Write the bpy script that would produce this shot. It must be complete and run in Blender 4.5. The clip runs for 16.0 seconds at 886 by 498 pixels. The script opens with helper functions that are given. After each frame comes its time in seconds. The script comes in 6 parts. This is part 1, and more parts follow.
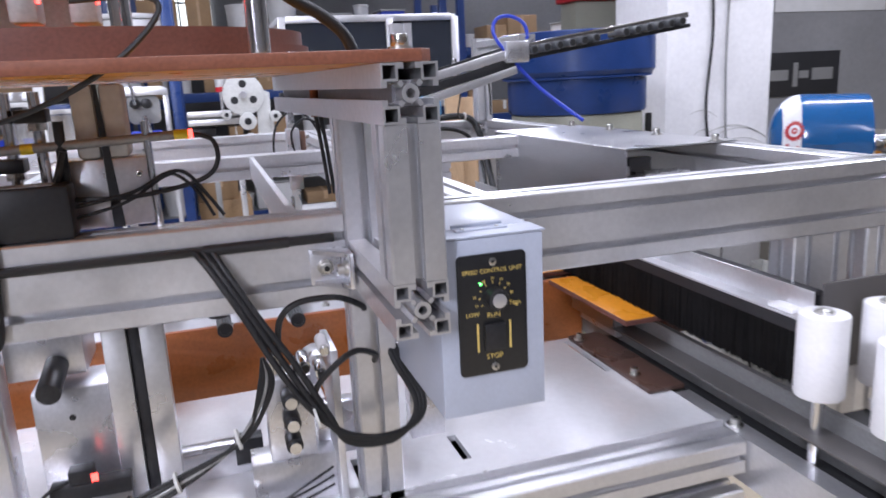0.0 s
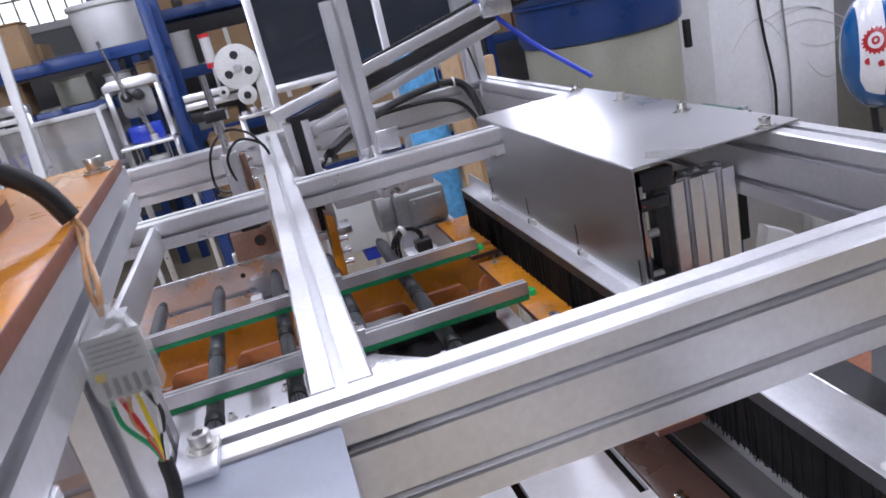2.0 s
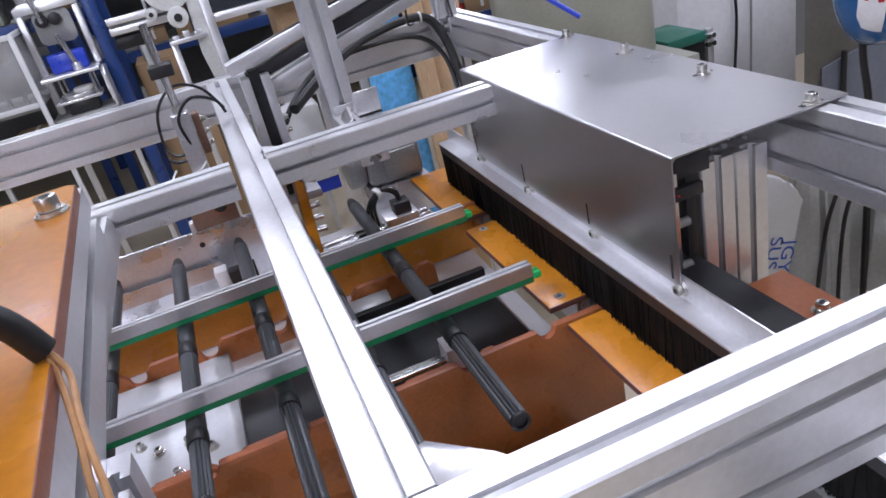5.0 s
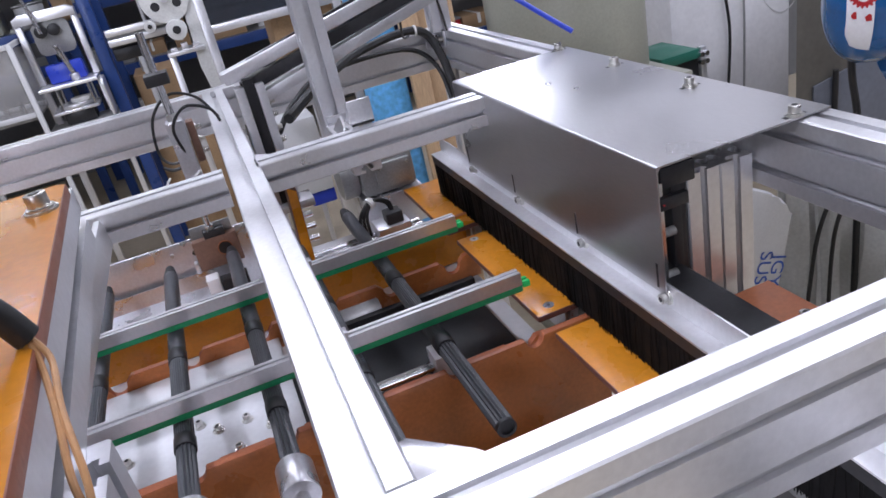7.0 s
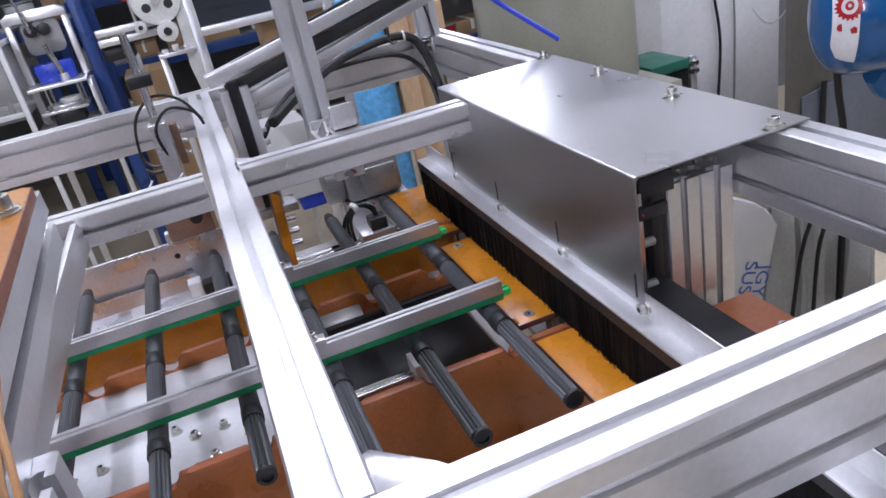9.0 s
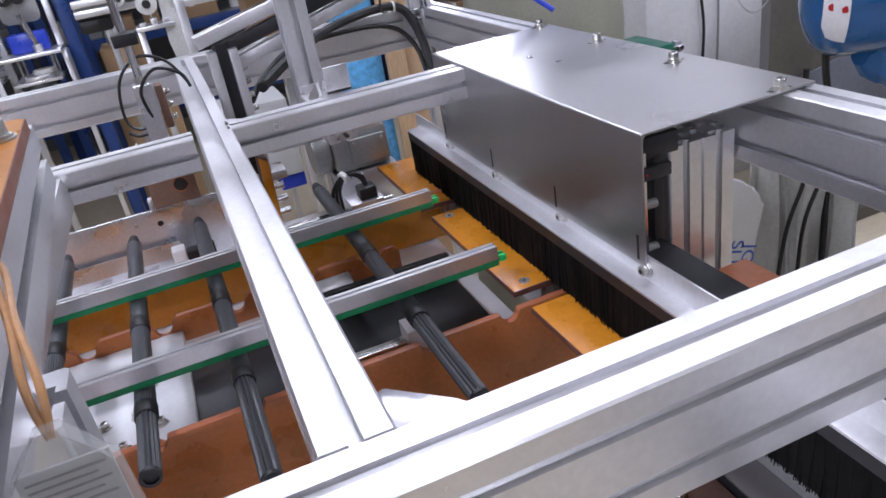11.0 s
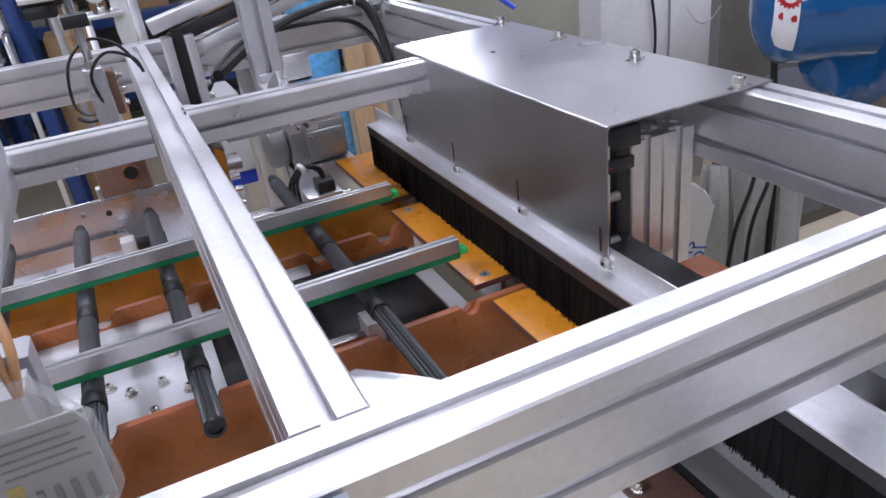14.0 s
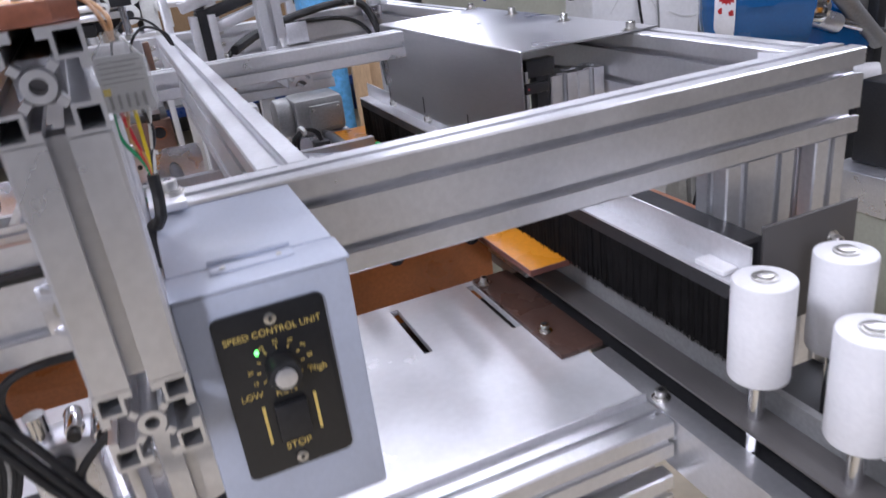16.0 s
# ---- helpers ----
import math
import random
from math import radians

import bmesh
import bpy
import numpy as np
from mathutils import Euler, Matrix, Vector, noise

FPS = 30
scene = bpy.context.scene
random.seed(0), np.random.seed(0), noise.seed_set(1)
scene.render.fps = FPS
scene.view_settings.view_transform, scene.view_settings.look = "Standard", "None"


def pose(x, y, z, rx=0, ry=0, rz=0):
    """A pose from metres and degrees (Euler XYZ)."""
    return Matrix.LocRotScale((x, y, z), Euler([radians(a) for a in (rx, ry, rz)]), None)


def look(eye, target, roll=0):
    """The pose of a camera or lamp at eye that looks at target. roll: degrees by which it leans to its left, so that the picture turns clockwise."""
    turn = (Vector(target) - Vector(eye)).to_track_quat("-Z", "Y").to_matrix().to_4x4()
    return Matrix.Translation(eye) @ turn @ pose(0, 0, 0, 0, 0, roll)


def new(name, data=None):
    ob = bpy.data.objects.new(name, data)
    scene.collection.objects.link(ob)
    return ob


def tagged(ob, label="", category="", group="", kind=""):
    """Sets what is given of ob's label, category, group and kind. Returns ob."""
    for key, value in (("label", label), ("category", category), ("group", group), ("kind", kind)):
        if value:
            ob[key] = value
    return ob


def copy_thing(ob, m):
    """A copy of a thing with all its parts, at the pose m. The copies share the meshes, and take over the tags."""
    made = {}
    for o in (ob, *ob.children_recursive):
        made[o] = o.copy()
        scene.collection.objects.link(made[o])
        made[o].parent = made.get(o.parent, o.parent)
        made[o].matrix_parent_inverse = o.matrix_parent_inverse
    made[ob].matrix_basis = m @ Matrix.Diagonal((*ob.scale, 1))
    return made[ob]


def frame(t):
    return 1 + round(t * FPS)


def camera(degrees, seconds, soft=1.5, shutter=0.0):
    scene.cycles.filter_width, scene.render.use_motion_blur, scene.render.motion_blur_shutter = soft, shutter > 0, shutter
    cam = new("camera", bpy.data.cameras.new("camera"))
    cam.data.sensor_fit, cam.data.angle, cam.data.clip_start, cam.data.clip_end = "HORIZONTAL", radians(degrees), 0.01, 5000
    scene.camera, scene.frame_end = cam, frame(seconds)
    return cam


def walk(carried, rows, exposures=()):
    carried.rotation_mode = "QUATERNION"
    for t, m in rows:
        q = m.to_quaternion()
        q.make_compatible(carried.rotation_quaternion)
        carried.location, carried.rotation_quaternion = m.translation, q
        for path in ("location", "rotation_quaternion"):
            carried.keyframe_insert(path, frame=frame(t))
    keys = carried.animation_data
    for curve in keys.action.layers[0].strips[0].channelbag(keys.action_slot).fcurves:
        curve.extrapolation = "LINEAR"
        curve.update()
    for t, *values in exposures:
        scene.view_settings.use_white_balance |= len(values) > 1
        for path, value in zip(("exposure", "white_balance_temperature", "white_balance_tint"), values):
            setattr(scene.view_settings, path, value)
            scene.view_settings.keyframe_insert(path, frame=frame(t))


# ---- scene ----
cam = camera(62.8, 16.0, soft=1.6, shutter=0.3)
PATH = [
    (0, (0.284, 0.297, 1.356), (0.868, 2.155, 0.9), -2.8),
    (0.5, (0.394, 0.442, 1.372), (0.763, 2.355, 0.919), -5.0),
    (1, (0.491, 0.527, 1.399), (0.793, 2.448, 0.934), -5.8),
    (1.5, (0.523, 0.56, 1.425), (0.855, 2.469, 0.927), -9.6),
    (2, (0.542, 0.597, 1.45), (0.906, 2.451, 0.794), -13.3),
    (2.5, (0.544, 0.691, 1.507), (0.923, 2.485, 0.71), -15.5),
    (3, (0.537, 0.716, 1.522), (0.924, 2.47, 0.643), -16.6),
    (3.5, (0.534, 0.722, 1.521), (0.918, 2.463, 0.614), -16.3),
    (4, (0.531, 0.73, 1.514), (0.924, 2.467, 0.604), -15.5),
    (4.5, (0.528, 0.734, 1.51), (0.942, 2.467, 0.601), -14.6),
    (5, (0.523, 0.732, 1.51), (0.962, 2.46, 0.603), -13.9),
    (7.5, (0.526, 0.719, 1.503), (0.986, 2.461, 0.635), -12.9),
    (8, (0.526, 0.721, 1.511), (0.984, 2.46, 0.634), -12.7),
    (8.5, (0.528, 0.722, 1.508), (1.002, 2.458, 0.635), -12.5),
    (9, (0.541, 0.72, 1.501), (1.027, 2.457, 0.637), -12.0),
    (11.5, (0.509, 0.731, 1.47), (1.063, 2.426, 0.564), -10.0),
    (12, (0.519, 0.727, 1.47), (1.096, 2.417, 0.569), -10.0),
    (12.5, (0.514, 0.72, 1.474), (1.117, 2.407, 0.585), -9.5),
    (13, (0.509, 0.707, 1.472), (1.139, 2.385, 0.585), -9.0),
    (13.5, (0.499, 0.72, 1.465), (1.16, 2.379, 0.564), -8.1),
    (14, (0.498, 0.735, 1.459), (1.164, 2.386, 0.548), -7.4),
    (14.5, (0.498, 0.745, 1.459), (1.173, 2.392, 0.549), -6.9),
    (15, (0.474, 0.719, 1.452), (1.156, 2.38, 0.572), -7.1),
    (15.5, (0.471, 0.607, 1.431), (1.151, 2.283, 0.578), -7.3),
    (16, (0.457, 0.474, 1.385), (1.104, 2.187, 0.582), -7.2),
]
walk(cam, [(t, look(eye, target, roll)) for t, eye, target, roll in PATH], ((0.0, 0.27), (0.7, 0.3), (1.5, 0.1), (2.3, -0.05), (15.2, -0.06), (16.0, 0.0)))

# ---- light ----
world = bpy.data.worlds.new("world")
scene.world = world
world.use_nodes = True
world.node_tree.nodes["Background"].inputs[0].default_value = (0.75, 0.85, 1.0, 1)
world.node_tree.nodes["Background"].inputs[1].default_value = 0.07
scene.view_settings.exposure = 0.0


def unseen_lamp(x, y, z, sx, sy, watts, rz=0.0, colour=(0.82, 0.85, 1.035), rx=0.0):
    d = bpy.data.lights.new("unseen_lamp", "AREA")
    d.shape, d.size, d.size_y, d.energy, d.color = "RECTANGLE", sx, sy, watts, colour
    ob = new("unseen_lamp", d)
    ob.matrix_world = pose(x, y, z, rx, 0, rz)
    return ob


# Added area lamps, all unseen; places and powers tuned for brightness.
unseen_lamp(2.6, 2.2, 3.05, 1.3, 0.2, 20)
# Unseen lamp added to brighten the white pillar's front.
unseen_lamp(2.9, 0.9, 3.05, 0.2, 1.3, 36)
unseen_lamp(1.2, 2.9, 3.05, 1.3, 0.2, 23, 4)
# Unseen tilted lamp added low to light the left front beam under the deck.
unseen_lamp(-1.3, -1.8, 2.4, 0.3, 1.2, 50, -30, rx=68)
unseen_lamp(-0.9, 1.2, 3.05, 0.2, 1.3, 62, 4)
unseen_lamp(1.0, -1.0, 3.05, 0.2, 1.3, 10, -6)
unseen_lamp(-1.0, -0.9, 3.05, 0.2, 1.3, 22, -6)
unseen_lamp(0.2, 3.9, 3.05, 1.3, 0.2, 24)
unseen_lamp(3.15, 7.2, 2.66, 0.6, 0.5, 32, rx=-90)  # added with the glowing pane behind it for the steel cover's highlight
unseen_lamp(3.9, 5.4, 3.05, 1.3, 0.25, 20)
unseen_lamp(4.2, 2.2, 3.05, 0.2, 1.3, 42)
unseen_lamp(-2.9, 3.2, 3.05, 0.2, 1.3, 14)


# ---- materials ----
def material(name, colour, rough=0.5, metal=0.0, grain=40.0, vary=0.12, bump=0.05, stretch=(1, 1, 1), coat=0.0, rough_vary=0.1, stain=0.06, emit=0.0, alpha=1.0, trans=0.0, shine=0.5):
    m = bpy.data.materials.new(name)
    m.use_nodes = True
    nt = m.node_tree
    b = nt.nodes["Principled BSDF"]
    tc = nt.nodes.new("ShaderNodeTexCoord")
    mp = nt.nodes.new("ShaderNodeMapping")
    mp.inputs["Scale"].default_value = stretch
    nt.links.new(tc.outputs["Object"], mp.inputs["Vector"])
    fine = nt.nodes.new("ShaderNodeTexNoise")
    fine.inputs["Scale"].default_value, fine.inputs["Detail"].default_value = grain * 6, 4
    wide = nt.nodes.new("ShaderNodeTexNoise")
    wide.inputs["Scale"].default_value, wide.inputs["Detail"].default_value = grain * 0.35, 5
    nt.links.new(mp.outputs[0], fine.inputs["Vector"])
    nt.links.new(tc.outputs["Object"], wide.inputs["Vector"])
    info = nt.nodes.new("ShaderNodeObjectInfo")

    def ramp(source, low, high):
        r = nt.nodes.new("ShaderNodeMapRange")
        r.inputs["From Min"].default_value, r.inputs["From Max"].default_value = 0.3, 0.7
        r.inputs["To Min"].default_value, r.inputs["To Max"].default_value = low, high
        nt.links.new(source, r.inputs["Value"])
        return r.outputs[0]

    def times(a, c):
        x = nt.nodes.new("ShaderNodeMath")
        x.operation = "MULTIPLY"
        nt.links.new(a, x.inputs[0])
        nt.links.new(c, x.inputs[1])
        return x.outputs[0]

    k = times(ramp(fine.outputs["Fac"], 1 - vary, 1 + vary), ramp(wide.outputs["Fac"], 1 - stain, 1 + stain))
    each = nt.nodes.new("ShaderNodeMapRange")
    each.inputs["To Min"].default_value, each.inputs["To Max"].default_value = 0.96, 1.04
    nt.links.new(info.outputs["Random"], each.inputs["Value"])
    k = times(k, each.outputs[0])
    hsv = nt.nodes.new("ShaderNodeHueSaturation")
    hsv.inputs["Color"].default_value = (*colour, 1)
    nt.links.new(k, hsv.inputs["Value"])
    nt.links.new(hsv.outputs[0], b.inputs["Base Color"])
    nt.links.new(ramp(wide.outputs["Fac"], max(0.02, rough - rough_vary), min(1, rough + rough_vary)), b.inputs["Roughness"])
    b.inputs["Metallic"].default_value = metal
    b.inputs["Coat Weight"].default_value = coat
    b.inputs["Specular IOR Level"].default_value = shine
    if trans:
        b.inputs["Transmission Weight"].default_value = trans
    if alpha < 1:
        b.inputs["Alpha"].default_value = alpha
    if emit:
        nt.links.new(hsv.outputs[0], b.inputs["Emission Color"])
        b.inputs["Emission Strength"].default_value = emit
    if bump:
        bp = nt.nodes.new("ShaderNodeBump")
        bp.inputs["Strength"].default_value, bp.inputs["Distance"].default_value = bump, 0.001
        nt.links.new(fine.outputs["Fac"], bp.inputs["Height"])
        nt.links.new(bp.outputs[0], b.inputs["Normal"])
    return m


ALU = material("anodised_aluminium", (0.78, 0.78, 0.80), 0.37, 0.85, 30, 0.04, 0.03, (1, 1, 1), stain=0.05)
SLOT = material("slot_shade_metal", (0.34, 0.34, 0.36), 0.5, 0.6, 30, 0.06, 0.03)
MACH = material("milled_aluminium", (0.74, 0.74, 0.77), 0.32, 0.85, 40, 0.06, 0.05)
STEEL = material("brushed_stainless", (0.56, 0.56, 0.57), 0.30, 1.0, 14, 0.08, 0.07, (40, 1.0, 40), stain=0.05, rough_vary=0.045)
CHROME = material("polished_steel", (0.75, 0.75, 0.76), 0.16, 1.0, 30, 0.05, 0.0)
BOLT = material("zinc_bolt", (0.62, 0.61, 0.58), 0.3, 1.0, 80, 0.12, 0.1)
DARKSTEEL = material("blackened_steel", (0.03, 0.03, 0.032), 0.4, 0.4, 40, 0.2, 0.05)
ORANGE = material("orange_bakelite", (0.66, 0.25, 0.018), 0.3, 0.0, 30, 0.07, 0.03, stain=0.14)
BROWN = material("brown_bakelite", (0.30, 0.095, 0.034), 0.34, 0.0, 30, 0.12, 0.05, stain=0.16)
DECKEDGE = material("top_plate_edge", (0.25, 0.088, 0.05), 0.42, 0.0, 60, 0.14, 0.1)
DULLBROWN = material("dull_brown_bakelite", (0.20, 0.11, 0.078), 0.4, 0.0, 30, 0.1, 0.04, stain=0.16)
EDGE = material("bakelite_cut_edge", (0.145, 0.058, 0.044), 0.42, 0.0, 60, 0.14, 0.1)
BASEBROWN = material("dark_bakelite", (0.075, 0.042, 0.033), 0.3, 0.0, 30, 0.12, 0.04)
BLACK = material("black_plastic", (0.018, 0.018, 0.02), 0.42, 0.0, 40, 0.2, 0.05)
RUBBER = material("black_rubber", (0.012, 0.012, 0.013), 0.5, 0.0, 60, 0.2, 0.08)
TUBE = material("ribbed_grey_black_plastic", (0.07, 0.074, 0.082), 0.34, 0.0, 60, 0.15, 0.04)
BRISTLE = material("black_bristle", (0.0055, 0.005, 0.005), 0.7, 0.0, 90, 0.3, 0.05, (1, 1, 0.1), shine=0.12)
GREEN = material("green_plastic", (0.015, 0.30, 0.12), 0.45, 0.0, 40, 0.12, 0.05)
GREENTIP = material("bright_green_plastic", (0.02, 0.62, 0.16), 0.4, 0.0, 40, 0.1, 0.03)
NYLON = material("white_nylon", (0.80, 0.79, 0.80), 0.42, 0.0, 40, 0.03, 0.03)
TABLE = material("white_satin_plate", (0.88, 0.88, 0.90), 0.2, 0.3, 20, 0.03, 0.03, stain=0.05)
DECKPLATE = material("pale_grey_plate", (0.66, 0.66, 0.68), 0.38, 0.2, 20, 0.04, 0.03, stain=0.08)
BOXPAINT = material("pale_blue_grey_enamel", (0.50, 0.54, 0.64), 0.4, 0.0, 60, 0.03, 0.06, coat=0.05)
PANEL = material("black_panel", (0.014, 0.014, 0.015), 0.35, 0.0, 60, 0.15, 0.03)
GOLD = material("gold_print", (0.75, 0.55, 0.16), 0.45, 0.0, 60, 0.1, 0.0)
PALE = material("pale_print", (0.75, 0.75, 0.72), 0.5, 0.0, 60, 0.1, 0.0)
GREENLED = material("green_lamp", (0.15, 1.0, 0.2), 0.3, 0.0, 10, 0, 0, emit=4.0)
REDLED = material("red_lamp", (1.0, 0.06, 0.05), 0.3, 0.0, 10, 0, 0, emit=5.0)
WALL = material("grey_painted_wall", (0.21, 0.21, 0.215), 0.8, 0.0, 6, 0.05, 0.1, stain=0.1)
WHITEWALL = material("white_plaster", (0.78, 0.77, 0.78), 0.8, 0.0, 8, 0.04, 0.15, stain=0.07)
FLOOR = material("beige_floor_paint", (0.50, 0.43, 0.32), 0.4, 0.0, 6, 0.06, 0.05, stain=0.12)
CEIL = material("white_ceiling", (0.7, 0.7, 0.7), 0.8, 0.0, 6, 0.05, 0.1)
BLUE = material("blue_enamel", (0.013, 0.045, 0.18), 0.35, 0.0, 30, 0.1, 0.03, stain=0.12)
BLUETUBE = material("blue_hose", (0.02, 0.05, 0.45), 0.35, 0.0, 30, 0.1, 0.0)
CYANBLUE = material("bright_blue_enamel", (0.004, 0.095, 0.29), 0.2, 0.0, 30, 0.08, 0.02, coat=0.4)
OLIVE = material("pale_olive_enamel", (0.30, 0.30, 0.245), 0.4, 0.0, 20, 0.06, 0.03)
CARD = material("cardboard", (0.34, 0.22, 0.12), 0.8, 0.0, 20, 0.1, 0.1, stain=0.12)
WOOD = material("pale_plywood", (0.50, 0.34, 0.20), 0.6, 0.0, 12, 0.14, 0.08, (6, 6, 0.6), stain=0.14)
WHITEPLASTIC = material("white_plastic", (0.62, 0.62, 0.62), 0.4, 0.0, 30, 0.04, 0.03)
RED = material("red_plastic", (0.55, 0.02, 0.03), 0.4, 0.0, 30, 0.08, 0.03)
GREYMETAL = material("grey_cast_metal", (0.31, 0.31, 0.305), 0.45, 0.5, 40, 0.1, 0.1)
CLEAR = material("clear_plastic", (0.9, 0.92, 0.90), 0.12, 0.0, 30, 0.02, 0.0, alpha=0.27)
GUARD = material("scuffed_clear_plastic", (0.58, 0.57, 0.56), 0.25, 0.0, 12, 0.1, 0.0, alpha=0.3, stain=0.3)
SMOKE = material("dark_glass", (0.03, 0.035, 0.045), 0.06, 0.0, 30, 0.05, 0.0, alpha=0.88)
FABRIC = material("white_sheet", (0.6, 0.6, 0.58), 0.8, 0.0, 20, 0.08, 0.3)
COPPER = material("amber_wire", (0.50, 0.27, 0.12), 0.4, 0.0, 30, 0.1, 0.0)
YELLOW = material("yellow_wire", (0.8, 0.6, 0.03), 0.4, 0.0, 30, 0.1, 0.0)
TEAL = material("green_board", (0.02, 0.13, 0.09), 0.4, 0.0, 30, 0.1, 0.0)
PALEBLUE = material("sky_blue_plastic", (0.10, 0.34, 0.62), 0.4, 0.0, 10, 0.25, 0.0, stain=0.5)
WINDOWLIGHT = material("daylit_window", (0.9, 0.95, 1.0), 0.6, 0.0, 10, 0.02, 0, emit=1.8)


# ---- helpers ----
def thing(name, at, label, category, group="", kind=""):
    ob = new(name)
    ob.empty_display_size = 0.02
    ob.location = at
    return tagged(ob, label, category, group, kind)


def base_of(ob):
    v = Vector((0, 0, 0))
    while ob is not None:
        v += ob.location
        ob = ob.parent
    return v


def finish(bm, name, mats, smooth=35):
    me = bpy.data.meshes.new(name)
    bmesh.ops.recalc_face_normals(bm, faces=bm.faces[:])
    bm.to_mesh(me)
    bm.free()
    for m in mats if isinstance(mats, (list, tuple)) else [mats]:
        me.materials.append(m)
    me.polygons.foreach_set("use_smooth", [True] * len(me.polygons))
    me.set_sharp_from_angle(angle=radians(smooth))
    return me


def part(name, bm, mats, parent=None, label="", local=False, kind=""):
    """bm in world places (or in the parent's space with local)."""
    if parent is not None and not local:
        bmesh.ops.translate(bm, verts=bm.verts[:], vec=-base_of(parent))
    ob = new(name, finish(bm, name, mats))
    ob.parent = parent
    if label:
        ob["label"] = label
    if kind:
        ob["kind"] = kind
    return ob


def box(x0, x1, y0, y1, z0, z1, bevel=0.0, bm=None, mat=0):
    out = bm or bmesh.new()
    r = bmesh.ops.create_cube(out, size=1, matrix=Matrix.Translation(((x0 + x1) / 2, (y0 + y1) / 2, (z0 + z1) / 2)) @ Matrix.Diagonal((abs(x1 - x0), abs(y1 - y0), abs(z1 - z0), 1)))
    faces = {f for v in r["verts"] for f in v.link_faces}
    for f in faces:
        f.material_index = mat
    if bevel:
        edges = list({e for v in r["verts"] for e in v.link_edges})
        bmesh.ops.bevel(out, geom=edges, offset=bevel, segments=2, affect="EDGES", profile=0.5)
    return out


def rod(a, b, r, n=20, bm=None, r2=None, mat=0, bevel=0.0):
    out = bm or bmesh.new()
    a, b = Vector(a), Vector(b)
    d = b - a
    m = Matrix.Translation((a + b) / 2) @ d.to_track_quat("Z", "Y").to_matrix().to_4x4()
    q = bmesh.ops.create_cone(out, cap_ends=True, segments=n, radius1=r, radius2=r if r2 is None else r2, depth=d.length, matrix=m)
    for f in {f for v in q["verts"] for f in v.link_faces}:
        f.material_index = mat
    if bevel:
        caps = [f for f in {f for v in q["verts"] for f in v.link_faces} if len(f.verts) == n and n > 4]
        bmesh.ops.bevel(out, geom=list({e for f in caps for e in f.edges}), offset=bevel, segments=2, affect="EDGES", profile=0.5)
    return out


def smooth_path(points, steps=8):
    pts = [Vector(p) for p in points]
    out = []
    for i in range(len(pts) - 1):
        p0, p1, p2, p3 = pts[max(i - 1, 0)], pts[i], pts[i + 1], pts[min(i + 2, len(pts) - 1)]
        for k in range(steps):
            t = k / steps
            out.append(0.5 * (2 * p1 + (p2 - p0) * t + (2 * p0 - 5 * p1 + 4 * p2 - p3) * t * t + (3 * p1 - p0 - 3 * p2 + p3) * t ** 3))
    return out + [pts[-1]]


def cable(points, r, n=8, steps=8, bm=None, mat=0):
    out = bm or bmesh.new()
    path = smooth_path(points, steps)
    rings, up = [], Vector((0.13, 0.21, 0.97))
    for i, p in enumerate(path):
        d = (path[min(i + 1, len(path) - 1)] - path[max(i - 1, 0)]).normalized()
        side = d.cross(up)
        if side.length < 1e-4:
            side = d.cross(Vector((1, 0, 0)))
        side.normalize()
        up = side.cross(d)
        rings.append([out.verts.new(p + r * (math.cos(2 * math.pi * k / n) * side + math.sin(2 * math.pi * k / n) * up)) for k in range(n)])
    for a, b in zip(rings, rings[1:]):
        for k in range(n):
            out.faces.new((a[k], a[(k + 1) % n], b[(k + 1) % n], b[k])).material_index = mat
    for ring in (rings[0], rings[-1]):
        out.faces.new(ring).material_index = mat
    return out


def prism(outline, axis, a, b, bevel=0.0, mat=0, edge_mat=None):
    """A flat outline of (u, v) pushed from a to b along x, y or z."""
    out = bmesh.new()
    place = {"x": lambda u, v, w: (w, u, v), "y": lambda u, v, w: (u, w, v), "z": lambda u, v, w: (u, v, w)}[axis]
    lo = [out.verts.new(place(u, v, a)) for u, v in outline]
    hi = [out.verts.new(place(u, v, b)) for u, v in outline]
    faces = [out.faces.new(lo), out.faces.new(hi)]
    for f in faces:
        f.material_index = mat
    n = len(lo)
    for i in range(n):
        out.faces.new((lo[i], lo[(i + 1) % n], hi[(i + 1) % n], hi[i])).material_index = mat if edge_mat is None else edge_mat
    if bevel:
        bmesh.ops.bevel(out, geom=list({e for f in faces for e in f.edges}), offset=bevel, segments=2, affect="EDGES", profile=0.5, material=-1 if edge_mat is None else edge_mat)
    return out


def side_points(length, slots, u0):
    """Along one side of a profile: the slot mouths, each a T-shaped recess. Gives (along, depth)."""
    pts = []
    for s in slots:
        pts += [(s - 0.0042 * u0, 0), (s - 0.0042 * u0, 0.0042), (s - 0.009 * u0, 0.0042), (s - 0.009 * u0, 0.0075), (s - 0.005 * u0, 0.0118),
                (s + 0.005 * u0, 0.0118), (s + 0.009 * u0, 0.0075), (s + 0.009 * u0, 0.0042), (s + 0.0042 * u0, 0.0042), (s + 0.0042 * u0, 0)]
    return pts


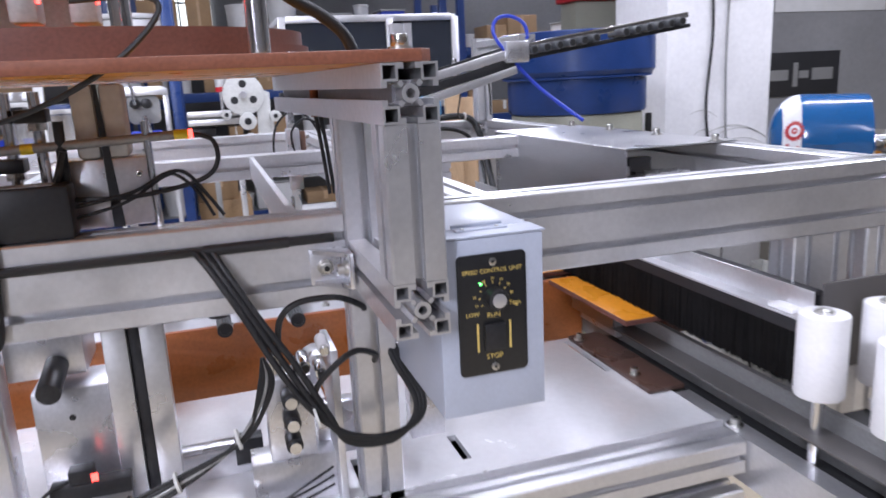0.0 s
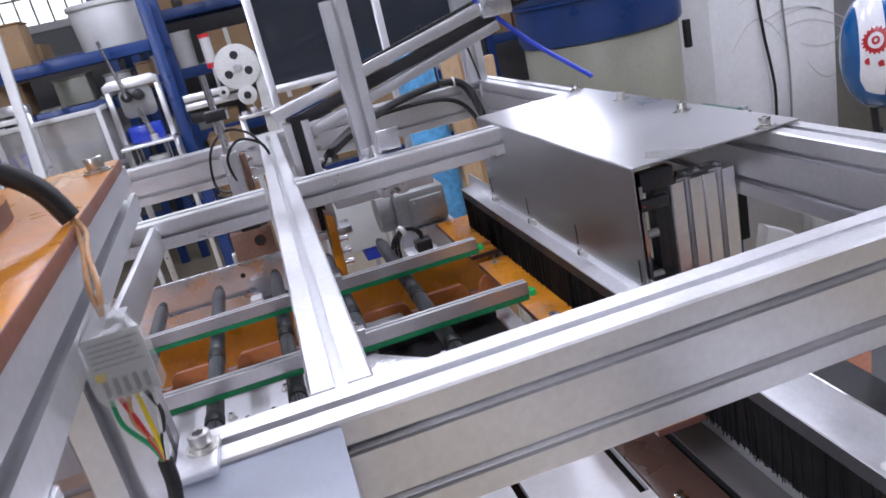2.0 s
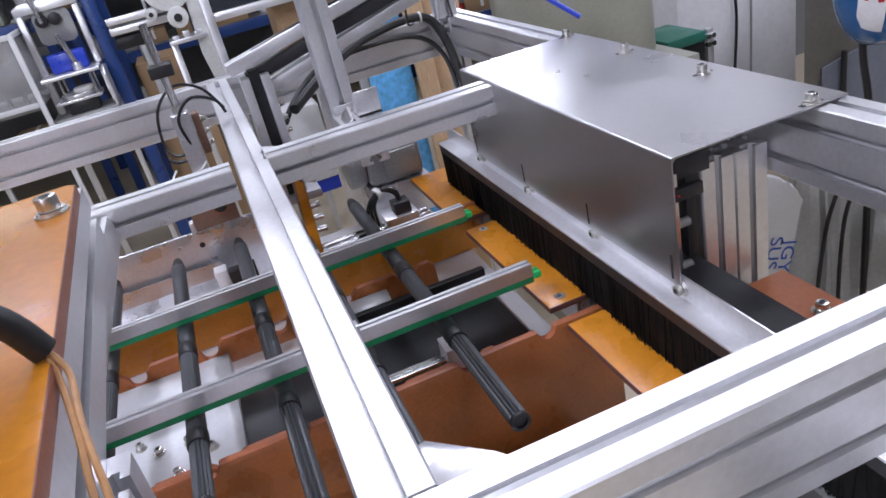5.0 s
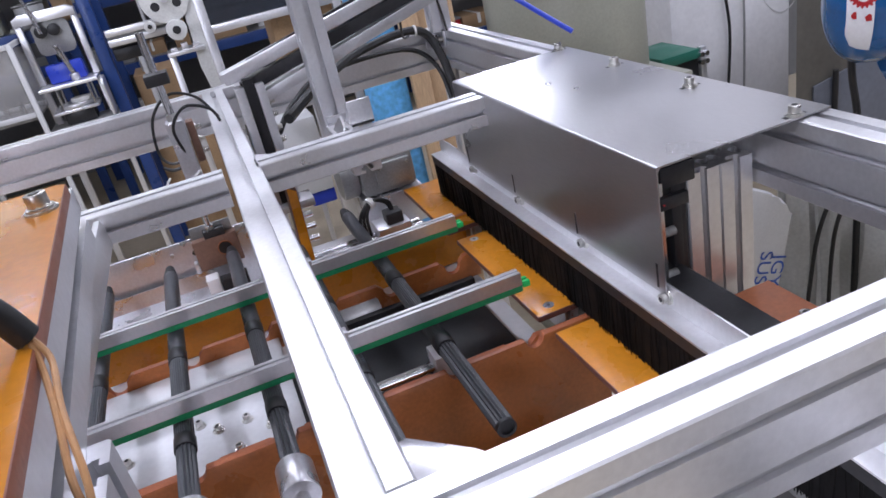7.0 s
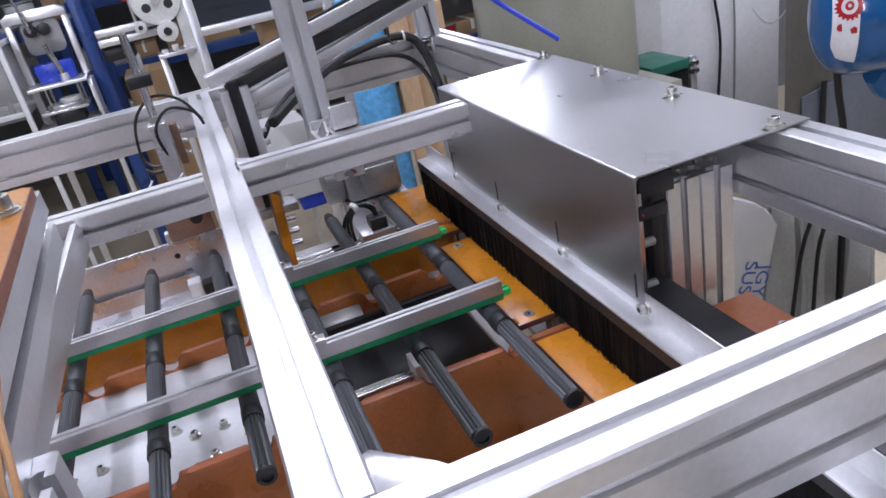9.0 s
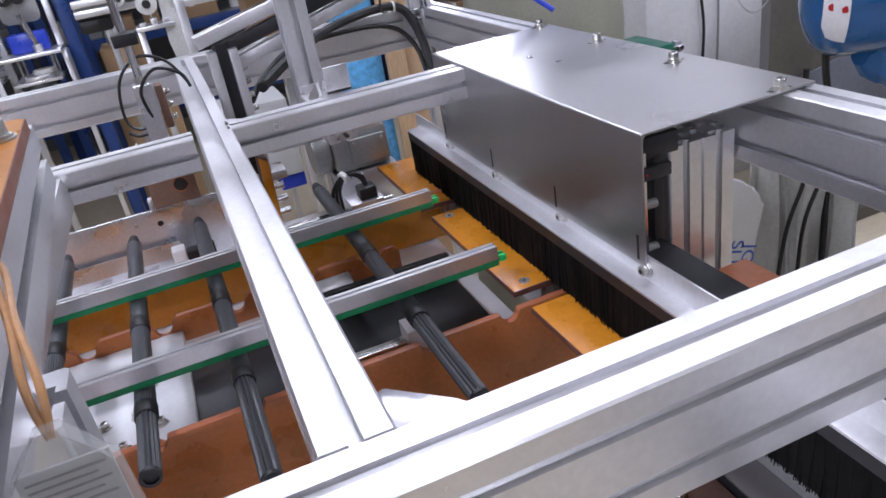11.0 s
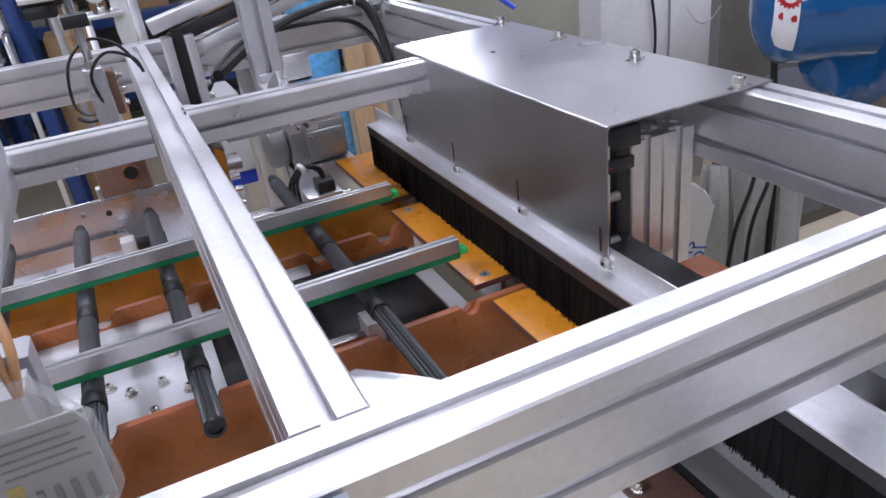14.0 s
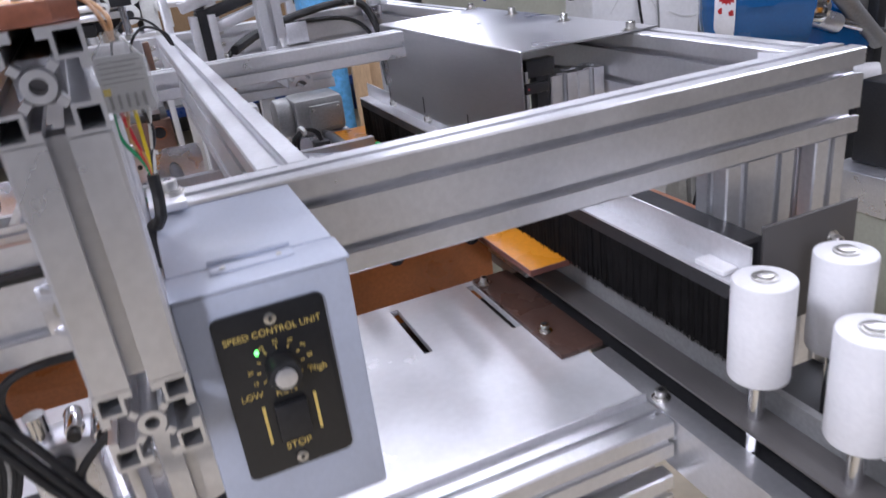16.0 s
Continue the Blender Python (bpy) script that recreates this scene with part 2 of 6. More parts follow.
def profile_outline(w, h, unit=0.042):
    """The outline of a slotted section w wide and h high about its middle, with rounded corners."""
    c = 0.0016
    mids = lambda s: [(k + 0.5) * unit - s / 2 for k in range(round(s / unit))]
    out = []
    for s, t, turn in ((w, h, 0), (h, w, 1), (w, h, 2), (h, w, 3)):
        row = [(-s / 2 + c, 0)] + side_points(s, mids(s), 1.0) + [(s / 2 - c, 0)]
        for a, d in row:
            u, v = a, -t / 2 + d
            for _ in range(turn):
                u, v = -v, u
            out.append((u, v))
    return out


def profile(axis, at, a, b, w=0.042, h=0.042):
    """A slotted aluminium beam along an axis; at: the middle of its section, in the order of the two other axes."""
    return prism([(u + at[0], v + at[1]) for u, v in profile_outline(w, h)], axis, a, b)


def bolt(at, axis="z", r=0.0055, h=0.007, washer=True, bm=None, sign=1):
    """A socket-head bolt that stands on a point."""
    out = bm or bmesh.new()
    d = {"x": Vector((1, 0, 0)), "y": Vector((0, 1, 0)), "z": Vector((0, 0, 1))}[axis] * sign
    at = Vector(at)
    if washer:
        rod(at, at + d * 0.0014, r * 1.55, 20, out)
        rod(at + d * 0.0014, at + d * 0.003, r * 1.3, 20, out)
    top = at + d * (h + 0.003)
    rod(at + d * 0.003, top, r, 20, out, bevel=0.0006)
    side = Vector((0, 0, 1)) if axis != "z" else Vector((1, 0, 0))
    rod(top - d * 0.0005, top + d * 0.0003, r * 0.55, 6, out, mat=1)
    return out


BOLTM = [BOLT, DARKSTEEL]
U = 0.042
ZT = 1.237

# ---- room ----
def slab(name, dims, mat, label, category):
    ob = part(name, box(*dims), mat)
    return tagged(ob, label, category, kind="structure")


slab("floor", (-5.0, 6.5, -3.0, 7.3, -0.1, 0.0), FLOOR, "beige painted concrete workshop floor", "floor")
slab("wall_north", (-5.1, 6.6, 7.3, 7.45, 0.0, 3.1), WALL, "grey painted workshop wall behind the shelves", "wall")
slab("wall_south", (-5.1, 6.6, -3.15, -3.0, 0.0, 3.1), WALL, "grey painted workshop wall", "wall")
slab("wall_west", (-5.15, -5.0, -3.0, 7.3, 0.0, 3.1), WALL, "grey painted workshop wall", "wall")
slab("wall_east", (6.5, 6.65, -3.0, 7.3, 0.0, 3.1), WALL, "grey painted workshop wall", "wall")
slab("ceiling", (-5.1, 6.6, -3.1, 7.4, 3.1, 3.2), CEIL, "white workshop ceiling", "ceiling")

# ---- machine frame ----
frame_thing = thing("machine_stand", (0.5, 1.5, 0.0), "bright anodised slotted aluminium machine frame standing on the floor", "machine frame")


def beam(name, axis, at, a, b, w=U, h=U, label=""):
    return part(name, profile(axis, at, a, b, w, h), ALU, frame_thing, label)


H2 = 2 * U
beam("front_beam", "x", (0.990, ZT - U), 0.442, 1.098, U, H2, "double-height slotted beam")
beam("front_beam", "x", (0.990, ZT - U), -0.75, 0.398, U, H2, "double-height slotted beam")
beam("cross_beam", "y", (0.5405, ZT - U), 1.0115, 2.2785, U, H2)
part("side_strip", prism([(1.0115, ZT - 0.040), (1.648, ZT - 0.040), (1.648, ZT - 0.014), (1.634, ZT), (1.0115, ZT)], "x", 0.3525, 0.3600, 0.0006), ALU, frame_thing, "flat upright aluminium strip")
beam("back_beam", "x", (1.6765, ZT - U / 2), -0.75, 0.5135, U, U)
beam("back_beam", "x", (1.6765, ZT - U / 2), 0.5565, 1.0435, U, U)
beam("far_beam", "x", (2.300, ZT - U), -0.75, 1.0435, U, H2)
beam("side_beam", "y", (1.065, ZT - U), 1.0115, 2.321, U, H2)
beam("side_beam", "y", (0.04, ZT - U), 1.0115, 1.6550, U, H2)
# upright posts with the rails above
beam("upright", "z", (0.420, 0.990), 0.55, 1.326, U, U)
beam("front_upright", "z", (0.422, 0.8140), 1.211, 1.326, U, U)
beam("front_upright", "z", (-0.42, 0.8140), 1.211, 1.326, U, U)
for px, py in ((1.065, 0.990), (1.065, 2.300), (-0.6, 2.300), (-0.6, 0.99)):
    beam("leg", "z", (px, py), 0.03, ZT - H2 - 0.0005, U, U)
beam("leg", "z", (0.975, 0.990), 0.93, ZT - H2 - 0.0005, H2, U)


def hollow_section(axis_y0, axis_y1, cx, cz):
    """A slotted rail seen end-on: hollow corners, webs and a bored core."""
    out = bmesh.new()
    s = U / 2
    for sx in (-1, 1):
        for sz in (-1, 1):
            o, i = s, s - 0.0125
            w = 0.0017
            for a, b, c, d in ((o - w, o, i, o), (i, i + w, i, o), (i + w, o - w, o - w, o), (i + w, o - w, i, i + w)):
                box(cx + sx * a, cx + sx * b, axis_y0, axis_y1, cz + sz * c, cz + sz * d, bm=out)
            q = [(i + 0.001, i - 0.0015), (i - 0.0015, i + 0.001), (0.0042, 0.0066), (0.0066, 0.0042)]
            lo = [out.verts.new((cx + sx * u, axis_y0, cz + sz * v)) for u, v in q]
            hi = [out.verts.new((cx + sx * u, axis_y1, cz + sz * v)) for u, v in q]
            out.faces.new(lo)
            out.faces.new(hi)
            for k in range(4):
                out.faces.new((lo[k], lo[(k + 1) % 4], hi[(k + 1) % 4], hi[k]))
            for a, b, c, d in ((0.0042, i, o - 0.0042, o), (o - 0.0042, o, 0.0042, i)):
                box(cx + sx * a, cx + sx * b, axis_y0, axis_y1, cz + sz * c, cz + sz * d, bm=out)
    n, r0, r1 = 20, 0.0034, 0.0066
    rings = [[out.verts.new((cx + r * math.cos(2 * math.pi * k / n), y, cz + r * math.sin(2 * math.pi * k / n))) for k in range(n)] for y in (axis_y0, axis_y1) for r in (r0, r1)]
    for k in range(n):
        j = (k + 1) % n
        out.faces.new((rings[0][k], rings[0][j], rings[1][j], rings[1][k]))
        out.faces.new((rings[2][k], rings[2][j], rings[3][j], rings[3][k]))
        out.faces.new((rings[1][k], rings[1][j], rings[3][j], rings[3][k]))
        out.faces.new((rings[0][k], rings[0][j], rings[2][j], rings[2][k]))
    return out


def yawed(bm, about=(0.422, 0.793), degrees=3.2):
    """The raised deck stands slightly askew on the frame."""
    c = Vector((about[0], about[1], 0))
    bmesh.ops.transform(bm, matrix=Matrix.Translation(c) @ Matrix.Rotation(radians(degrees), 4, "Z") @ Matrix.Translation(-c), verts=bm.verts[:])
    return bm


for rx in (0.422, -0.42):
    part("top_rail", yawed(hollow_section(0.793, 1.285, rx, 1.3475)), ALU, frame_thing)
    part("lower_rail", hollow_section(0.793, 0.9685, rx, 1.1895), ALU, frame_thing)
    # Darker recessed block: the shade inside the hollow rail is put into its colour.
    part("rail_core", yawed(box(rx - 0.009, rx + 0.009, 0.808, 1.278, 1.3385, 1.3565)), SLOT, frame_thing)


# corner brackets
def corner_bracket(at, u, v, size=0.036, depth=0.034):
    """at: the corner; u, v: the ways of its two plates."""
    u, v = Vector(u), Vector(v)
    w = u.cross(v)
    m = Matrix((( *[u[0], v[0], w[0]], at[0]), (*[u[1], v[1], w[1]], at[1]), (*[u[2], v[2], w[2]], at[2]), (0, 0, 0, 1)))
    out = bmesh.new()
    t = 0.0045
    box(0, size, 0, t, -depth / 2, depth / 2, 0.0008, out)
    box(0, t, 0, size, -depth / 2, depth / 2, 0.0008, out)
    for s in (-1, 1):
        z0, z1 = s * depth / 2, s * (depth / 2 - 0.004)
        tri = [(t, t), (size - 0.003, t), (t, size - 0.003)]
        lo = [out.verts.new((a, b, z0)) for a, b in tri]
        hi = [out.verts.new((a, b, z1)) for a, b in tri]
        out.faces.new(lo)
        out.faces.new(hi)
        for k in range(3):
            out.faces.new((lo[k], lo[(k + 1) % 3], hi[(k + 1) % 3], hi[k]))
    ob = part("corner_bracket", (bmesh.ops.transform(out, matrix=m, verts=out.verts[:]), out)[1], MACH, frame_thing)
    for p, d in ((u * size * 0.6 + v * t, v), (v * size * 0.6 + u * t, u)):
        p = Vector(at) + p
        ax = max(range(3), key=lambda k: abs(d[k]))
        part("bracket_bolt", bolt(p, "xyz"[ax], 0.005, 0.006, True, None, 1 if d[ax] > 0 else -1), BOLTM, ob)
    return ob


X, Y, Z = Vector((1, 0, 0)), Vector((0, 1, 0)), Vector((0, 0, 1))
corner_bracket((0.3985, 0.9685, 1.189), -X, -Y)
corner_bracket((0.715, 1.6985, ZT + 0.0005), Y, Z)
corner_bracket((1.0435, 1.012, ZT - 0.021), -X, Y)
corner_bracket((0.5565, 1.6985, ZT - 0.021), X, Y)
corner_bracket((0.062, 2.2785, ZT - 0.03), X, -Y)
corner_bracket((0.2905, 1.6985, ZT - 0.021), -X, Y)
corner_bracket((1.0435, 2.2785, ZT - 0.021), -X, -Y)

# bracket plate beside the upright, with its bolt
br = part("bracket_plate", prism([(0.4425, 0.9560), (0.4425, 1.0080), (0.4660, 0.9900), (0.4660, 0.9560)], "z", ZT + 0.0004, ZT + 0.006, 0.0008), MACH, frame_thing)
part("bracket_bolt", bolt((0.4575, 0.980, ZT + 0.006), "z", 0.0062, 0.007), BOLTM, br)
# gusset sheet in the corner of cross beam and front beam
part("gusset_plate", prism([(0.5568, 1.0118), (0.605, 1.0118), (0.598, 1.022), (0.567, 1.052), (0.5568, 1.050)], "z", ZT - 0.009, ZT - 0.006, 0.0004), MACH, frame_thing, "flat gusset plate")

# ---- table under the frame ----
table = thing("machine_table", (0.3, 1.2, 0.0), "white satin machine table with slots on a slotted aluminium base", "machine table")
TZ = 0.931
slots = [(0.683, 1.163, 1.286), (0.797, 1.155, 1.29), (0.521, 1.00, 1.06), (0.43, 1.00, 1.075), (0.40, 1.00, 1.05), (0.345, 1.02, 1.09)]


def slotted_plate(x0, x1, y0, y1, z0, z1, cuts):
    """A plate in strips between its long slots."""
    out = bmesh.new()
    xs = sorted({x0, x1, *[v for c in cuts for v in (c[0] - 0.0055, c[0] + 0.0055)]})
    for a, b in zip(xs, xs[1:]):
        cut = [c for c in cuts if a <= c[0] <= b and b - a < 0.0111]
        ys = [(y0, cut[0][1]), (cut[0][2], y1)] if cut else [(y0, y1)]
        for c, d in ys:
            box(a, b, c, d, z0, z1, 0, out)
    bmesh.ops.remove_doubles(out, verts=out.verts[:], dist=1e-6)
    return out


part("tabletop", slotted_plate(-0.75, 0.838, 0.958, 1.302, TZ - 0.008, TZ, slots), TABLE, table)
part("rear_tabletop", box(-0.75, 0.838, 1.459, 2.05, TZ - 0.008, TZ, 0.0006), TABLE, table)
part("under_plate", box(-0.75, 0.83, 0.96, 1.300, TZ - 0.06, TZ - 0.03), DARKSTEEL, table)
part("under_plate", box(-0.75, 0.83, 1.459, 2.04, TZ - 0.06, TZ - 0.03), DARKSTEEL, table)
part("trough", box(-0.75, 0.83, 1.3105, 1.4585, TZ - 0.135, TZ - 0.125), DARKSTEEL, table)
part("front_rail", profile("x", (0.935, TZ - 0.0225), -0.75, 0.836, U, U), ALU, table)
part("front_rail", profile("x", (0.935, TZ - 0.1075), -0.75, 0.836, U, H2), ALU, table)
part("front_lip", box(-0.75, 0.836, 0.9560, 0.9575, TZ - 0.004, TZ + 0.006), ALU, table)
part("side_rail", prism([(0.8385, TZ - 0.06), (0.864, TZ - 0.06), (0.864, TZ - 0.002), (0.8385, TZ - 0.002)], "y", 0.60, 1.06, 0.0008), ALU, table)
part("side_rail_strip", box(0.866, 0.8905, 0.60, 1.30, TZ - 0.03, TZ - 0.006, 0.0006), DARKSTEEL, table)
tb = part("rail_bolt", bolt((0.851, 0.952, TZ - 0.002), "z", 0.0062, 0.007), BOLTM, table)
for lx, ly in ((-0.7, 0.935), (0.81, 0.935), (0.81, 2.0), (-0.7, 2.0)):
    part("table_leg", profile("z", (lx, ly), 0.03, TZ - 0.15, U, U), ALU, table)
plate_low = thing("base_plate", (0.83, 1.17, TZ), "dark brown bakelite base plate bolted to the white table", "plate")
part("plate", box(0.803, 0.858, 1.062, 1.293, TZ + 0.0005, TZ + 0.0065, 0.0006), BASEBROWN, plate_low)
for q in ((0.815, 1.117), (0.812, 1.272)):
    part("bolt", bolt((q[0], q[1], TZ + 0.0065), "z", 0.0055, 0.007), BOLTM, plate_low)

# ---- stainless cover ----
cover = thing("sheet_metal_cover", (0.985, 1.5, ZT), "brushed stainless steel cover bolted on the aluminium frame", "cover")
pts = [(0.8810, 1.103)]
for k in range(7):
    a = math.pi - k * math.pi / 12
    pts.append((0.8840 + 0.003 * math.cos(a), ZT + 0.0005 + 0.003 * math.sin(a)))
pts += [(1.0830, ZT + 0.0035), (1.0830, ZT + 0.0015), (0.8855, ZT + 0.0015), (0.8827, 1.2345), (0.8827, 1.103)]
part("cover_sheet", prism(pts, "y", 1.255, 1.778), STEEL, cover)
for i, (bx, by) in enumerate(((1.064, 1.772), (1.059, 1.602), (1.052, 1.430), (1.045, 1.262))):
    part("cover_bolt", bolt((bx, by, ZT + 0.0035), "z", 0.006, 0.008), BOLTM, cover)
    part("cover_slot", box(bx - 0.013, bx + 0.013, by - 0.003, by + 0.003, ZT + 0.0030, ZT + 0.0037), DARKSTEEL, cover, "dark slot under the bolt")
for by in (1.591, 1.418, 1.257, 1.76):
    part("sheet_slot", box(0.8805, 0.8813, by + 0.008, by + 0.011, 1.108, 1.135), DARKSTEEL, cover, "upright slot in the sheet")

DULLSTEEL = material("dull_grey_steel", (0.13, 0.122, 0.118), 0.5, 0.4, 14, 0.08, 0.05, (40, 1.0, 40), stain=0.1)
# ---- hopper behind the cover ----
hopper = thing("tube_hopper", (0.97, 1.4, 0.93), "aluminium posts with a black guide strip under the steel cover", "hopper")
part("post", profile("z", (0.977, 1.335), 0.95, 1.19, U, U), ALU, hopper)
part("post", profile("z", (1.0195, 1.335), 0.95, 1.19, U, U), ALU, hopper)
part("guide_strip", box(0.941, 0.954, 1.315, 1.335, 0.99, 1.20, 0.001), BLACK, hopper)
part("guide_strip", box(0.926, 0.938, 1.300, 1.318, 0.99, 1.215, 0.001), BLACK, hopper)
part("guide_plate", box(0.899, 0.903, 1.28, 1.78, 1.0, 1.21), CHROME, hopper)
part("sensor_lamp", box(0.8995, 0.9012, 1.2738, 1.276, 1.1880, 1.1897, 0.0004), RED, hopper, "small red sensor lamp")
part("sensor_body", box(0.8975, 0.930, 1.2762, 1.284, 1.182, 1.195, 0.001), BLACK, hopper)
part("stop_block", box(0.905, 0.945, 1.285, 1.30, 1.20, 1.222, 0.001), BLACK, hopper)
for k in range(3):
    part("guide_pin", rod((0.905, 1.29, 1.05 + 0.05 * k), (0.92, 1.29, 1.05 + 0.05 * k), 0.005), GREYMETAL, hopper)
part("shelf", box(0.94, 1.042, 1.02, 1.295, 1.030, 1.040, 0.0008), BROWN, hopper, "brown bakelite shelf")
part("shelf_bolt", bolt((1.014, 1.212, 1.040), "z", 0.0065, 0.008), BOLTM, hopper)
part("dark_sheet", box(0.90, 0.934, 0.925, 1.78, 1.095, 1.10), BLACK, hopper)
part("side_sheet", box(0.931, 0.934, 0.925, 1.30, 1.02, 1.095), BLACK, hopper)
part("end_plate", box(0.9345, 1.05, 0.922, 0.926, 1.0, 1.108, 0.0006), DULLSTEEL, hopper)
part("end_bolt", bolt((1.02, 0.922, 1.075), "y", 0.005, 0.007, True, None, -1), BOLTM, hopper)
part("tray", box(0.90, 1.04, 1.14, 2.0, 0.985, 0.9985), BASEBROWN, hopper)
part("bed_wall", box(0.892, 0.90, 0.60, 1.9, 0.90, 0.985), GREYMETAL, hopper)
part("bed_strip", box(0.856, 0.8915, 0.60, 1.25, 0.9605, 0.9635, 0.0005), DULLSTEEL, hopper, "flat grey steel strip")

# ---- brush strip under the cover ----
holder = thing("brush_holder", (0.87, 1.4, 1.08), "aluminium angle strip that carries the black brush", "bracket")
part("angle_strip", prism([(0.8615, 1.0845), (0.8835, 1.0845), (0.8835, 1.113), (0.8815, 1.113), (0.8815, 1.0868), (0.8615, 1.0868)], "y", 0.888, 1.925, 0.0004), ALU, holder)
for by in (1.760, 1.591, 1.418, 1.257):
    part("strip_bolt", bolt((0.8815, by, 1.0985), "x", 0.0055, 0.006, True, None, -1), BOLTM, holder)
part("clamp_block", box(0.864, 0.8812, 0.90, 0.935, 1.0872, 1.092, 0.001), NYLON, holder)


def brush():
    """Bristles that hang from a black spine, in ragged rows. The thing turns about its spine."""
    t = thing("brush_strip", (0.8665, 1.4, 1.082), "black bristle brush strip hanging over the orange slide", "brush")
    part("spine", box(0.8622, 0.8712, 0.889, 1.924, 1.070, 1.0842), BLACK, t)
    rnd = random.Random(5)
    for name, y0, y1 in (("bristles", 0.89, 1.15), ("bristles", 1.15, 1.92)):
        verts, faces = [], []
        count = int((y1 - y0) / 0.00030)
        for i in range(count):
            y = y0 + (y1 - y0) * (i + rnd.random()) / count - 1.4
            x = rnd.uniform(-0.004, 0.004)
            dx, dy = rnd.gauss(0, 0.0014), rnd.gauss(0, 0.0022)
            zb = -0.0735 + rnd.uniform(-0.001, 0.0022)
            w = 0.00055
            b = len(verts)
            for k in range(3):
                a = 2.1 * k + i
                verts.append((x + w * math.cos(a), y + w * math.sin(a), -0.009))
            for k in range(3):
                a = 2.1 * k + i
                verts.append((x + dx + w * math.cos(a), y + dy + w * math.sin(a), zb))
            faces += [(b, b + 1, b + 4, b + 3), (b + 1, b + 2, b + 5, b + 4), (b + 2, b, b + 3, b + 5), (b + 3, b + 4, b + 5)]
        me = bpy.data.meshes.new(name)
        me.from_pydata(verts, [], faces)
        me.materials.append(BRISTLE)
        ob = new(name, me)
        ob.parent = t
        ob["kind"] = "stuff"
    core = part("bristle_core", box(0.8628, 0.8706, 0.8895, 1.9235, 1.0118, 1.071), BRISTLE, t)
    return t


brush_strip = brush()

# ---- orange slides ----
def bakelite(name, x0, x1, y0, y1, z0, z1, label, screws=()):
    t = thing(name, ((x0 + x1) / 2, (y0 + y1) / 2, z0), label, "slide plate", "bakelite slides")
    bm = prism([(x0, y0), (x1, y0), (x1, y1), (x0, y1)], "z", z0, z1, 0.0009, 0, 1)
    part("plate", bm, [ORANGE, EDGE], t)
    for sx, sy in screws:
        part("screw", rod((sx, sy, z1 - 0.001), (sx, sy, z1 + 0.0006), 0.0072, 20), MACH, t)
        part("screw_socket", rod((sx, sy, z1 + 0.0003), (sx, sy, z1 + 0.0009), 0.0026, 6), DARKSTEEL, t)
    return t


bakelite("slide_plate", 0.808, 0.9, 1.139, 1.383, 1.000, 1.008, "bright orange bakelite slide plate under the brush")
bakelite("slide_plate", 0.807, 0.9, 1.425, 1.706, 1.000, 1.008, "bright orange bakelite slide plate with a countersunk screw", ((0.831, 1.443), (0.831, 1.69)))
bakelite("slide_plate", 0.807, 0.9, 1.747, 1.990, 1.000, 1.008, "bright orange bakelite slide plate at the far end")
for y0, y1 in ((1.24, 1.375), (1.435, 1.70), (1.755, 1.98)):
    s = thing("slide_support", (0.868, (y0 + y1) / 2, TZ), "aluminium block under an orange slide plate", "support")
    part("block", box(0.860, 0.872, y0 + 0.01, y1 - 0.01, TZ + 0.007, 0.9995, 0.0008), MACH, s)
    part("steel_strip", box(0.8485, 0.8515, y0, y1, 0.955, 0.9995), STEEL, s)

RUST = material("rust_orange_bakelite", (0.50, 0.165, 0.05), 0.33, 0.0, 30, 0.1, 0.04, stain=0.16)

COMBEDGE = material("comb_edge", (0.40, 0.125, 0.055), 0.42, 0.0, 60, 0.12, 0.08)
# ---- combs that carry the tubes ----
PITCH, ST6 = 0.1032, 0.787
STATIONS = [ST6 - PITCH * k for k in range(10)]


def comb_outline(x0, x1, zb, zt, depth, half, chamfer, centres):
    """A plate's outline with round-bottomed notches between chamfered tabs."""
    pts = [(x0, zb), (x1, zb), (x1, zt - chamfer), (x1 - chamfer, zt)]
    for c in sorted(centres, reverse=True):
        if not x0 + half + chamfer < c < x1 - half - chamfer:
            continue
        pts += [(c + half + chamfer, zt), (c + half, zt - chamfer)]
        for k in range(1, 8):
            a = -math.pi * k / 8
            pts.append((c + half * math.cos(a), zt - depth + half + half * math.sin(a)))
        pts += [(c - half, zt - chamfer), (c - half - chamfer, zt)]
    return pts + [(x0 + chamfer, zt), (x0, zt - chamfer)]


def comb_plate(name, y0, y1, x0, x1, zb, zt, depth, half, chamfer, label, mats):
    t = thing(name, ((x0 + x1) / 2, (y0 + y1) / 2, zb), label, "comb plate", "comb plates")
    bm = prism(comb_outline(x0, x1, zb, zt, depth, half, chamfer, STATIONS), "y", y0, y1, 0.0007, 0, 1)
    part("plate", bm, mats, t)
    return t


comb_plate("fixed_comb", 1.397, 1.407, -0.35, 0.880, TZ - 0.1248, 1.0015, 0.0145, 0.0115, 0.002, "brown bakelite comb plate standing on the table", [RUST, COMBEDGE])
comb_plate("fixed_comb", 1.782, 1.792, -0.35, 0.879, TZ, 1.012, 0.0165, 0.0115, 0.003, "orange-brown bakelite comb plate standing on the table", [ORANGE, COMBEDGE])
lift = thing("lifting_carriage", (0.27, 1.57, TZ + 0.012), "lifting carriage with two brown bakelite combs on a white plate", "carriage")
lifters = [lift]
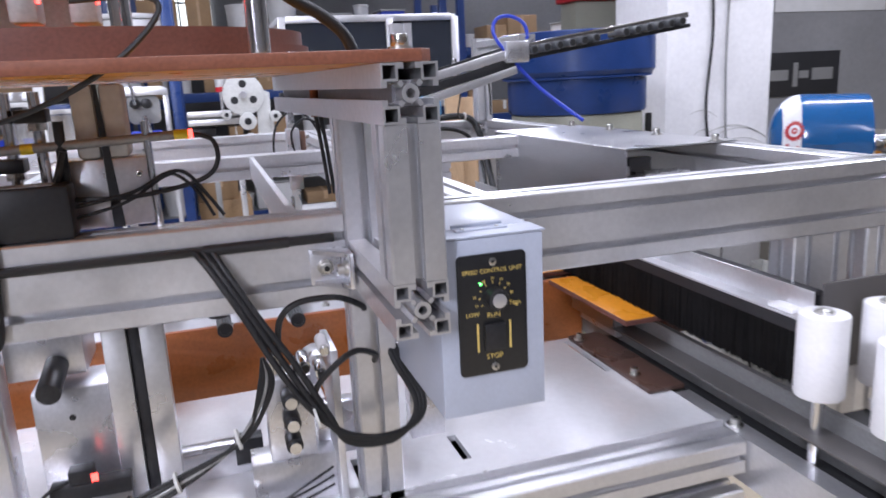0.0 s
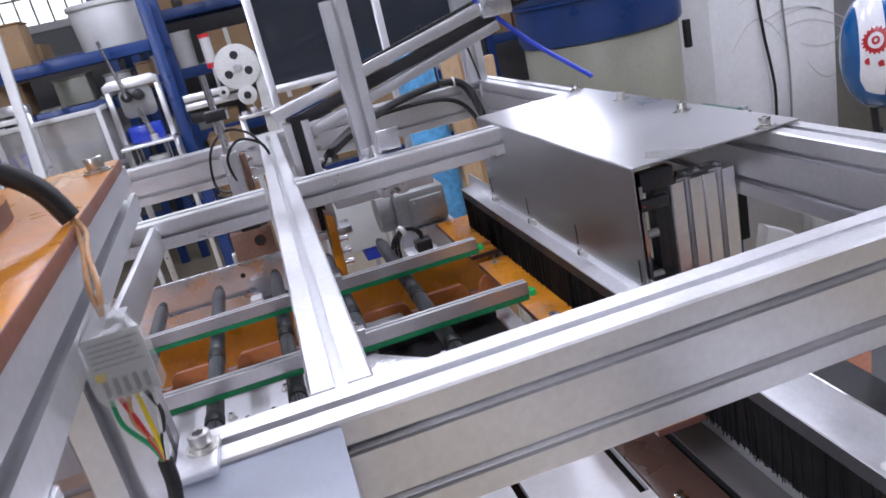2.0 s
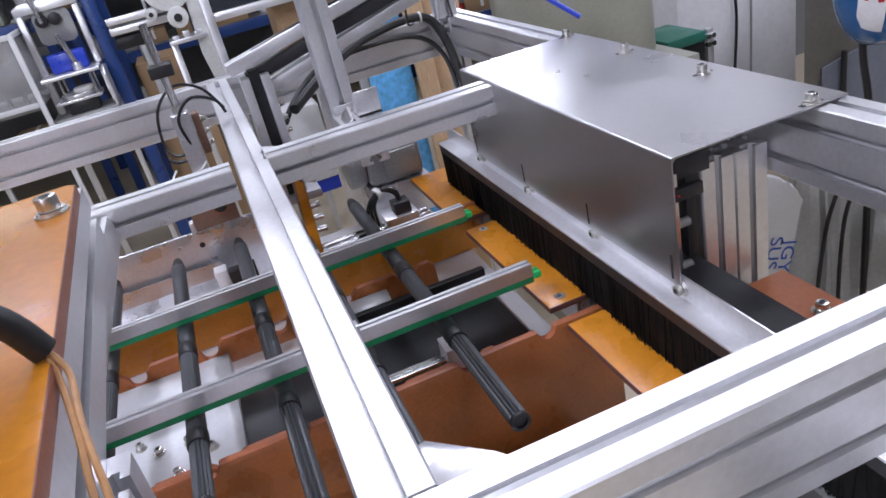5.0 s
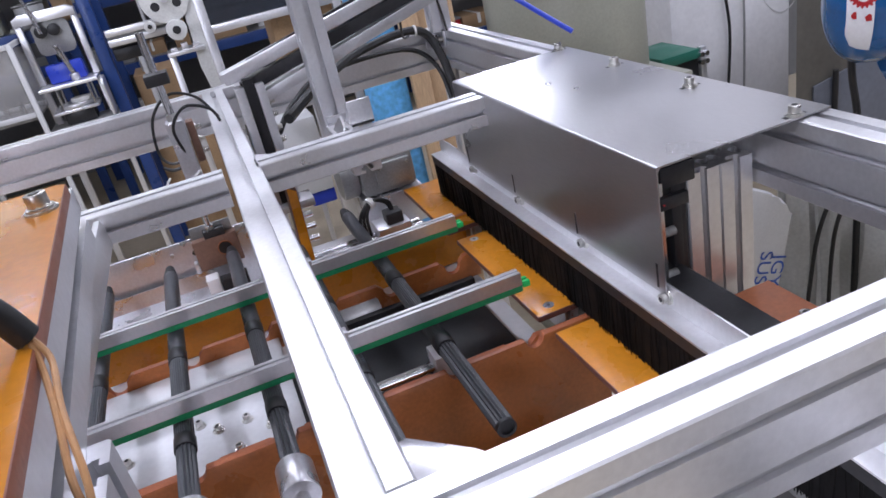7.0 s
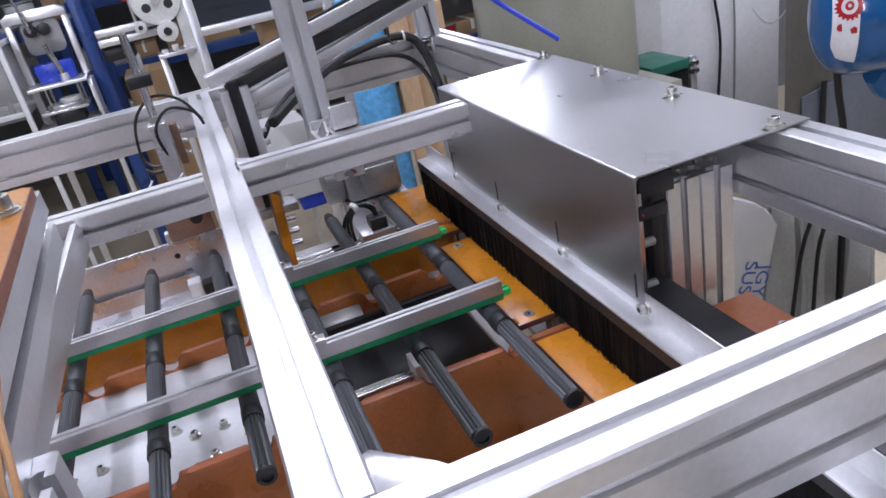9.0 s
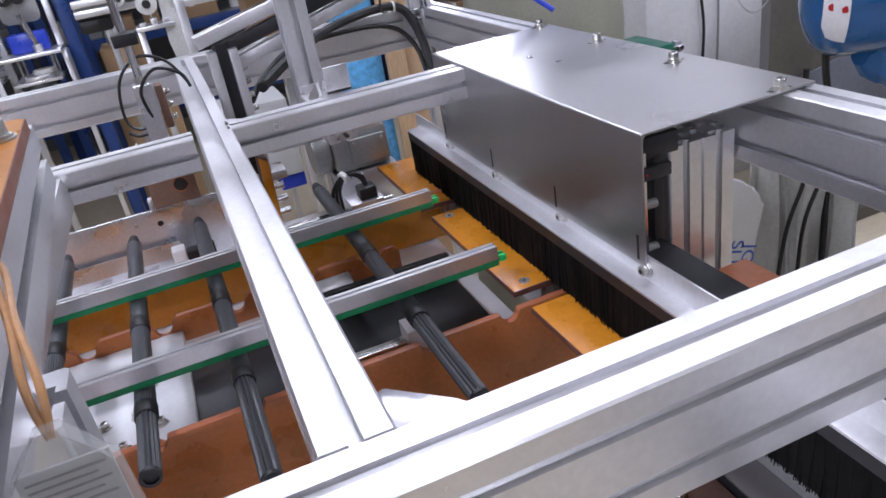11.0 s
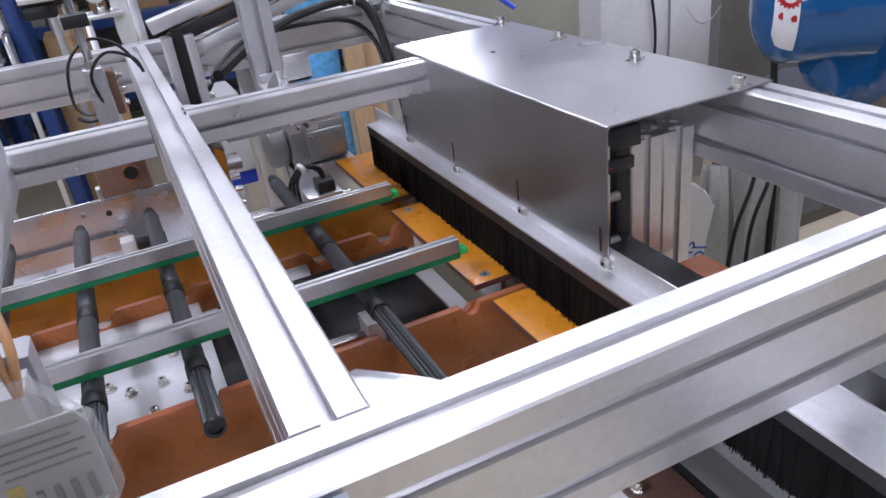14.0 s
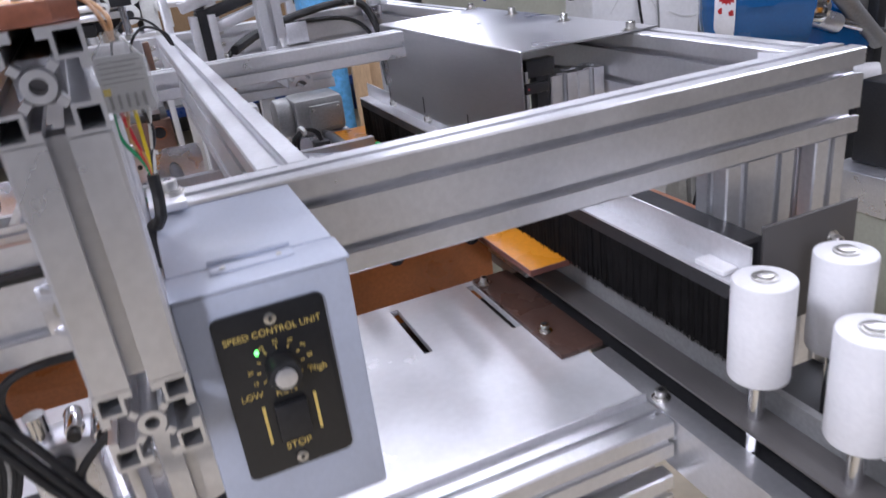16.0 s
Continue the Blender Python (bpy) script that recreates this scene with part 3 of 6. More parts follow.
for y0, zb, zt in ((1.445, TZ - 0.045, 0.969), (1.690, TZ + 0.014, 0.987)):
    bm = prism(comb_outline(-0.30, 0.832, zb, zt, 0.026, 0.0125, 0.009, STATIONS), "y", y0, y0 + 0.010, 0.0007, 0, 1)
    part("comb", bm, [RUST, COMBEDGE], lift, "brown bakelite comb with chamfered tabs")
part("deck_plate", box(-0.30, 0.50, 1.456, 1.688, TZ + 0.012, TZ + 0.022, 0.0008), DECKPLATE, lift, "pale grey plate")
part("deck_step", box(-0.30, 0.50, 1.62, 1.688, TZ + 0.0222, TZ + 0.034, 0.0008), DECKPLATE, lift)
for bx, by in ((0.418, 1.475), (0.395, 1.530), (0.432, 1.53), (0.372, 1.555), (0.452, 1.59), (0.27, 1.475), (0.245, 1.53), (0.282, 1.53), (0.46, 1.50)):
    part("bolt", bolt((bx, by, TZ + 0.022), "z", 0.005, 0.006), BOLTM, lift)

# drive under the combs
drive = thing("linear_drive", (0.63, 1.54, TZ), "black linear rail with steel rods and white blocks", "linear drive")
part("rail", box(-0.2, 0.80, 1.47, 1.64, TZ + 0.0005, TZ + 0.009, 0.002), BLACK, drive)
part("side_wall", box(0.52, 0.80, 1.63, 1.642, TZ + 0.0095, TZ + 0.045, 0.001), DARKSTEEL, drive)
part("rod", rod((0.53, 1.475, TZ + 0.03), (0.68, 1.475, TZ + 0.03), 0.005), CHROME, drive)
part("rod", rod((0.53, 1.49, TZ + 0.025), (0.68, 1.49, TZ + 0.025), 0.004), CHROME, drive)
for bx in (0.53, 0.675):
    part("block", box(bx, bx + 0.022, 1.463, 1.500, TZ + 0.0095, TZ + 0.048, 0.001), NYLON, drive)
motor2 = thing("air_cylinder", (0.62, 1.60, TZ), "small round silver air cylinder lying on the table", "air cylinder")
part("barrel", rod((0.585, 1.66, 0.967), (0.655, 1.66, 0.967), 0.017, 24, bevel=0.002), MACH, motor2)
part("foot", box(0.59, 0.64, 1.65, 1.67, TZ, 0.951), MACH, motor2)
# ---- hold-down rails ----
for gy in (1.690, 1.462):
    g = thing("hold_down_rail", (0.5, gy, 1.03), "slim aluminium rail with a green plastic strip beneath", "rail", "hold-down rails")
    part("bar", prism([(gy - 0.0075, 1.0425), (gy + 0.0075, 1.0425), (gy + 0.0075, 1.060), (gy + 0.0022, 1.060), (gy + 0.0022, 1.0555), (gy - 0.0022, 1.0555), (gy - 0.0022, 1.060), (gy - 0.0075, 1.060)], "x", 0.10, 0.806, 0.0004), ALU, g)
    part("strip", box(0.10, 0.8065, gy - 0.0065, gy + 0.0065, 1.0332, 1.0421, 0.001), GREEN, g, "green plastic strip")
    for s in (-1, 1):
        part("tip", box(0.8068, 0.817, gy + s * 0.0044 - 0.003, gy + s * 0.0044 + 0.003, 1.0375, 1.0465, 0.0015), GREENTIP, g, "bright green tip")
    part("clamp", box(0.557, 0.580, gy - 0.009, gy + 0.007, 1.0605, 1.068, 0.001), MACH, g)
    part("clamp_bolt", bolt((0.566, gy, 1.068), "z", 0.005, 0.006), BOLTM, g)
    part("hanger", box(0.525, 0.545, gy - 0.006, gy + 0.006, 1.0605, ZT - H2, 0.001), ALU, g)

# ---- speed control box ----
ctrl = thing("speed_control_box", (0.481, 0.89, 1.086), "pale blue-grey enamelled speed control box with a black dial panel", "control box")
part("housing", box(0.4365, 0.527, 0.8195, 0.967, 1.086, 1.2355, 0.0025), BOXPAINT, ctrl)
part("lid", box(0.4375, 0.5275, 0.852, 0.9672, 1.2358, 1.2372, 0.0005), BOXPAINT, ctrl)
part("lid_front", box(0.4365, 0.5285, 0.8188, 0.850, 1.2358, 1.2374, 0.0006), BOXPAINT, ctrl)
hinge = part("hinge", box(0.459, 0.5035, 0.838, 0.8525, 1.2375, 1.2384, 0.0002), BOXPAINT, ctrl, "folded grey hinge")
part("hinge_pin", rod((0.459, 0.852, 1.2395), (0.5035, 0.852, 1.2395), 0.0016, 12), BOXPAINT, hinge)
for hx in (0.466, 0.496):
    part("rivet", rod((hx, 0.843, 1.2384), (hx, 0.843, 1.2392), 0.0016, 12), BOLT, hinge)


def rounded(x0, x1, z0, z1, r):
    pts = []
    for cx, cz, a0 in ((x1 - r, z1 - r, 0), (x0 + r, z1 - r, 90), (x0 + r, z0 + r, 180), (x1 - r, z0 + r, 270)):
        pts += [(cx + r * math.cos(radians(a0 + 15 * k)), cz + r * math.sin(radians(a0 + 15 * k))) for k in range(7)]
    return pts


PY = 0.8194
panel = part("dial_panel", prism(rounded(0.4515, 0.5100, 1.1215, 1.2225, 0.004), "y", PY - 0.0022, PY, 0.0004), PANEL, ctrl, "black dial panel with gold print")
for sz in (1.216, 1.1275):
    part("panel_screw", rod((0.481, PY - 0.0038, sz), (0.481, PY - 0.0021, sz), 0.0034, 20, bevel=0.0005), BOLT, panel)
    part("screw_socket", rod((0.481, PY - 0.0040, sz), (0.481, PY - 0.0037, sz), 0.0013, 6), DARKSTEEL, panel)
knob = part("knob", rod((0.481, PY - 0.016, 1.187), (0.481, PY - 0.0021, 1.187), 0.0085, 28, bevel=0.0008), BLACK, panel)
part("knob_cap", rod((0.481, PY - 0.0172, 1.187), (0.481, PY - 0.0158, 1.187), 0.0058, 24, bevel=0.0003), MACH, panel, "bare metal knob cap")
part("power_lamp", rod((0.4705, PY - 0.0030, 1.1985), (0.4705, PY - 0.0020, 1.1985), 0.0012, 12), GREENLED, panel, "glowing green lamp")
part("rocker_switch", box(0.472, 0.490, PY - 0.0065, PY - 0.0021, 1.1425, 1.1650, 0.0012), BLACK, panel)
for bx in (0.467, 0.495):
    part("gold_bar", box(bx - 0.0008, bx + 0.0008, PY - 0.0027, PY - 0.0021, 1.1415, 1.1655), GOLD, panel)
for k in range(9):
    a = radians(215 - k * 31)
    c, s = math.cos(a), math.sin(a)
    bm = box(-0.0011, 0.0011, PY - 0.0026, PY - 0.0021, -0.0003, 0.0003)
    bmesh.ops.transform(bm, matrix=Matrix.Translation((0.481 + 0.0118 * c, 0, 1.187 + 0.0118 * s)) @ Matrix.Rotation(-a, 4, "Y"), verts=bm.verts[:])
    part("dial_tick", bm, GOLD, panel)


def lettering(body, size, m, mat, parent, name="lettering", extrude=0.0001):
    cu = bpy.data.curves.new(name, "FONT")
    cu.body, cu.size, cu.extrude, cu.align_x, cu.align_y = body, size, extrude, "CENTER", "CENTER"
    tmp = bpy.data.objects.new(name, cu)
    me = bpy.data.meshes.new_from_object(tmp)
    bpy.data.objects.remove(tmp)
    me.materials.append(mat)
    ob = new(name, me)
    ob.parent = parent
    ob.matrix_basis = Matrix.Translation(-base_of(parent)) @ m if parent else m
    return ob


for text, x, z, s in (("SPEED CONTROL UNIT", 0.481, 1.2085, 0.0049), ("LOW", 0.4630, 1.1735, 0.0050), ("High", 0.5000, 1.1795, 0.0052), ("RUN", 0.481, 1.1715, 0.0056), ("STOP", 0.481, 1.1365, 0.0060)):
    lettering(text, s, pose(x, PY - 0.0025, z, 90), GOLD, panel)
for k, text in enumerate(("10", "20", "30", "40", "50", "60", "70", "80", "90")):
    a = radians(205 - k * 28.5)
    if text != "30":
        lettering(text, 0.0030, pose(0.481 + 0.0160 * math.cos(a), PY - 0.0025, 1.187 + 0.0150 * math.sin(a), 90), GOLD, panel)

# ---- white guide rollers ----
for rx, ry in ((0.870, 0.850), (0.956, 0.847), (0.870, 0.752), (0.956, 0.745)):
    t = thing("guide_roller", (rx, ry, 0.90), "white nylon guide roller on an upright steel rod", "roller", "guide rollers")
    part("roller", rod((rx, ry, 1.008), (rx, ry, 1.100), 0.0255, 40, bevel=0.0025), NYLON, t)
    part("rod", rod((rx, ry, 0.88), (rx, ry, 1.0085), 0.0068, 20), CHROME, t)
    part("washer", rod((rx, ry, 1.0998), (rx, ry, 1.1020), 0.0105, 24, bevel=0.0004), BOLT, t)
    part("screw", rod((rx, ry, 1.1018), (rx, ry, 1.1040), 0.0075, 20, bevel=0.0008), BOLT, t)
conv = thing("conveyor", (0.92, 0.8, 0.85), "black conveyor belt in an aluminium channel beside the table", "conveyor")
part("belt", box(0.898, 1.02, 0.35, 0.92, 0.925, 0.932), RUBBER, conv)
part("channel", box(0.8915, 0.8975, 0.35, 0.92, 0.90, 0.945, 0.0006), ALU, conv)
part("channel", box(1.021, 1.030, 0.35, 0.92, 0.90, 0.945, 0.0006), ALU, conv)
part("bed", box(0.8980, 1.0205, 0.35, 0.92, 0.88, 0.9245), STEEL, conv)
part("leg", profile("z", (0.96, 0.5), 0.03, 0.8795, U, U), ALU, conv)

# ---- top deck over the left of the frame ----
deck = thing("top_plate", (0.1, 1.05, 1.377), "orange-brown bakelite top plate on the raised rails", "plate")
part("plate", yawed(prism([(-0.55, 0.802), (0.424, 0.802), (0.434, 0.812), (0.434, 1.262), (0.428, 1.268), (-0.55, 1.268)], "z", 1.3772, 1.3862, 0.0008, 0, 1)), [ORANGE, DECKEDGE], deck)
for bx, by in ((0.418, 0.840), (0.399, 1.210), (-0.38, 0.84)):
    part("bolt", bolt((bx, by, 1.3862), "z", 0.0068, 0.009), BOLTM, deck)
turn = thing("turntable_disc", (0.10, 1.03, 1.3862), "thick round-cornered red-brown bakelite disc on the top plate", "disc")
def round_plate(cx, cy, rx, ry):
    return [(cx + rx * math.copysign(abs(math.cos(a)) ** 0.8, math.cos(a)), cy + ry * math.copysign(abs(math.sin(a)) ** 0.8, math.sin(a))) for a in [2 * math.pi * k / 72 for k in range(72)]]


part("disc", prism(round_plate(0.135, 1.035, 0.24, 0.175), "z", 1.3864, 1.3985, 0.0014, 0, 1), [ORANGE, EDGE], turn)
part("disc", prism(round_plate(0.13, 1.037, 0.24, 0.172), "z", 1.3988, 1.4110, 0.0014, 0, 1), [ORANGE, EDGE], turn)
part("marker", box(0.14, 0.19, 0.985, 0.992, 1.4112, 1.4120), REDLED, turn, "red glowing marker")
pil = thing("guide_pillar", (0.316, 0.833, 1.386), "polished steel guide pillar", "pillar")
part("pillar", rod((0.316, 0.833, 1.3863), (0.316, 0.833, 1.75), 0.0078, 28), CHROME, pil)
part("rear_pillar", rod((0.20, 1.20, 1.38), (0.20, 1.20, 1.75), 0.0115, 28), CHROME, pil)
press = thing("press_head", (0.0, 1.0, 1.6), "white press plate with a red-lit round head above the disc", "press head")
part("plate", box(-0.5, 0.235, 0.83, 1.24, 1.60, 1.635, 0.002), WHITEPLASTIC, press)
part("head", rod((0.06, 1.03, 1.47), (0.06, 1.03, 1.60), 0.085, 40, bevel=0.004), GREYMETAL, press)
part("ring", rod((0.06, 1.03, 1.505), (0.06, 1.03, 1.53), 0.090, 40, bevel=0.003), ORANGE, press, "orange ring")
part("back_plate", box(-0.30, 0.20, 1.10, 1.115, 1.4115, 1.5998, 0.002), GREYMETAL, press)
part("red_lamp", box(0.10, 0.142, 0.955, 0.962, 1.49, 1.505), REDLED, press, "glowing red indicator")

# Glowing strips stand in for the red light on the posts' edges.
for k, (hx, hy) in enumerate(((0.125, 0.93), (0.165, 0.93), (0.205, 0.94))):
    post_r = part("lit_post", box(hx - 0.010, hx + 0.010, hy, hy + 0.03, 1.4112, 1.4695, 0.002), GREYMETAL, press)
    part("red_strip", box(hx + 0.0102, hx + 0.0125, hy - 0.001, hy + 0.004, 1.425, 1.4690), REDLED, post_r, "glowing strip in place of red light on the post's edge")

# hanging wire joint in its clear pouch
def hanging_wires():
    t = thing("cable_connector", (0.445, 0.92, 1.30), "black cable with bare wires in a clear wrapped connector pouch", "cable")
    part("sheath", cable([(0.245, 0.87, 1.55), (0.312, 0.94, 1.474), (0.362, 0.985, 1.438), (0.398, 1.006, 1.420), (0.420, 1.012, 1.402), (0.430, 1.014, 1.381)], 0.0058, 14), RUBBER, t)
    for k, (c, d) in enumerate(((COPPER, -0.001), (COPPER, 0.003))):
        part("wire", cable([(0.430, 1.014, 1.382), (0.434 + d, 1.004, 1.374), (0.442 + 0.5 * d, 0.968, 1.370), (0.448 + d, 0.935, 1.362), (0.450, 0.926, 1.350)], 0.0014), c, t)
    X0, X1, Y0, Z0, Z1 = 0.434, 0.466, 0.925, 1.308, 1.345
    out = [(X0 + 0.004, Z0), (X1 - 0.003, Z0 + 0.001), (X1, Z0 + 0.006), (X1 - 0.001, Z1 - 0.006), (X1 - 0.008, Z1), (0.454, Z1 + 0.010), (0.447, Z1 + 0.010), (X0 + 0.007, Z1), (X0, Z1 - 0.006), (X0 + 0.001, Z0 + 0.005)]
    pouch = part("pouch", prism(out, "y", Y0 - 0.003, Y0 + 0.003, 0.0015), CLEAR, t, "clear plastic pouch")
    part("label_card", box(X0 + 0.003, X1 - 0.003, Y0 - 0.0010, Y0, Z0 + 0.003, Z1 - 0.003), WHITEPLASTIC, pouch)
    for k in range(5):
        part("print_bar", box(X0 + 0.005, X1 - 0.005 - 0.003 * (k % 2), Y0 - 0.0016, Y0 - 0.0011, Z1 - 0.0066 - 0.0028 * k, Z1 - 0.0060 - 0.0028 * k), GREYMETAL, pouch)
    part("yellow_mark", box(X0 + 0.004, X0 + 0.008, Y0 - 0.0017, Y0 - 0.0012, Z0 + 0.013, Z0 + 0.017), YELLOW, pouch, "yellow mark")
    for k in range(5):
        part("terminal", box(X0 + 0.006 + 0.0044 * k, X0 + 0.0078 + 0.0044 * k, Y0 - 0.0026, Y0 - 0.0011, Z0 + 0.005, Z0 + 0.013), GREYMETAL, pouch)
    for k, c in enumerate((GREEN, RED, COPPER, YELLOW, BLACK, PALE)):
        x = X0 + 0.006 + 0.0038 * k
        part("wire", cable([(x, Y0, Z0 + 0.003), (x + 0.003 * math.sin(k * 2.1), Y0 + 0.002, Z0 - 0.012), (0.4515 + 0.0012 * (k - 3), Y0 + 0.003, Z0 - 0.028), (0.451, Y0 + 0.002, Z0 - 0.040)], 0.0012), c, t)
    part("lower_sheath", cable([(0.451, Y0 + 0.002, Z0 - 0.036), (0.4505, Y0 + 0.002, 1.258), (0.4490, Y0 - 0.002, 1.247), (0.4460, Y0 + 0.003, 1.2405), (0.4415, Y0 + 0.010, 1.230), (0.4410, Y0 + 0.012, 1.15)], 0.0036, 10), RUBBER, t)
    return t


hanging_wires()

# ---- cables and valves at the left of the box ----
loom = thing("cable_loom", (0.3, 0.95, 1.1), "black cable bundle strapped to the beam above the table", "cable")
part("slot_cable", cable([(-0.6, 0.9665, 1.216), (0.1, 0.9665, 1.216), (0.387, 0.9665, 1.216)], 0.0042), RUBBER, loom)
part("slot_tape", rod((0.27, 0.9665, 1.216), (0.345, 0.9665, 1.216), 0.0052), BLACK, loom)
for k, dx in enumerate((0, 0.007, 0.0145)):
    part("cable", cable([(0.262 + dx, 0.9655, 1.216), (0.274 + dx, 0.953, 1.200 - 0.003 * k), (0.298 + dx, 0.944, 1.155 - 0.003 * k), (0.322 + dx, 0.938, 1.105 + 0.002 * k), (0.348 + dx, 0.932, 1.062 - 0.003 * k), (0.38, 0.93, 1.032 - 0.004 * k), (0.42, 0.932, 1.022 - 0.003 * k), (0.452 - 0.003 * k, 0.938, 1.030), (0.460 - 0.004 * k, 0.95, 1.050), (0.445 - 0.004 * k, 0.965, 1.085), (0.430, 1.0 - 0.004 * k, 1.12)], 0.0032, 10), RUBBER, loom)
part("cable", cable([(0.325, 0.955, 1.115), (0.328, 0.94, 1.15), (0.345, 0.935, 1.166), (0.38, 0.94, 1.165), (0.405, 0.955, 1.15), (0.412, 0.972, 1.14)], 0.0030), RUBBER, loom)
part("cable", cable([(0.35, 0.95, 1.06), (0.357, 0.935, 1.085), (0.376, 0.93, 1.105), (0.395, 0.935, 1.112), (0.415, 0.95, 1.10), (0.418, 0.972, 1.085)], 0.0030), RUBBER, loom)
for k in range(5):
    part("cable", cable([(0.10 + 0.012 * k, 0.945, 0.944 + 0.003 * k), (0.168, 0.95, 0.972 + 0.004 * k), (0.215 + 0.002 * k, 0.955, 0.992 + 0.004 * k), (0.262 + 0.003 * k, 0.957, 1.018 + 0.002 * k), (0.292 + 0.002 * k, 0.957, 1.045 + 0.004 * (k % 3)), (0.305 + 0.003 * k, 0.957, 1.085), (0.310, 0.96, 1.11)], 0.0021, 8), (RUBBER, RUBBER, GREYMETAL, RUBBER, RUBBER)[k], loom)
for k in range(3):
    part("thin_lead", cable([(0.21 + 0.02 * k, 0.97, TZ + 0.004), (0.26 + 0.02 * k, 0.975, TZ + 0.012), (0.32 + 0.01 * k, 0.98, TZ + 0.008 + 0.01 * k), (0.37, 0.985, TZ + 0.02 + 0.01 * k)], 0.0014, 6), RUBBER, loom)
for q in ((0.352, 0.930, 1.054), (0.222, 0.955, 1.003), (0.280, 0.957, 1.034)):
    part("cable_tie", rod((q[0] - 0.0013, q[1], q[2]), (q[0] + 0.0013, q[1], q[2] + 0.0006), 0.0100, 16), PALE, loom)
part("strap", cable([(0.104, 0.99, ZT + 0.004), (0.104, 0.967, ZT + 0.003), (0.104, 0.963, 1.225), (0.102, 0.963, 1.19), (0.098, 0.963, 1.158), (0.088, 0.966, 1.148)], 0.0048, 10), RUBBER, loom)
valve = thing("valve_block", (0.33, 1.0, TZ), "silver air valve block with black fittings on the white table", "valve")
part("base", box(0.285, 0.375, 0.985, 1.025, TZ, TZ + 0.05, 0.001), MACH, valve)
part("plate", box(0.37, 0.3775, 0.96, 1.03, TZ, TZ + 0.17, 0.001), ALU, valve)
part("body", box(0.305, 0.352, 0.985, 1.02, TZ + 0.0502, TZ + 0.14, 0.002), MACH, valve)
for k in range(3):
    z = TZ + 0.075 + 0.024 * k
    part("fitting", rod((0.328, 0.962, z), (0.328, 0.985, z), 0.0085, 20, bevel=0.001), BLACK, valve)
    part("collar", rod((0.328, 0.957, z), (0.328, 0.963, z), 0.006, 16), CHROME, valve)
part("elbow", rod((0.318, 1.0, TZ + 0.14), (0.318, 1.0, TZ + 0.162), 0.008, 20), CHROME, valve)
for k, (fx, fz) in enumerate(((0.362, 1.075), (0.366, 1.10), (0.345, 1.085))):
    part("push_fitting", rod((fx, 0.972, fz), (fx, 0.995, fz + 0.004), 0.0065, 18, bevel=0.0008), (CHROME, NYLON, CHROME)[k], valve)
    part("fitting_collar", rod((fx, 0.966, fz - 0.001), (fx, 0.9722, fz), 0.0048, 16), (BLACK, BOLT, BLACK)[k], valve)
part("flow_knob", rod((0.342, 1.0, TZ + 0.14), (0.342, 1.0, TZ + 0.155), 0.006, 16), BLACK, valve)
lr = thing("linear_guide", (0.2, 1.05, TZ), "aluminium linear guide with an end block on the table", "linear guide")
part("rail", box(0.09, 0.30, 1.07, 1.095, TZ, TZ + 0.03, 0.001), ALU, lr)
part("rail_top", box(0.09, 0.30, 1.074, 1.091, TZ + 0.0302, TZ + 0.036, 0.001), STEEL, lr)
part("end_block", box(0.27, 0.30, 1.05, 1.07, TZ + 0.02, TZ + 0.05, 0.001), BLACK, lr)
for cx in (0.172, 0.206):
    part("post", box(cx - 0.011, cx + 0.011, 1.012, 1.034, TZ, ZT - H2, 0.0012), ALU, lr)
part("dark_strip", box(0.1835, 0.1945, 1.018, 1.03, TZ, ZT - H2, 0.0008), BLACK, lr)
press2 = thing("clamp_station", (0.11, 1.08, TZ), "milled aluminium clamp station with a round ram", "clamp")
part("lower_block", box(0.088, 0.158, 1.03, 1.09, TZ, 1.078, 0.002), MACH, press2)
part("upper_block", box(0.066, 0.138, 1.05, 1.12, 1.085, 1.132, 0.002), MACH, press2)
part("top_clip", box(0.09, 0.122, 1.04, 1.075, 1.1325, 1.148, 0.002), DARKSTEEL, press2)
for sx in (0.073, 0.132):
    part("clip_bolt", bolt((sx, 1.058, 1.1325), "z", 0.0045, 0.006), BOLTM, press2)
part("ram", rod((0.112, 0.995, 1.088), (0.112, 1.05, 1.098), 0.011, 28, bevel=0.001), DARKSTEEL, press2)
part("hole", rod((0.122, 1.0295, 1.048), (0.122, 1.0302, 1.048), 0.0032, 14), DARKSTEEL, press2)
part("side_plate", box(-0.02, 0.062, 1.02, 1.03, TZ, 1.085, 0.001), ALU, press2)
part("rear_post", box(0.03, 0.064, 1.031, 1.06, TZ, 1.13, 0.002), MACH, press2)
sen = thing("photo_sensor", (0.14, 0.985, TZ), "black photo sensor with a red lamp on the table", "sensor")
part("body", box(0.100, 0.172, 0.985, 1.003, TZ + 0.0500, TZ + 0.0660, 0.001), BLACK, sen)
part("head", box(0.118, 0.140, 0.986, 1.003, TZ + 0.0662, TZ + 0.0800, 0.001), BLACK, sen)
part("lamp", box(0.138, 0.144, 0.9842, 0.9852, TZ + 0.0680, TZ + 0.0760), REDLED, sen, "glowing red lamp")
part("stand", box(0.102, 0.17, 0.987, 1.0, TZ, TZ + 0.0498, 0.001), STEEL, sen)
part("lead", cable([(0.118, 0.985, TZ + 0.072), (0.098, 0.975, TZ + 0.066), (0.094, 0.965, TZ + 0.048), (0.112, 0.96, TZ + 0.032), (0.15, 0.958, TZ + 0.036), (0.172, 0.965, TZ + 0.056)], 0.0018), RUBBER, sen)

# upper left, beneath the top plate
blk = thing("solenoid_valve", (0.13, 0.99, ZT), "black solenoid valve on top of the beam", "valve")
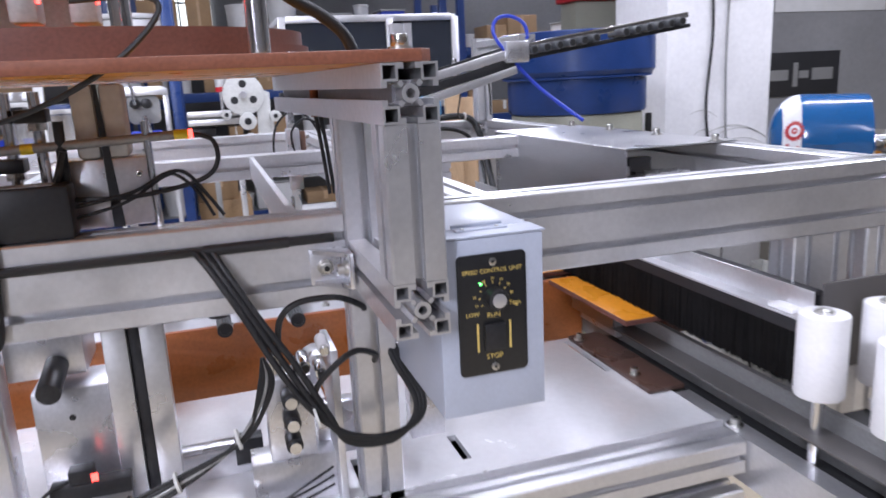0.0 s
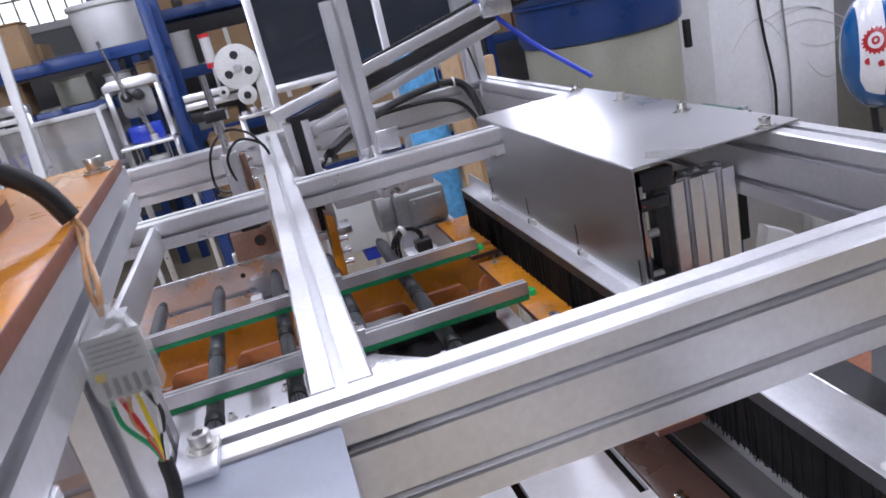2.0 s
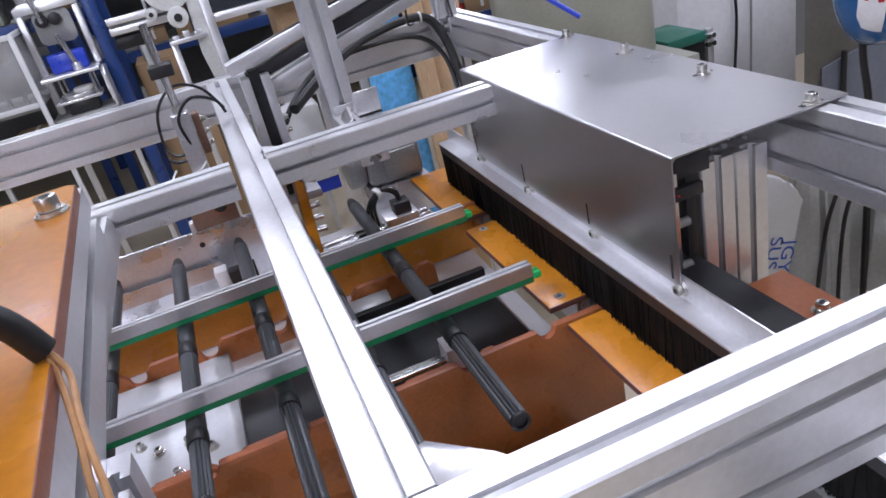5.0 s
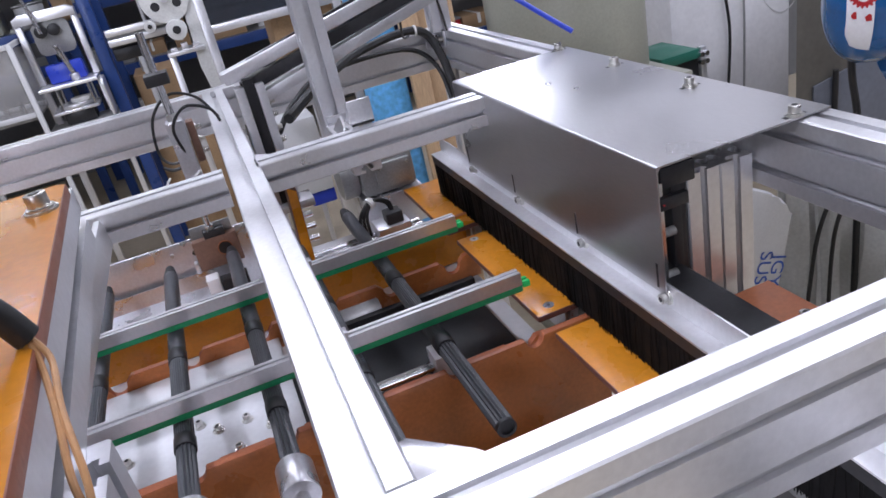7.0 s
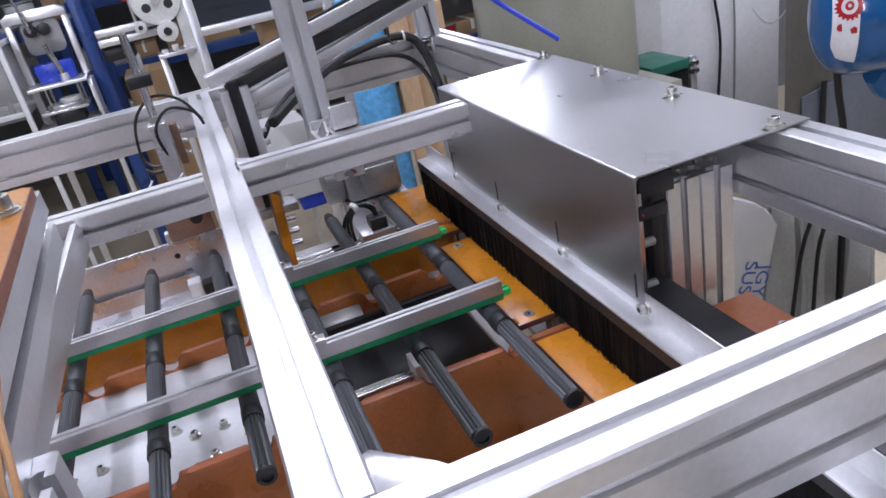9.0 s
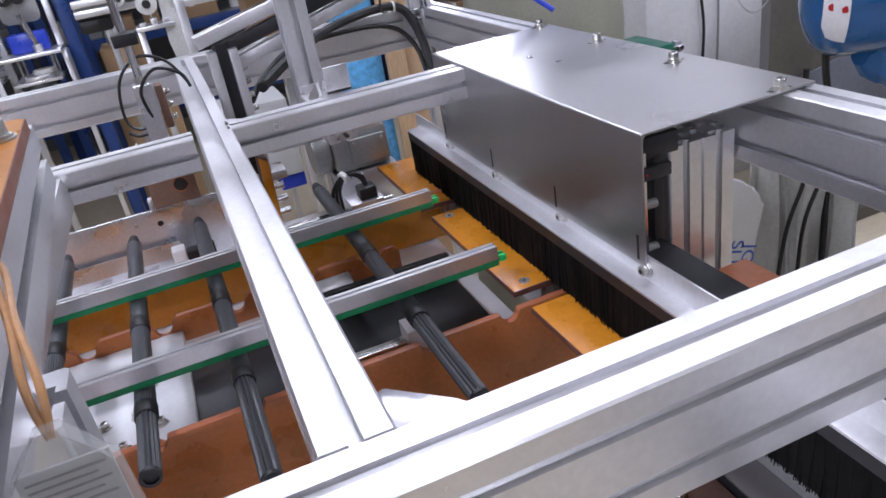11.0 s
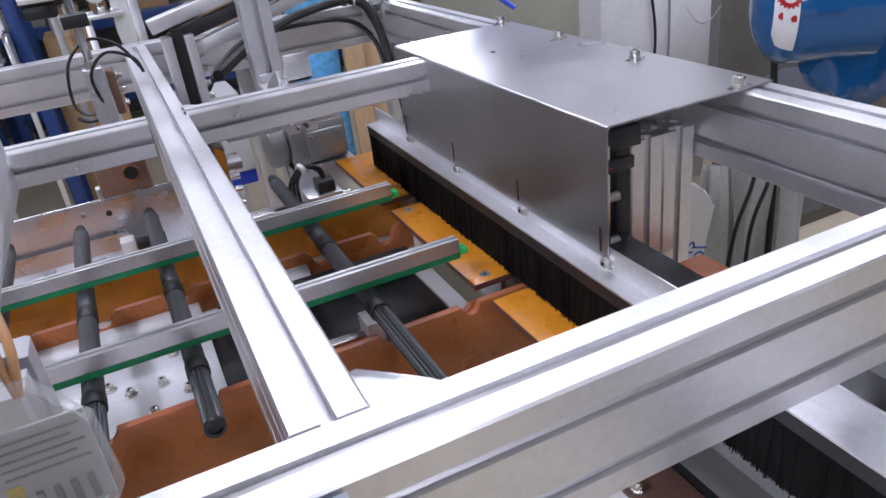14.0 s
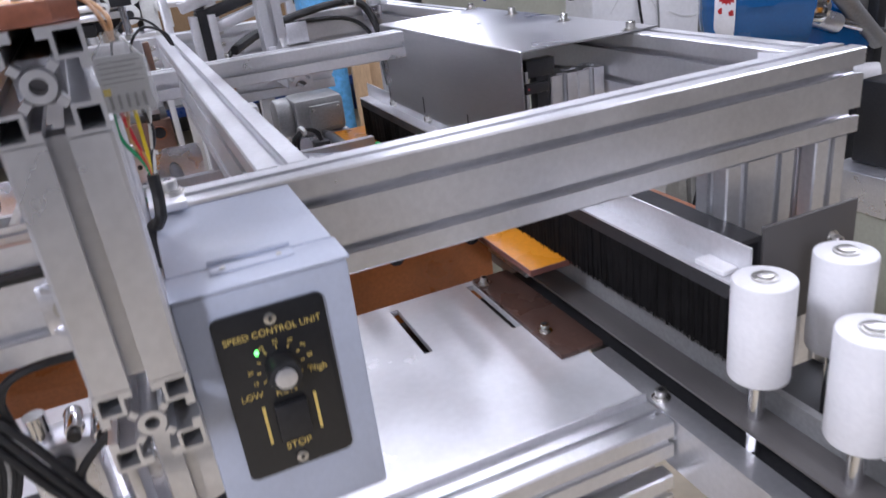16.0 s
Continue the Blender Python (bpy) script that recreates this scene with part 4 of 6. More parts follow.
part("body", box(0.060, 0.168, 0.975, 1.01, ZT, 1.284, 0.004), BLACK, blk)
part("cap", box(0.075, 0.11, 0.98, 1.005, 1.2842, 1.291, 0.002), BLACK, blk)
part("label_strip", box(0.115, 0.155, 0.978, 1.0, 1.2842, 1.2848), GREYMETAL, blk)
cyl = thing("twin_cylinder", (0.195, 1.03, ZT), "two pale upright cylinder bodies with a dark gap", "air cylinder")
for cx in (0.1725, 0.1965):
    part("body", box(cx, cx + 0.0195, 1.02, 1.06, 1.3005, 1.366, 0.004), FABRIC, cyl)
part("foot", box(0.149, 0.230, 1.02, 1.06, ZT, 1.300, 0.002), MACH, cyl)
part("strip", prism([(0.1925, 1.366), (0.196, 1.366), (0.204, ZT), (0.194, ZT)], "y", 1.0185, 1.0195), BLACK, cyl)
for sx in (0.16, 0.222):
    part("screw", bolt((sx, 1.02, 1.285), "y", 0.003, 0.004, False, None, -1), BOLTM, cyl)
sen2 = thing("proximity_sensor", (0.22, 1.015, ZT), "slim grey proximity sensor with a red tip and black lead", "sensor")
part("barrel", rod((0.085, 1.012, 1.312), (0.262, 1.012, 1.318), 0.0042, 16), GREYMETAL, sen2)
part("tip", rod((0.2685, 1.012, 1.318), (0.2725, 1.012, 1.318), 0.0042, 16), REDLED, sen2, "glowing red tip")
part("band", rod((0.256, 1.012, 1.318), (0.2685, 1.012, 1.318), 0.0045, 16), YELLOW, sen2)
part("band", rod((0.130, 1.012, 1.3135), (0.140, 1.012, 1.3138), 0.0046, 16), YELLOW, sen2)
part("stand", rod((0.234, 1.012, ZT), (0.232, 1.012, 1.332), 0.0035, 12), CHROME, sen2)
part("stand", rod((0.160, 1.012, ZT), (0.162, 1.012, 1.336), 0.0045, 12), DARKSTEEL, sen2)
part("lead", cable([(0.2725, 1.012, 1.318), (0.289, 1.012, 1.311), (0.292, 1.012, 1.293), (0.281, 1.012, 1.278), (0.25, 1.012, 1.269), (0.21, 1.0, 1.266), (0.165, 1.0, 1.268)], 0.0023), RUBBER, sen2)
part("lead", cable([(0.292, 1.012, 1.24), (0.278, 1.01, 1.262), (0.262, 1.008, 1.283), (0.245, 1.008, 1.284), (0.215, 1.0, 1.27), (0.168, 0.995, 1.262)], 0.0018), RUBBER, sen2)
part("lead", cable([(0.283, 1.014, 1.24), (0.272, 1.012, 1.262), (0.256, 1.01, 1.280), (0.243, 1.01, 1.281), (0.21, 1.002, 1.262), (0.168, 0.995, 1.252)], 0.0016), RUBBER, sen2)
pin = thing("hanging_sensor", (0.40, 1.06, 1.30), "small upright sensor with two thin black leads", "sensor")
part("barrel", rod((0.392, 1.05, 1.325), (0.392, 1.05, 1.364), 0.0045, 14), BROWN, pin)
for dx in (0, 0.005):
    part("lead", cable([(0.392 + dx, 1.05, 1.327), (0.396 + dx, 1.05, 1.29), (0.400 + dx, 1.05, 1.245)], 0.0020), RUBBER, pin)
post3 = thing("sensor_mount", (0.13, 1.03, ZT), "threaded steel posts with black clamps above the beam", "bracket")
for sx, cz in ((0.117, 1.292), (0.141, 1.335)):
    part("post", rod((sx, 1.04, ZT), (sx, 1.04, 1.362), 0.0050, 16), CHROME, post3)
    part("clamp", box(sx - 0.016, sx + 0.010, 1.026, 1.05, cz, cz + 0.012, 0.001), BLACK, post3)
    part("nut", rod((sx, 1.04, cz - 0.007), (sx, 1.04, cz - 0.0005), 0.0085, 6), BOLT, post3)
part("foot", box(0.105, 0.152, 1.03, 1.05, ZT, 1.246, 0.001), MACH, post3)
part("elbow_lead", cable([(0.165, 1.0, 1.31), (0.158, 1.0, 1.29), (0.15, 1.0, 1.275), (0.135, 1.0, 1.268)], 0.0035), RUBBER, post3)
sp = thing("lead_bundle", (0.1, 0.95, 1.33), "thin black leads hanging across beneath the press", "cable")
part("lead", cable([(0.215, 0.80, 1.412), (0.258, 0.80, 1.414), (0.263, 0.80, 1.402), (0.235, 0.80, 1.375), (0.19, 0.82, 1.352), (0.13, 0.86, 1.335), (0.05, 0.90, 1.32), (-0.05, 0.92, 1.30)], 0.0019), RUBBER, sp)
part("lead", cable([(0.09, 0.86, 1.385), (0.125, 0.87, 1.37), (0.137, 0.88, 1.345), (0.13, 0.90, 1.325), (0.08, 0.92, 1.31)], 0.0019), RUBBER, sp)
pins = thing("hanging_rod", (0.27, 1.03, ZT - H2), "short silver rods with black ends under the beam", "rod")
for cx, zz in ((0.275, 1.135), (0.342, 1.150)):
    part("rod", rod((cx, 1.03, zz + 0.01), (cx, 1.03, ZT - H2), 0.0095, 24, bevel=0.001), CHROME, pins)
    part("cap", rod((cx, 1.03, zz), (cx, 1.03, zz + 0.0099), 0.0105, 24, bevel=0.001), BLACK, pins)


# ---- behind the frame: track, posts, sensors ----
far = thing("feed_track", (1.0, 1.94, 1.3), "sloping aluminium feed track with a black inner strip", "feed track")


def sloped(a, b, w, h, name, mat, parent, label=""):
    """A bar of section w by h between two points."""
    a, b = Vector(a), Vector(b)
    d = b - a
    m = Matrix.Translation(a) @ d.to_track_quat("X", "Z").to_matrix().to_4x4()
    bm = box(0, d.length, -w / 2, w / 2, -h / 2, h / 2, min(w, h) * 0.08)
    bmesh.ops.transform(bm, matrix=m, verts=bm.verts[:])
    return part(name, bm, mat, parent, label)


A, B = Vector((0.560, 1.945, 1.306)), Vector((0.995, 1.945, 1.408))
up, side = Vector((-0.23, 0, 0.97)), Vector((0, 1, 0))
sloped(A, B, 0.030, 0.020, "upper_bar", ALU, far)
sloped(A - up * 0.022 + Vector((0.02, 0, 0)), B - up * 0.022, 0.022, 0.020, "black_strip", BLACK, far, "black inner strip")
sloped(A - up * 0.044 + Vector((0.04, 0, 0)), B - up * 0.040, 0.030, 0.018, "lower_bar", ALU, far)
sloped(A + up * 0.016 + Vector((0.04, 0, 0)), B + up * 0.016, 0.010, 0.006, "top_rod", DARKSTEEL, far)
part("joint", box(0.975, 1.035, 1.925, 1.965, 1.385, 1.435, 0.004), MACH, far)
C = Vector((1.52, 1.99, 1.478))
sloped(B + Vector((0.02, 0, 0.012)), C + up * 0.012, 0.012, 0.014, "upper_bar", CHROME, far)
sloped(B + Vector((0.02, 0, -0.014)), C - up * 0.016, 0.012, 0.010, "lower_bar", DARKSTEEL, far)
for k in range(12):
    f = 0.10 + 0.40 * k / 6 if k < 6 else 0.60 + 0.4 * (k - 6) / 6
    p = B.lerp(C, f)
    bm = rod(p + Vector((0, -0.026, -0.002)), p + Vector((0, 0.05, -0.002)), 0.0105, 20, bevel=0.0008)
    t = thing("queued_tube", p, "black plastic tube end queued in the feed track", "tube", "queued tubes")
    part("tube", bm, TUBE, t)
    part("bore", rod(p + Vector((0, -0.0266, -0.002)), p + Vector((0, -0.0258, -0.002)), 0.0075, 16), RUBBER, t)
for bx in (0.572, 0.604):
    part("end_post", box(bx, bx + 0.014, 1.918, 1.955, 1.085, 1.29, 0.001), ALU, far)
part("end_strip", box(0.5865, 0.6035, 1.925, 1.945, 1.07, 1.30), BLACK, far, "black guide strip")
for k in range(4):
    part("end_bolt", bolt((0.618, 1.935, 1.19 + 0.022 * k), "x", 0.004, 0.006), BOLTM, far)
part("foot_bar", box(0.56, 0.64, 1.91, 1.96, 1.07, 1.0845, 0.001), MACH, far)
post = thing("support_post", (0.70, 1.86, 1.1), "slotted aluminium post with a corner bracket carrying the feed track", "post")
part("post", profile("z", (0.705, 1.87), 1.17, 1.475, U, U), ALU, post)
part("foot", profile("y", (0.705, 1.19), 1.6985, 1.8485, U, U), ALU, post)
part("bracket", box(0.688, 0.722, 1.843, 1.8485, 1.17, 1.225, 0.001), MACH, post)
part("bolt", bolt((0.705, 1.843, 1.207), "y", 0.006, 0.007, True, None, -1), BOLTM, post)
part("brace", prism([(1.72, 1.235), (1.73, 1.25), (1.845, 1.20), (1.845, 1.17)], "x", 0.690, 0.694), ALU, post)
part("arm", profile("x", (1.87, 1.155), 0.62, 0.8, 0.021 * 2, U), ALU, post)
stand2 = thing("track_post", (1.05, 2.1, ZT), "slotted aluminium post on the far beam under the feed track", "post")
part("post", profile("z", (1.04, 2.26), ZT + 0.0005, 1.46, U, U), ALU, stand2)
part("cross_bar", profile("y", (1.04, 1.43), 1.95, 2.238, 0.042, 0.042), ALU, stand2)
hose = thing("blue_air_hose", (1.0, 1.95, 1.4), "blue air hose looped over the feed track", "hose")
part("hose", cable([(1.135, 1.85, 1.245), (1.06, 1.93, 1.325), (0.985, 1.94, 1.405), (0.955, 1.95, 1.452), (0.965, 1.96, 1.485), (1.0, 1.965, 1.494), (1.035, 1.96, 1.477), (1.042, 1.955, 1.44), (1.01, 1.95, 1.415)], 0.0045, 10), BLUETUBE, hose)
wires = thing("far_cables", (0.9, 2.2, 1.25), "black cables running along the far beam", "cable")
part("cable", cable([(0.64, 1.93, 1.22), (0.72, 2.05, 1.235), (0.85, 2.22, 1.245), (0.98, 2.25, 1.25), (1.02, 2.24, 1.20), (1.03, 2.2, 1.10), (1.03, 2.15, 1.0)], 0.009), RUBBER, wires)
part("cable", cable([(0.62, 1.94, 1.20), (0.66, 2.0, 1.225), (0.76, 2.20, 1.225), (0.95, 2.265, 1.215), (1.015, 2.25, 1.16), (1.02, 2.2, 1.05)], 0.005), RUBBER, wires)
part("thin_lead", cable([(0.86, 1.96, 1.40), (0.88, 1.99, 1.33), (0.91, 2.1, 1.27), (0.95, 2.2, 1.25)], 0.0022), RUBBER, wires)
part("thin_lead", cable([(0.93, 1.95, 1.39), (0.96, 2.0, 1.32), (1.0, 2.1, 1.26)], 0.0022), RUBBER, wires)
for q in ((0.98, 2.25, 1.25), (0.76, 2.2, 1.23)):
    part("cable_tie", rod((q[0] - 0.002, q[1], q[2]), (q[0] + 0.002, q[1], q[2]), 0.0115, 14), PALE, wires)
stud = thing("sensor_stand", (0.46, 1.95, 1.18), "threaded stud with a black clamp and looping black sensor leads", "sensor stand")
part("block", box(0.452, 0.480, 1.935, 1.965, 1.13, 1.265, 0.002), MACH, stud)
part("stud", rod((0.466, 1.95, 1.265), (0.464, 1.95, 1.405), 0.0062, 16), CHROME, stud)
part("clamp", box(0.447, 0.483, 1.93, 1.968, 1.325, 1.343, 0.0015), BLACK, stud)
part("nut", rod((0.466, 1.95, 1.266), (0.466, 1.95, 1.276), 0.0095, 6), BOLT, stud)
part("side_block", box(0.482, 0.494, 1.945, 1.97, 1.19, 1.258, 0.002), DULLBROWN, stud)
for k in range(3):
    part("pin", bolt((0.4942, 1.955, 1.205 + 0.02 * k), "x", 0.004, 0.006), BOLTM, stud)
part("lead", cable([(0.470, 1.94, 1.20), (0.462, 1.93, 1.255), (0.49, 1.93, 1.285), (0.525, 1.94, 1.27), (0.535, 1.95, 1.245)], 0.0025), RUBBER, stud)
part("lead", cable([(0.535, 2.0, 1.242), (0.51, 1.99, 1.285), (0.47, 1.985, 1.30), (0.435, 1.98, 1.27), (0.425, 1.975, 1.215), (0.44, 1.965, 1.195), (0.465, 1.955, 1.20)], 0.0025), RUBBER, stud)
part("lead", cable([(0.425, 1.955, 1.195), (0.44, 1.95, 1.188), (0.47, 1.945, 1.192)], 0.003), RUBBER, stud)
part("wire_loop", cable([(0.43, 1.94, 1.18), (0.42, 1.93, 1.165), (0.455, 1.93, 1.165), (0.48, 1.935, 1.18)], 0.0018), PALE, stud)

# far end of the tube bed
side_pl = thing("end_plate", (0.33, 1.99, TZ), "upright milled aluminium end plate with a small screw", "plate")
part("plate", prism([(0.07, TZ), (0.53, TZ), (0.53, 1.046), (0.46, 1.046), (0.448, 1.036), (0.436, 1.046), (0.07, 1.046)], "y", 1.988, 1.994, 0.0006), MACH, side_pl)
part("screw", rod((0.372, 1.982, 1.028), (0.372, 1.988, 1.028), 0.0035, 14), BOLT, side_pl)
part("hole", rod((0.41, 1.9868, 1.02), (0.41, 1.9882, 1.02), 0.005, 16), DARKSTEEL, side_pl)
tray = thing("sheet_tray", (0.33, 1.93, TZ), "bent aluminium sheet tray below the tube tips", "tray")
part("sheet", prism([(1.86, 0.952), (1.97, 0.958), (1.974, 0.985), (1.976, 0.985), (1.972, 0.956), (1.86, 0.950)], "x", 0.20, 0.43), MACH, tray)
part("foot", box(0.22, 0.40, 1.88, 1.96, TZ, 0.9495), MACH, tray)
clampb = thing("tip_clamp", (0.43, 1.94, TZ), "small white and black clamp beside the tray", "clamp")
part("block", box(0.415, 0.437, 1.915, 1.945, TZ, 0.99, 0.002), NYLON, clampb)
part("jaw", box(0.438, 0.485, 1.91, 1.935, TZ, 0.985, 0.002), BLACK, clampb)
gm = thing("gear_motor", (0.79, 2.05, 0.95), "grey cast gear motor behind the slide", "motor")
part("body", box(0.735, 0.845, 2.005, 2.11, 1.005, 1.085, 0.012), GREYMETAL, gm)
part("bell", rod((0.735, 2.055, 1.045), (0.70, 2.055, 1.045), 0.043, 28, bevel=0.006), GREYMETAL, gm)
part("cover", box(0.765, 0.835, 1.995, 2.0045, 1.018, 1.07, 0.004), GREYMETAL, gm)
part("foot", box(0.73, 0.85, 2.0, 2.115, TZ, 1.0045, 0.002), MACH, gm)
for sx in (0.772, 0.828):
    part("screw", bolt((sx, 1.995, 1.062), "y", 0.003, 0.003, False, None, -1), BOLTM, gm)
slide = thing("cross_slide", (0.7, 1.87, TZ), "aluminium cross slide with a carriage and a looped black lead", "linear slide")
part("rail", box(0.575, 0.80, 1.845, 1.90, TZ, 0.975, 0.002), ALU, slide)
for k in range(3):
    part("guide_rod", rod((0.575, 1.853 + 0.02 * k, 0.981), (0.80, 1.853 + 0.02 * k, 0.981), 0.0045), CHROME, slide)
part("carriage", box(0.715, 0.775, 1.845, 1.90, 0.986, 1.006, 0.002), MACH, slide)
part("valve", box(0.735, 0.765, 1.85, 1.88, 1.0065, 1.028, 0.002), BLACK, slide)
for k in range(3):
    part("lead", cable([(0.69 + 0.006 * k, 1.85, 1.0), (0.692 + 0.006 * k, 1.855, 1.035), (0.715 + 0.004 * k, 1.86, 1.056), (0.742 + 0.003 * k, 1.865, 1.045), (0.752, 1.865, 1.02)], 0.0028), RUBBER, slide)
part("cable_tie", rod((0.712, 1.858, 1.053), (0.718, 1.861, 1.055), 0.0105, 14), PALE, slide)
fin = thing("upright_stop", (0.59, 1.85, TZ), "upright orange-brown bakelite stop plate with steel pins", "plate")
part("plate", prism([(0.577, TZ), (0.596, TZ), (0.603, 1.12), (0.588, 1.13)], "y", 1.845, 1.885, 0.0008, 0, 1), [ORANGE, EDGE], fin)
for k in range(3):
    part("pin", rod((0.598, 1.852, 1.03 + 0.022 * k), (0.617, 1.852, 1.03 + 0.022 * k), 0.0055, 16), CHROME, fin)

# things seen through the frame at the right
bag = thing("paper_bag", (1.5, 1.76, 0.0), "white paper bag with blue print leaning beside the frame", "bag")
bm = prism([(1.400, 0.895), (1.462, 0.862), (1.470, 0.845), (1.486, 0.842), (1.490, 0.822), (1.512, 0.800), (1.468, 0.655), (1.44, 0.30), (1.40, 0.0), (1.28, 0.0), (1.34, 0.62)], "y", 1.748, 1.775, 0.006)
part("sheet", bm, WHITEPLASTIC, bag)
INK = material("blue_print", (0.05, 0.12, 0.45), 0.6, 0, 30, 0.1, 0)
m = pose(1.452, 1.7465, 0.705, 90, 0, 0) @ pose(0, 0, 0, 0, 0, -108)
lettering("JGY", 0.045, m @ pose(0.010, 0.018, 0), INK, bag)
lettering("SUS", 0.045, m @ pose(0.002, -0.018, 0), INK, bag)
drape = thing("hanging_sheet", (1.7, 1.85, 0.5), "crumpled pale plastic sheet with black cables hanging in front", "sheet")
bm = bmesh.new()
n = 40
rows_v = []
for k in range(n + 1):
    x = 1.57 + 0.34 * k / n
    y = 1.86 + 0.012 * math.sin(k * 1.7) + 0.02 * math.sin(k * 0.53)
    rows_v.append([bm.verts.new((x + 0.01 * math.sin(k), y + 0.01 * math.sin(0.9 * j + k * 0.3), 0.40 + 0.086 * j)) for j in range(6)])
for a, b in zip(rows_v, rows_v[1:]):
    for j in range(5):
        bm.faces.new((a[j], b[j], b[j + 1], a[j + 1]))
bmesh.ops.solidify(bm, geom=bm.faces[:], thickness=0.003)
part("sheet", bm, FABRIC, drape)
for k in range(2):
    x = 1.64 + 0.05 * k
    part("cable", cable([(x + 0.04, 1.80, 0.85), (x + 0.03, 1.81, 0.77), (x, 1.82, 0.65), (x - 0.03 + 0.02 * k, 1.82, 0.4)], 0.0045), RUBBER, drape)

# ---- blue film roll ----
film = thing("film_roll", (1.70, 1.84, 0.9), "roll of blue printed plastic film with a white printed strip", "film roll")
PRINT = material("white_print_strip", (0.75, 0.75, 0.78), 0.25, 0, 20, 0.04, 0.0, coat=0.3)
BLOOD = material("red_print", (0.42, 0.015, 0.02), 0.35, 0, 20, 0.08, 0.0)
FC, FD = Vector((1.672, 1.85, 1.158)), Vector((0.80, -0.60, 0.0))
FN = Vector((-0.60, -0.80, 0.0))


def on_roll(s, turn, lift=0.0):
    """A place on the film: s along the roll, turn in degrees from its near side upwards."""
    r = 0.118 * min(1.0, max(0.0, 1 - max(0.0, 1 - s / 0.085) ** 2.6)) ** 0.5 + 0.004 * math.sin(9 * s + turn * 0.03) - 0.05 * max(0.0, s - 0.2) + lift
    a = radians(turn)
    return FC + FD * s + FN * (r * math.cos(a)) + Vector((0, 0, r * math.sin(a)))


bm = bmesh.new()
ss = [0.0015 + 0.22 * (k / 30) ** 1.5 for k in range(31)]
grid = [[bm.verts.new(on_roll(s, 5 * j)) for j in range(72)] for s in ss]
for i in range(30):
    for j in range(72):
        bm.faces.new((grid[i][j], grid[i + 1][j], grid[i + 1][(j + 1) % 72], grid[i][(j + 1) % 72]))
bm.faces.new(grid[0])
bm.faces.new(grid[-1])
part("roll", bm, CYANBLUE, film, "glossy blue film wound on a roll")
for name, s0, s1, t0, t1, mat in (("white_strip", 0.026, 0.066, -40, 80, PRINT),):
    bm = bmesh.new()
    grid = [[bm.verts.new(on_roll(s0 + (s1 - s0) * i / 4 + (0.012 * max(0, -t0 / 3 - (t - t0)) / 16 if i == 0 else 0), t, 0.0012)) for t in [t0 + (t1 - t0) * j / 20 for j in range(21)]] for i in range(5)]
    for i in range(4):
        for j in range(20):
            bm.faces.new((grid[i][j], grid[i + 1][j], grid[i + 1][j + 1], grid[i][j + 1]))
    part(name, bm, mat, film, "white printed strip")
bm = bmesh.new()
for r0, r1, teeth in ((0.56, 0.84, True), (0.12, 0.30, False)):
    rings = []
    for k in range(72):
        a = 2 * math.pi * k / 72
        q = r1 * (1.17 if teeth and k % 4 < 2 else 1.0)
        rings.append([bm.verts.new(on_roll(0.050 + 0.022 * r * math.cos(a), 17 + 13 * r * math.sin(a), h)) for r, h in ((r0, 0.0018), (q, 0.0018), (q, 0.0008))])
    for k in range(72):
        u, v = rings[k], rings[(k + 1) % 72]
        for i in range(2):
            bm.faces.new((u[i], u[i + 1], v[i + 1], v[i]))
part("emblem_ring", bm, BLOOD, film, "red round gear emblem")
for name, s, t, r, n in (("emblem_dot", 0.038, -2, 0.0065, 20), ("emblem_bar", 0.058, -4, 0.007, 5)):
    c = on_roll(s, t, 0.001)
    part(name, rod(c, c + (c - on_roll(s, t, -0.1)).normalized() * 0.0012, r, n), BLOOD, film)
def film_fold():
    """The loose film sags from the roll in a creased lobe."""
    out = bmesh.new()
    rows_f = []
    n, m = 22, 40
    for i in range(n + 1):
        q = i / n
        cx, cz = 1.775 + 0.285 * q, 1.115 - 0.085 * q - 0.03 * math.sin(math.pi * q)
        rz, ry = 0.085 * (1 - q) ** 0.6 + 0.055 * math.sin(math.pi * min(1.0, q * 1.1)) ** 0.7 + 0.006, 0.055 * (1 - 0.7 * q)
        ring = []
        for j in range(m):
            a = 2 * math.pi * j / m
            crease = 1 + 0.07 * math.sin(3 * a + 9 * q) + 0.05 * math.sin(7 * a - 14 * q) + 0.03 * math.sin(13 * a + 23 * q)
            ring.append(out.verts.new((cx + 0.02 * math.sin(a) * (1 - q), 1.775 - 0.06 * q + ry * math.cos(a) * crease, cz + rz * math.sin(a) * crease)))
        rows_f.append(ring)
    for u, v in zip(rows_f, rows_f[1:]):
        for j in range(m):
            out.faces.new((u[j], u[(j + 1) % m], v[(j + 1) % m], v[j]))
    out.faces.new(rows_f[0])
    out.faces.new(rows_f[-1])
    return out


part("film_fold", film_fold(), CYANBLUE, film, "loose creased fold of blue film")
part("axle", rod(FC + FD * 0.02, FC + FD * 0.75, 0.012, 20), CHROME, film)
part("bearing", rod(FC + FD * 0.66, FC + FD * 0.72, 0.035, 28, bevel=0.003), MACH, film)
stand_at = FC + FD * 0.69
part("stand", box(stand_at.x - 0.03, stand_at.x + 0.03, stand_at.y - 0.04, stand_at.y + 0.04, 0.0, 1.10, 0.004), DARKSTEEL, film)
roller = thing("white_roller", (1.98, 1.80, 0.9), "white plastic roller below the film roll", "roller")
part("roller", rod((1.945, 1.84, 0.938), (2.12, 1.72, 0.938), 0.028, 32, bevel=0.003), NYLON, roller)
part("post", box(2.06, 2.085, 1.735, 1.76, 0.0, 0.912, 0.002), DARKSTEEL, roller)
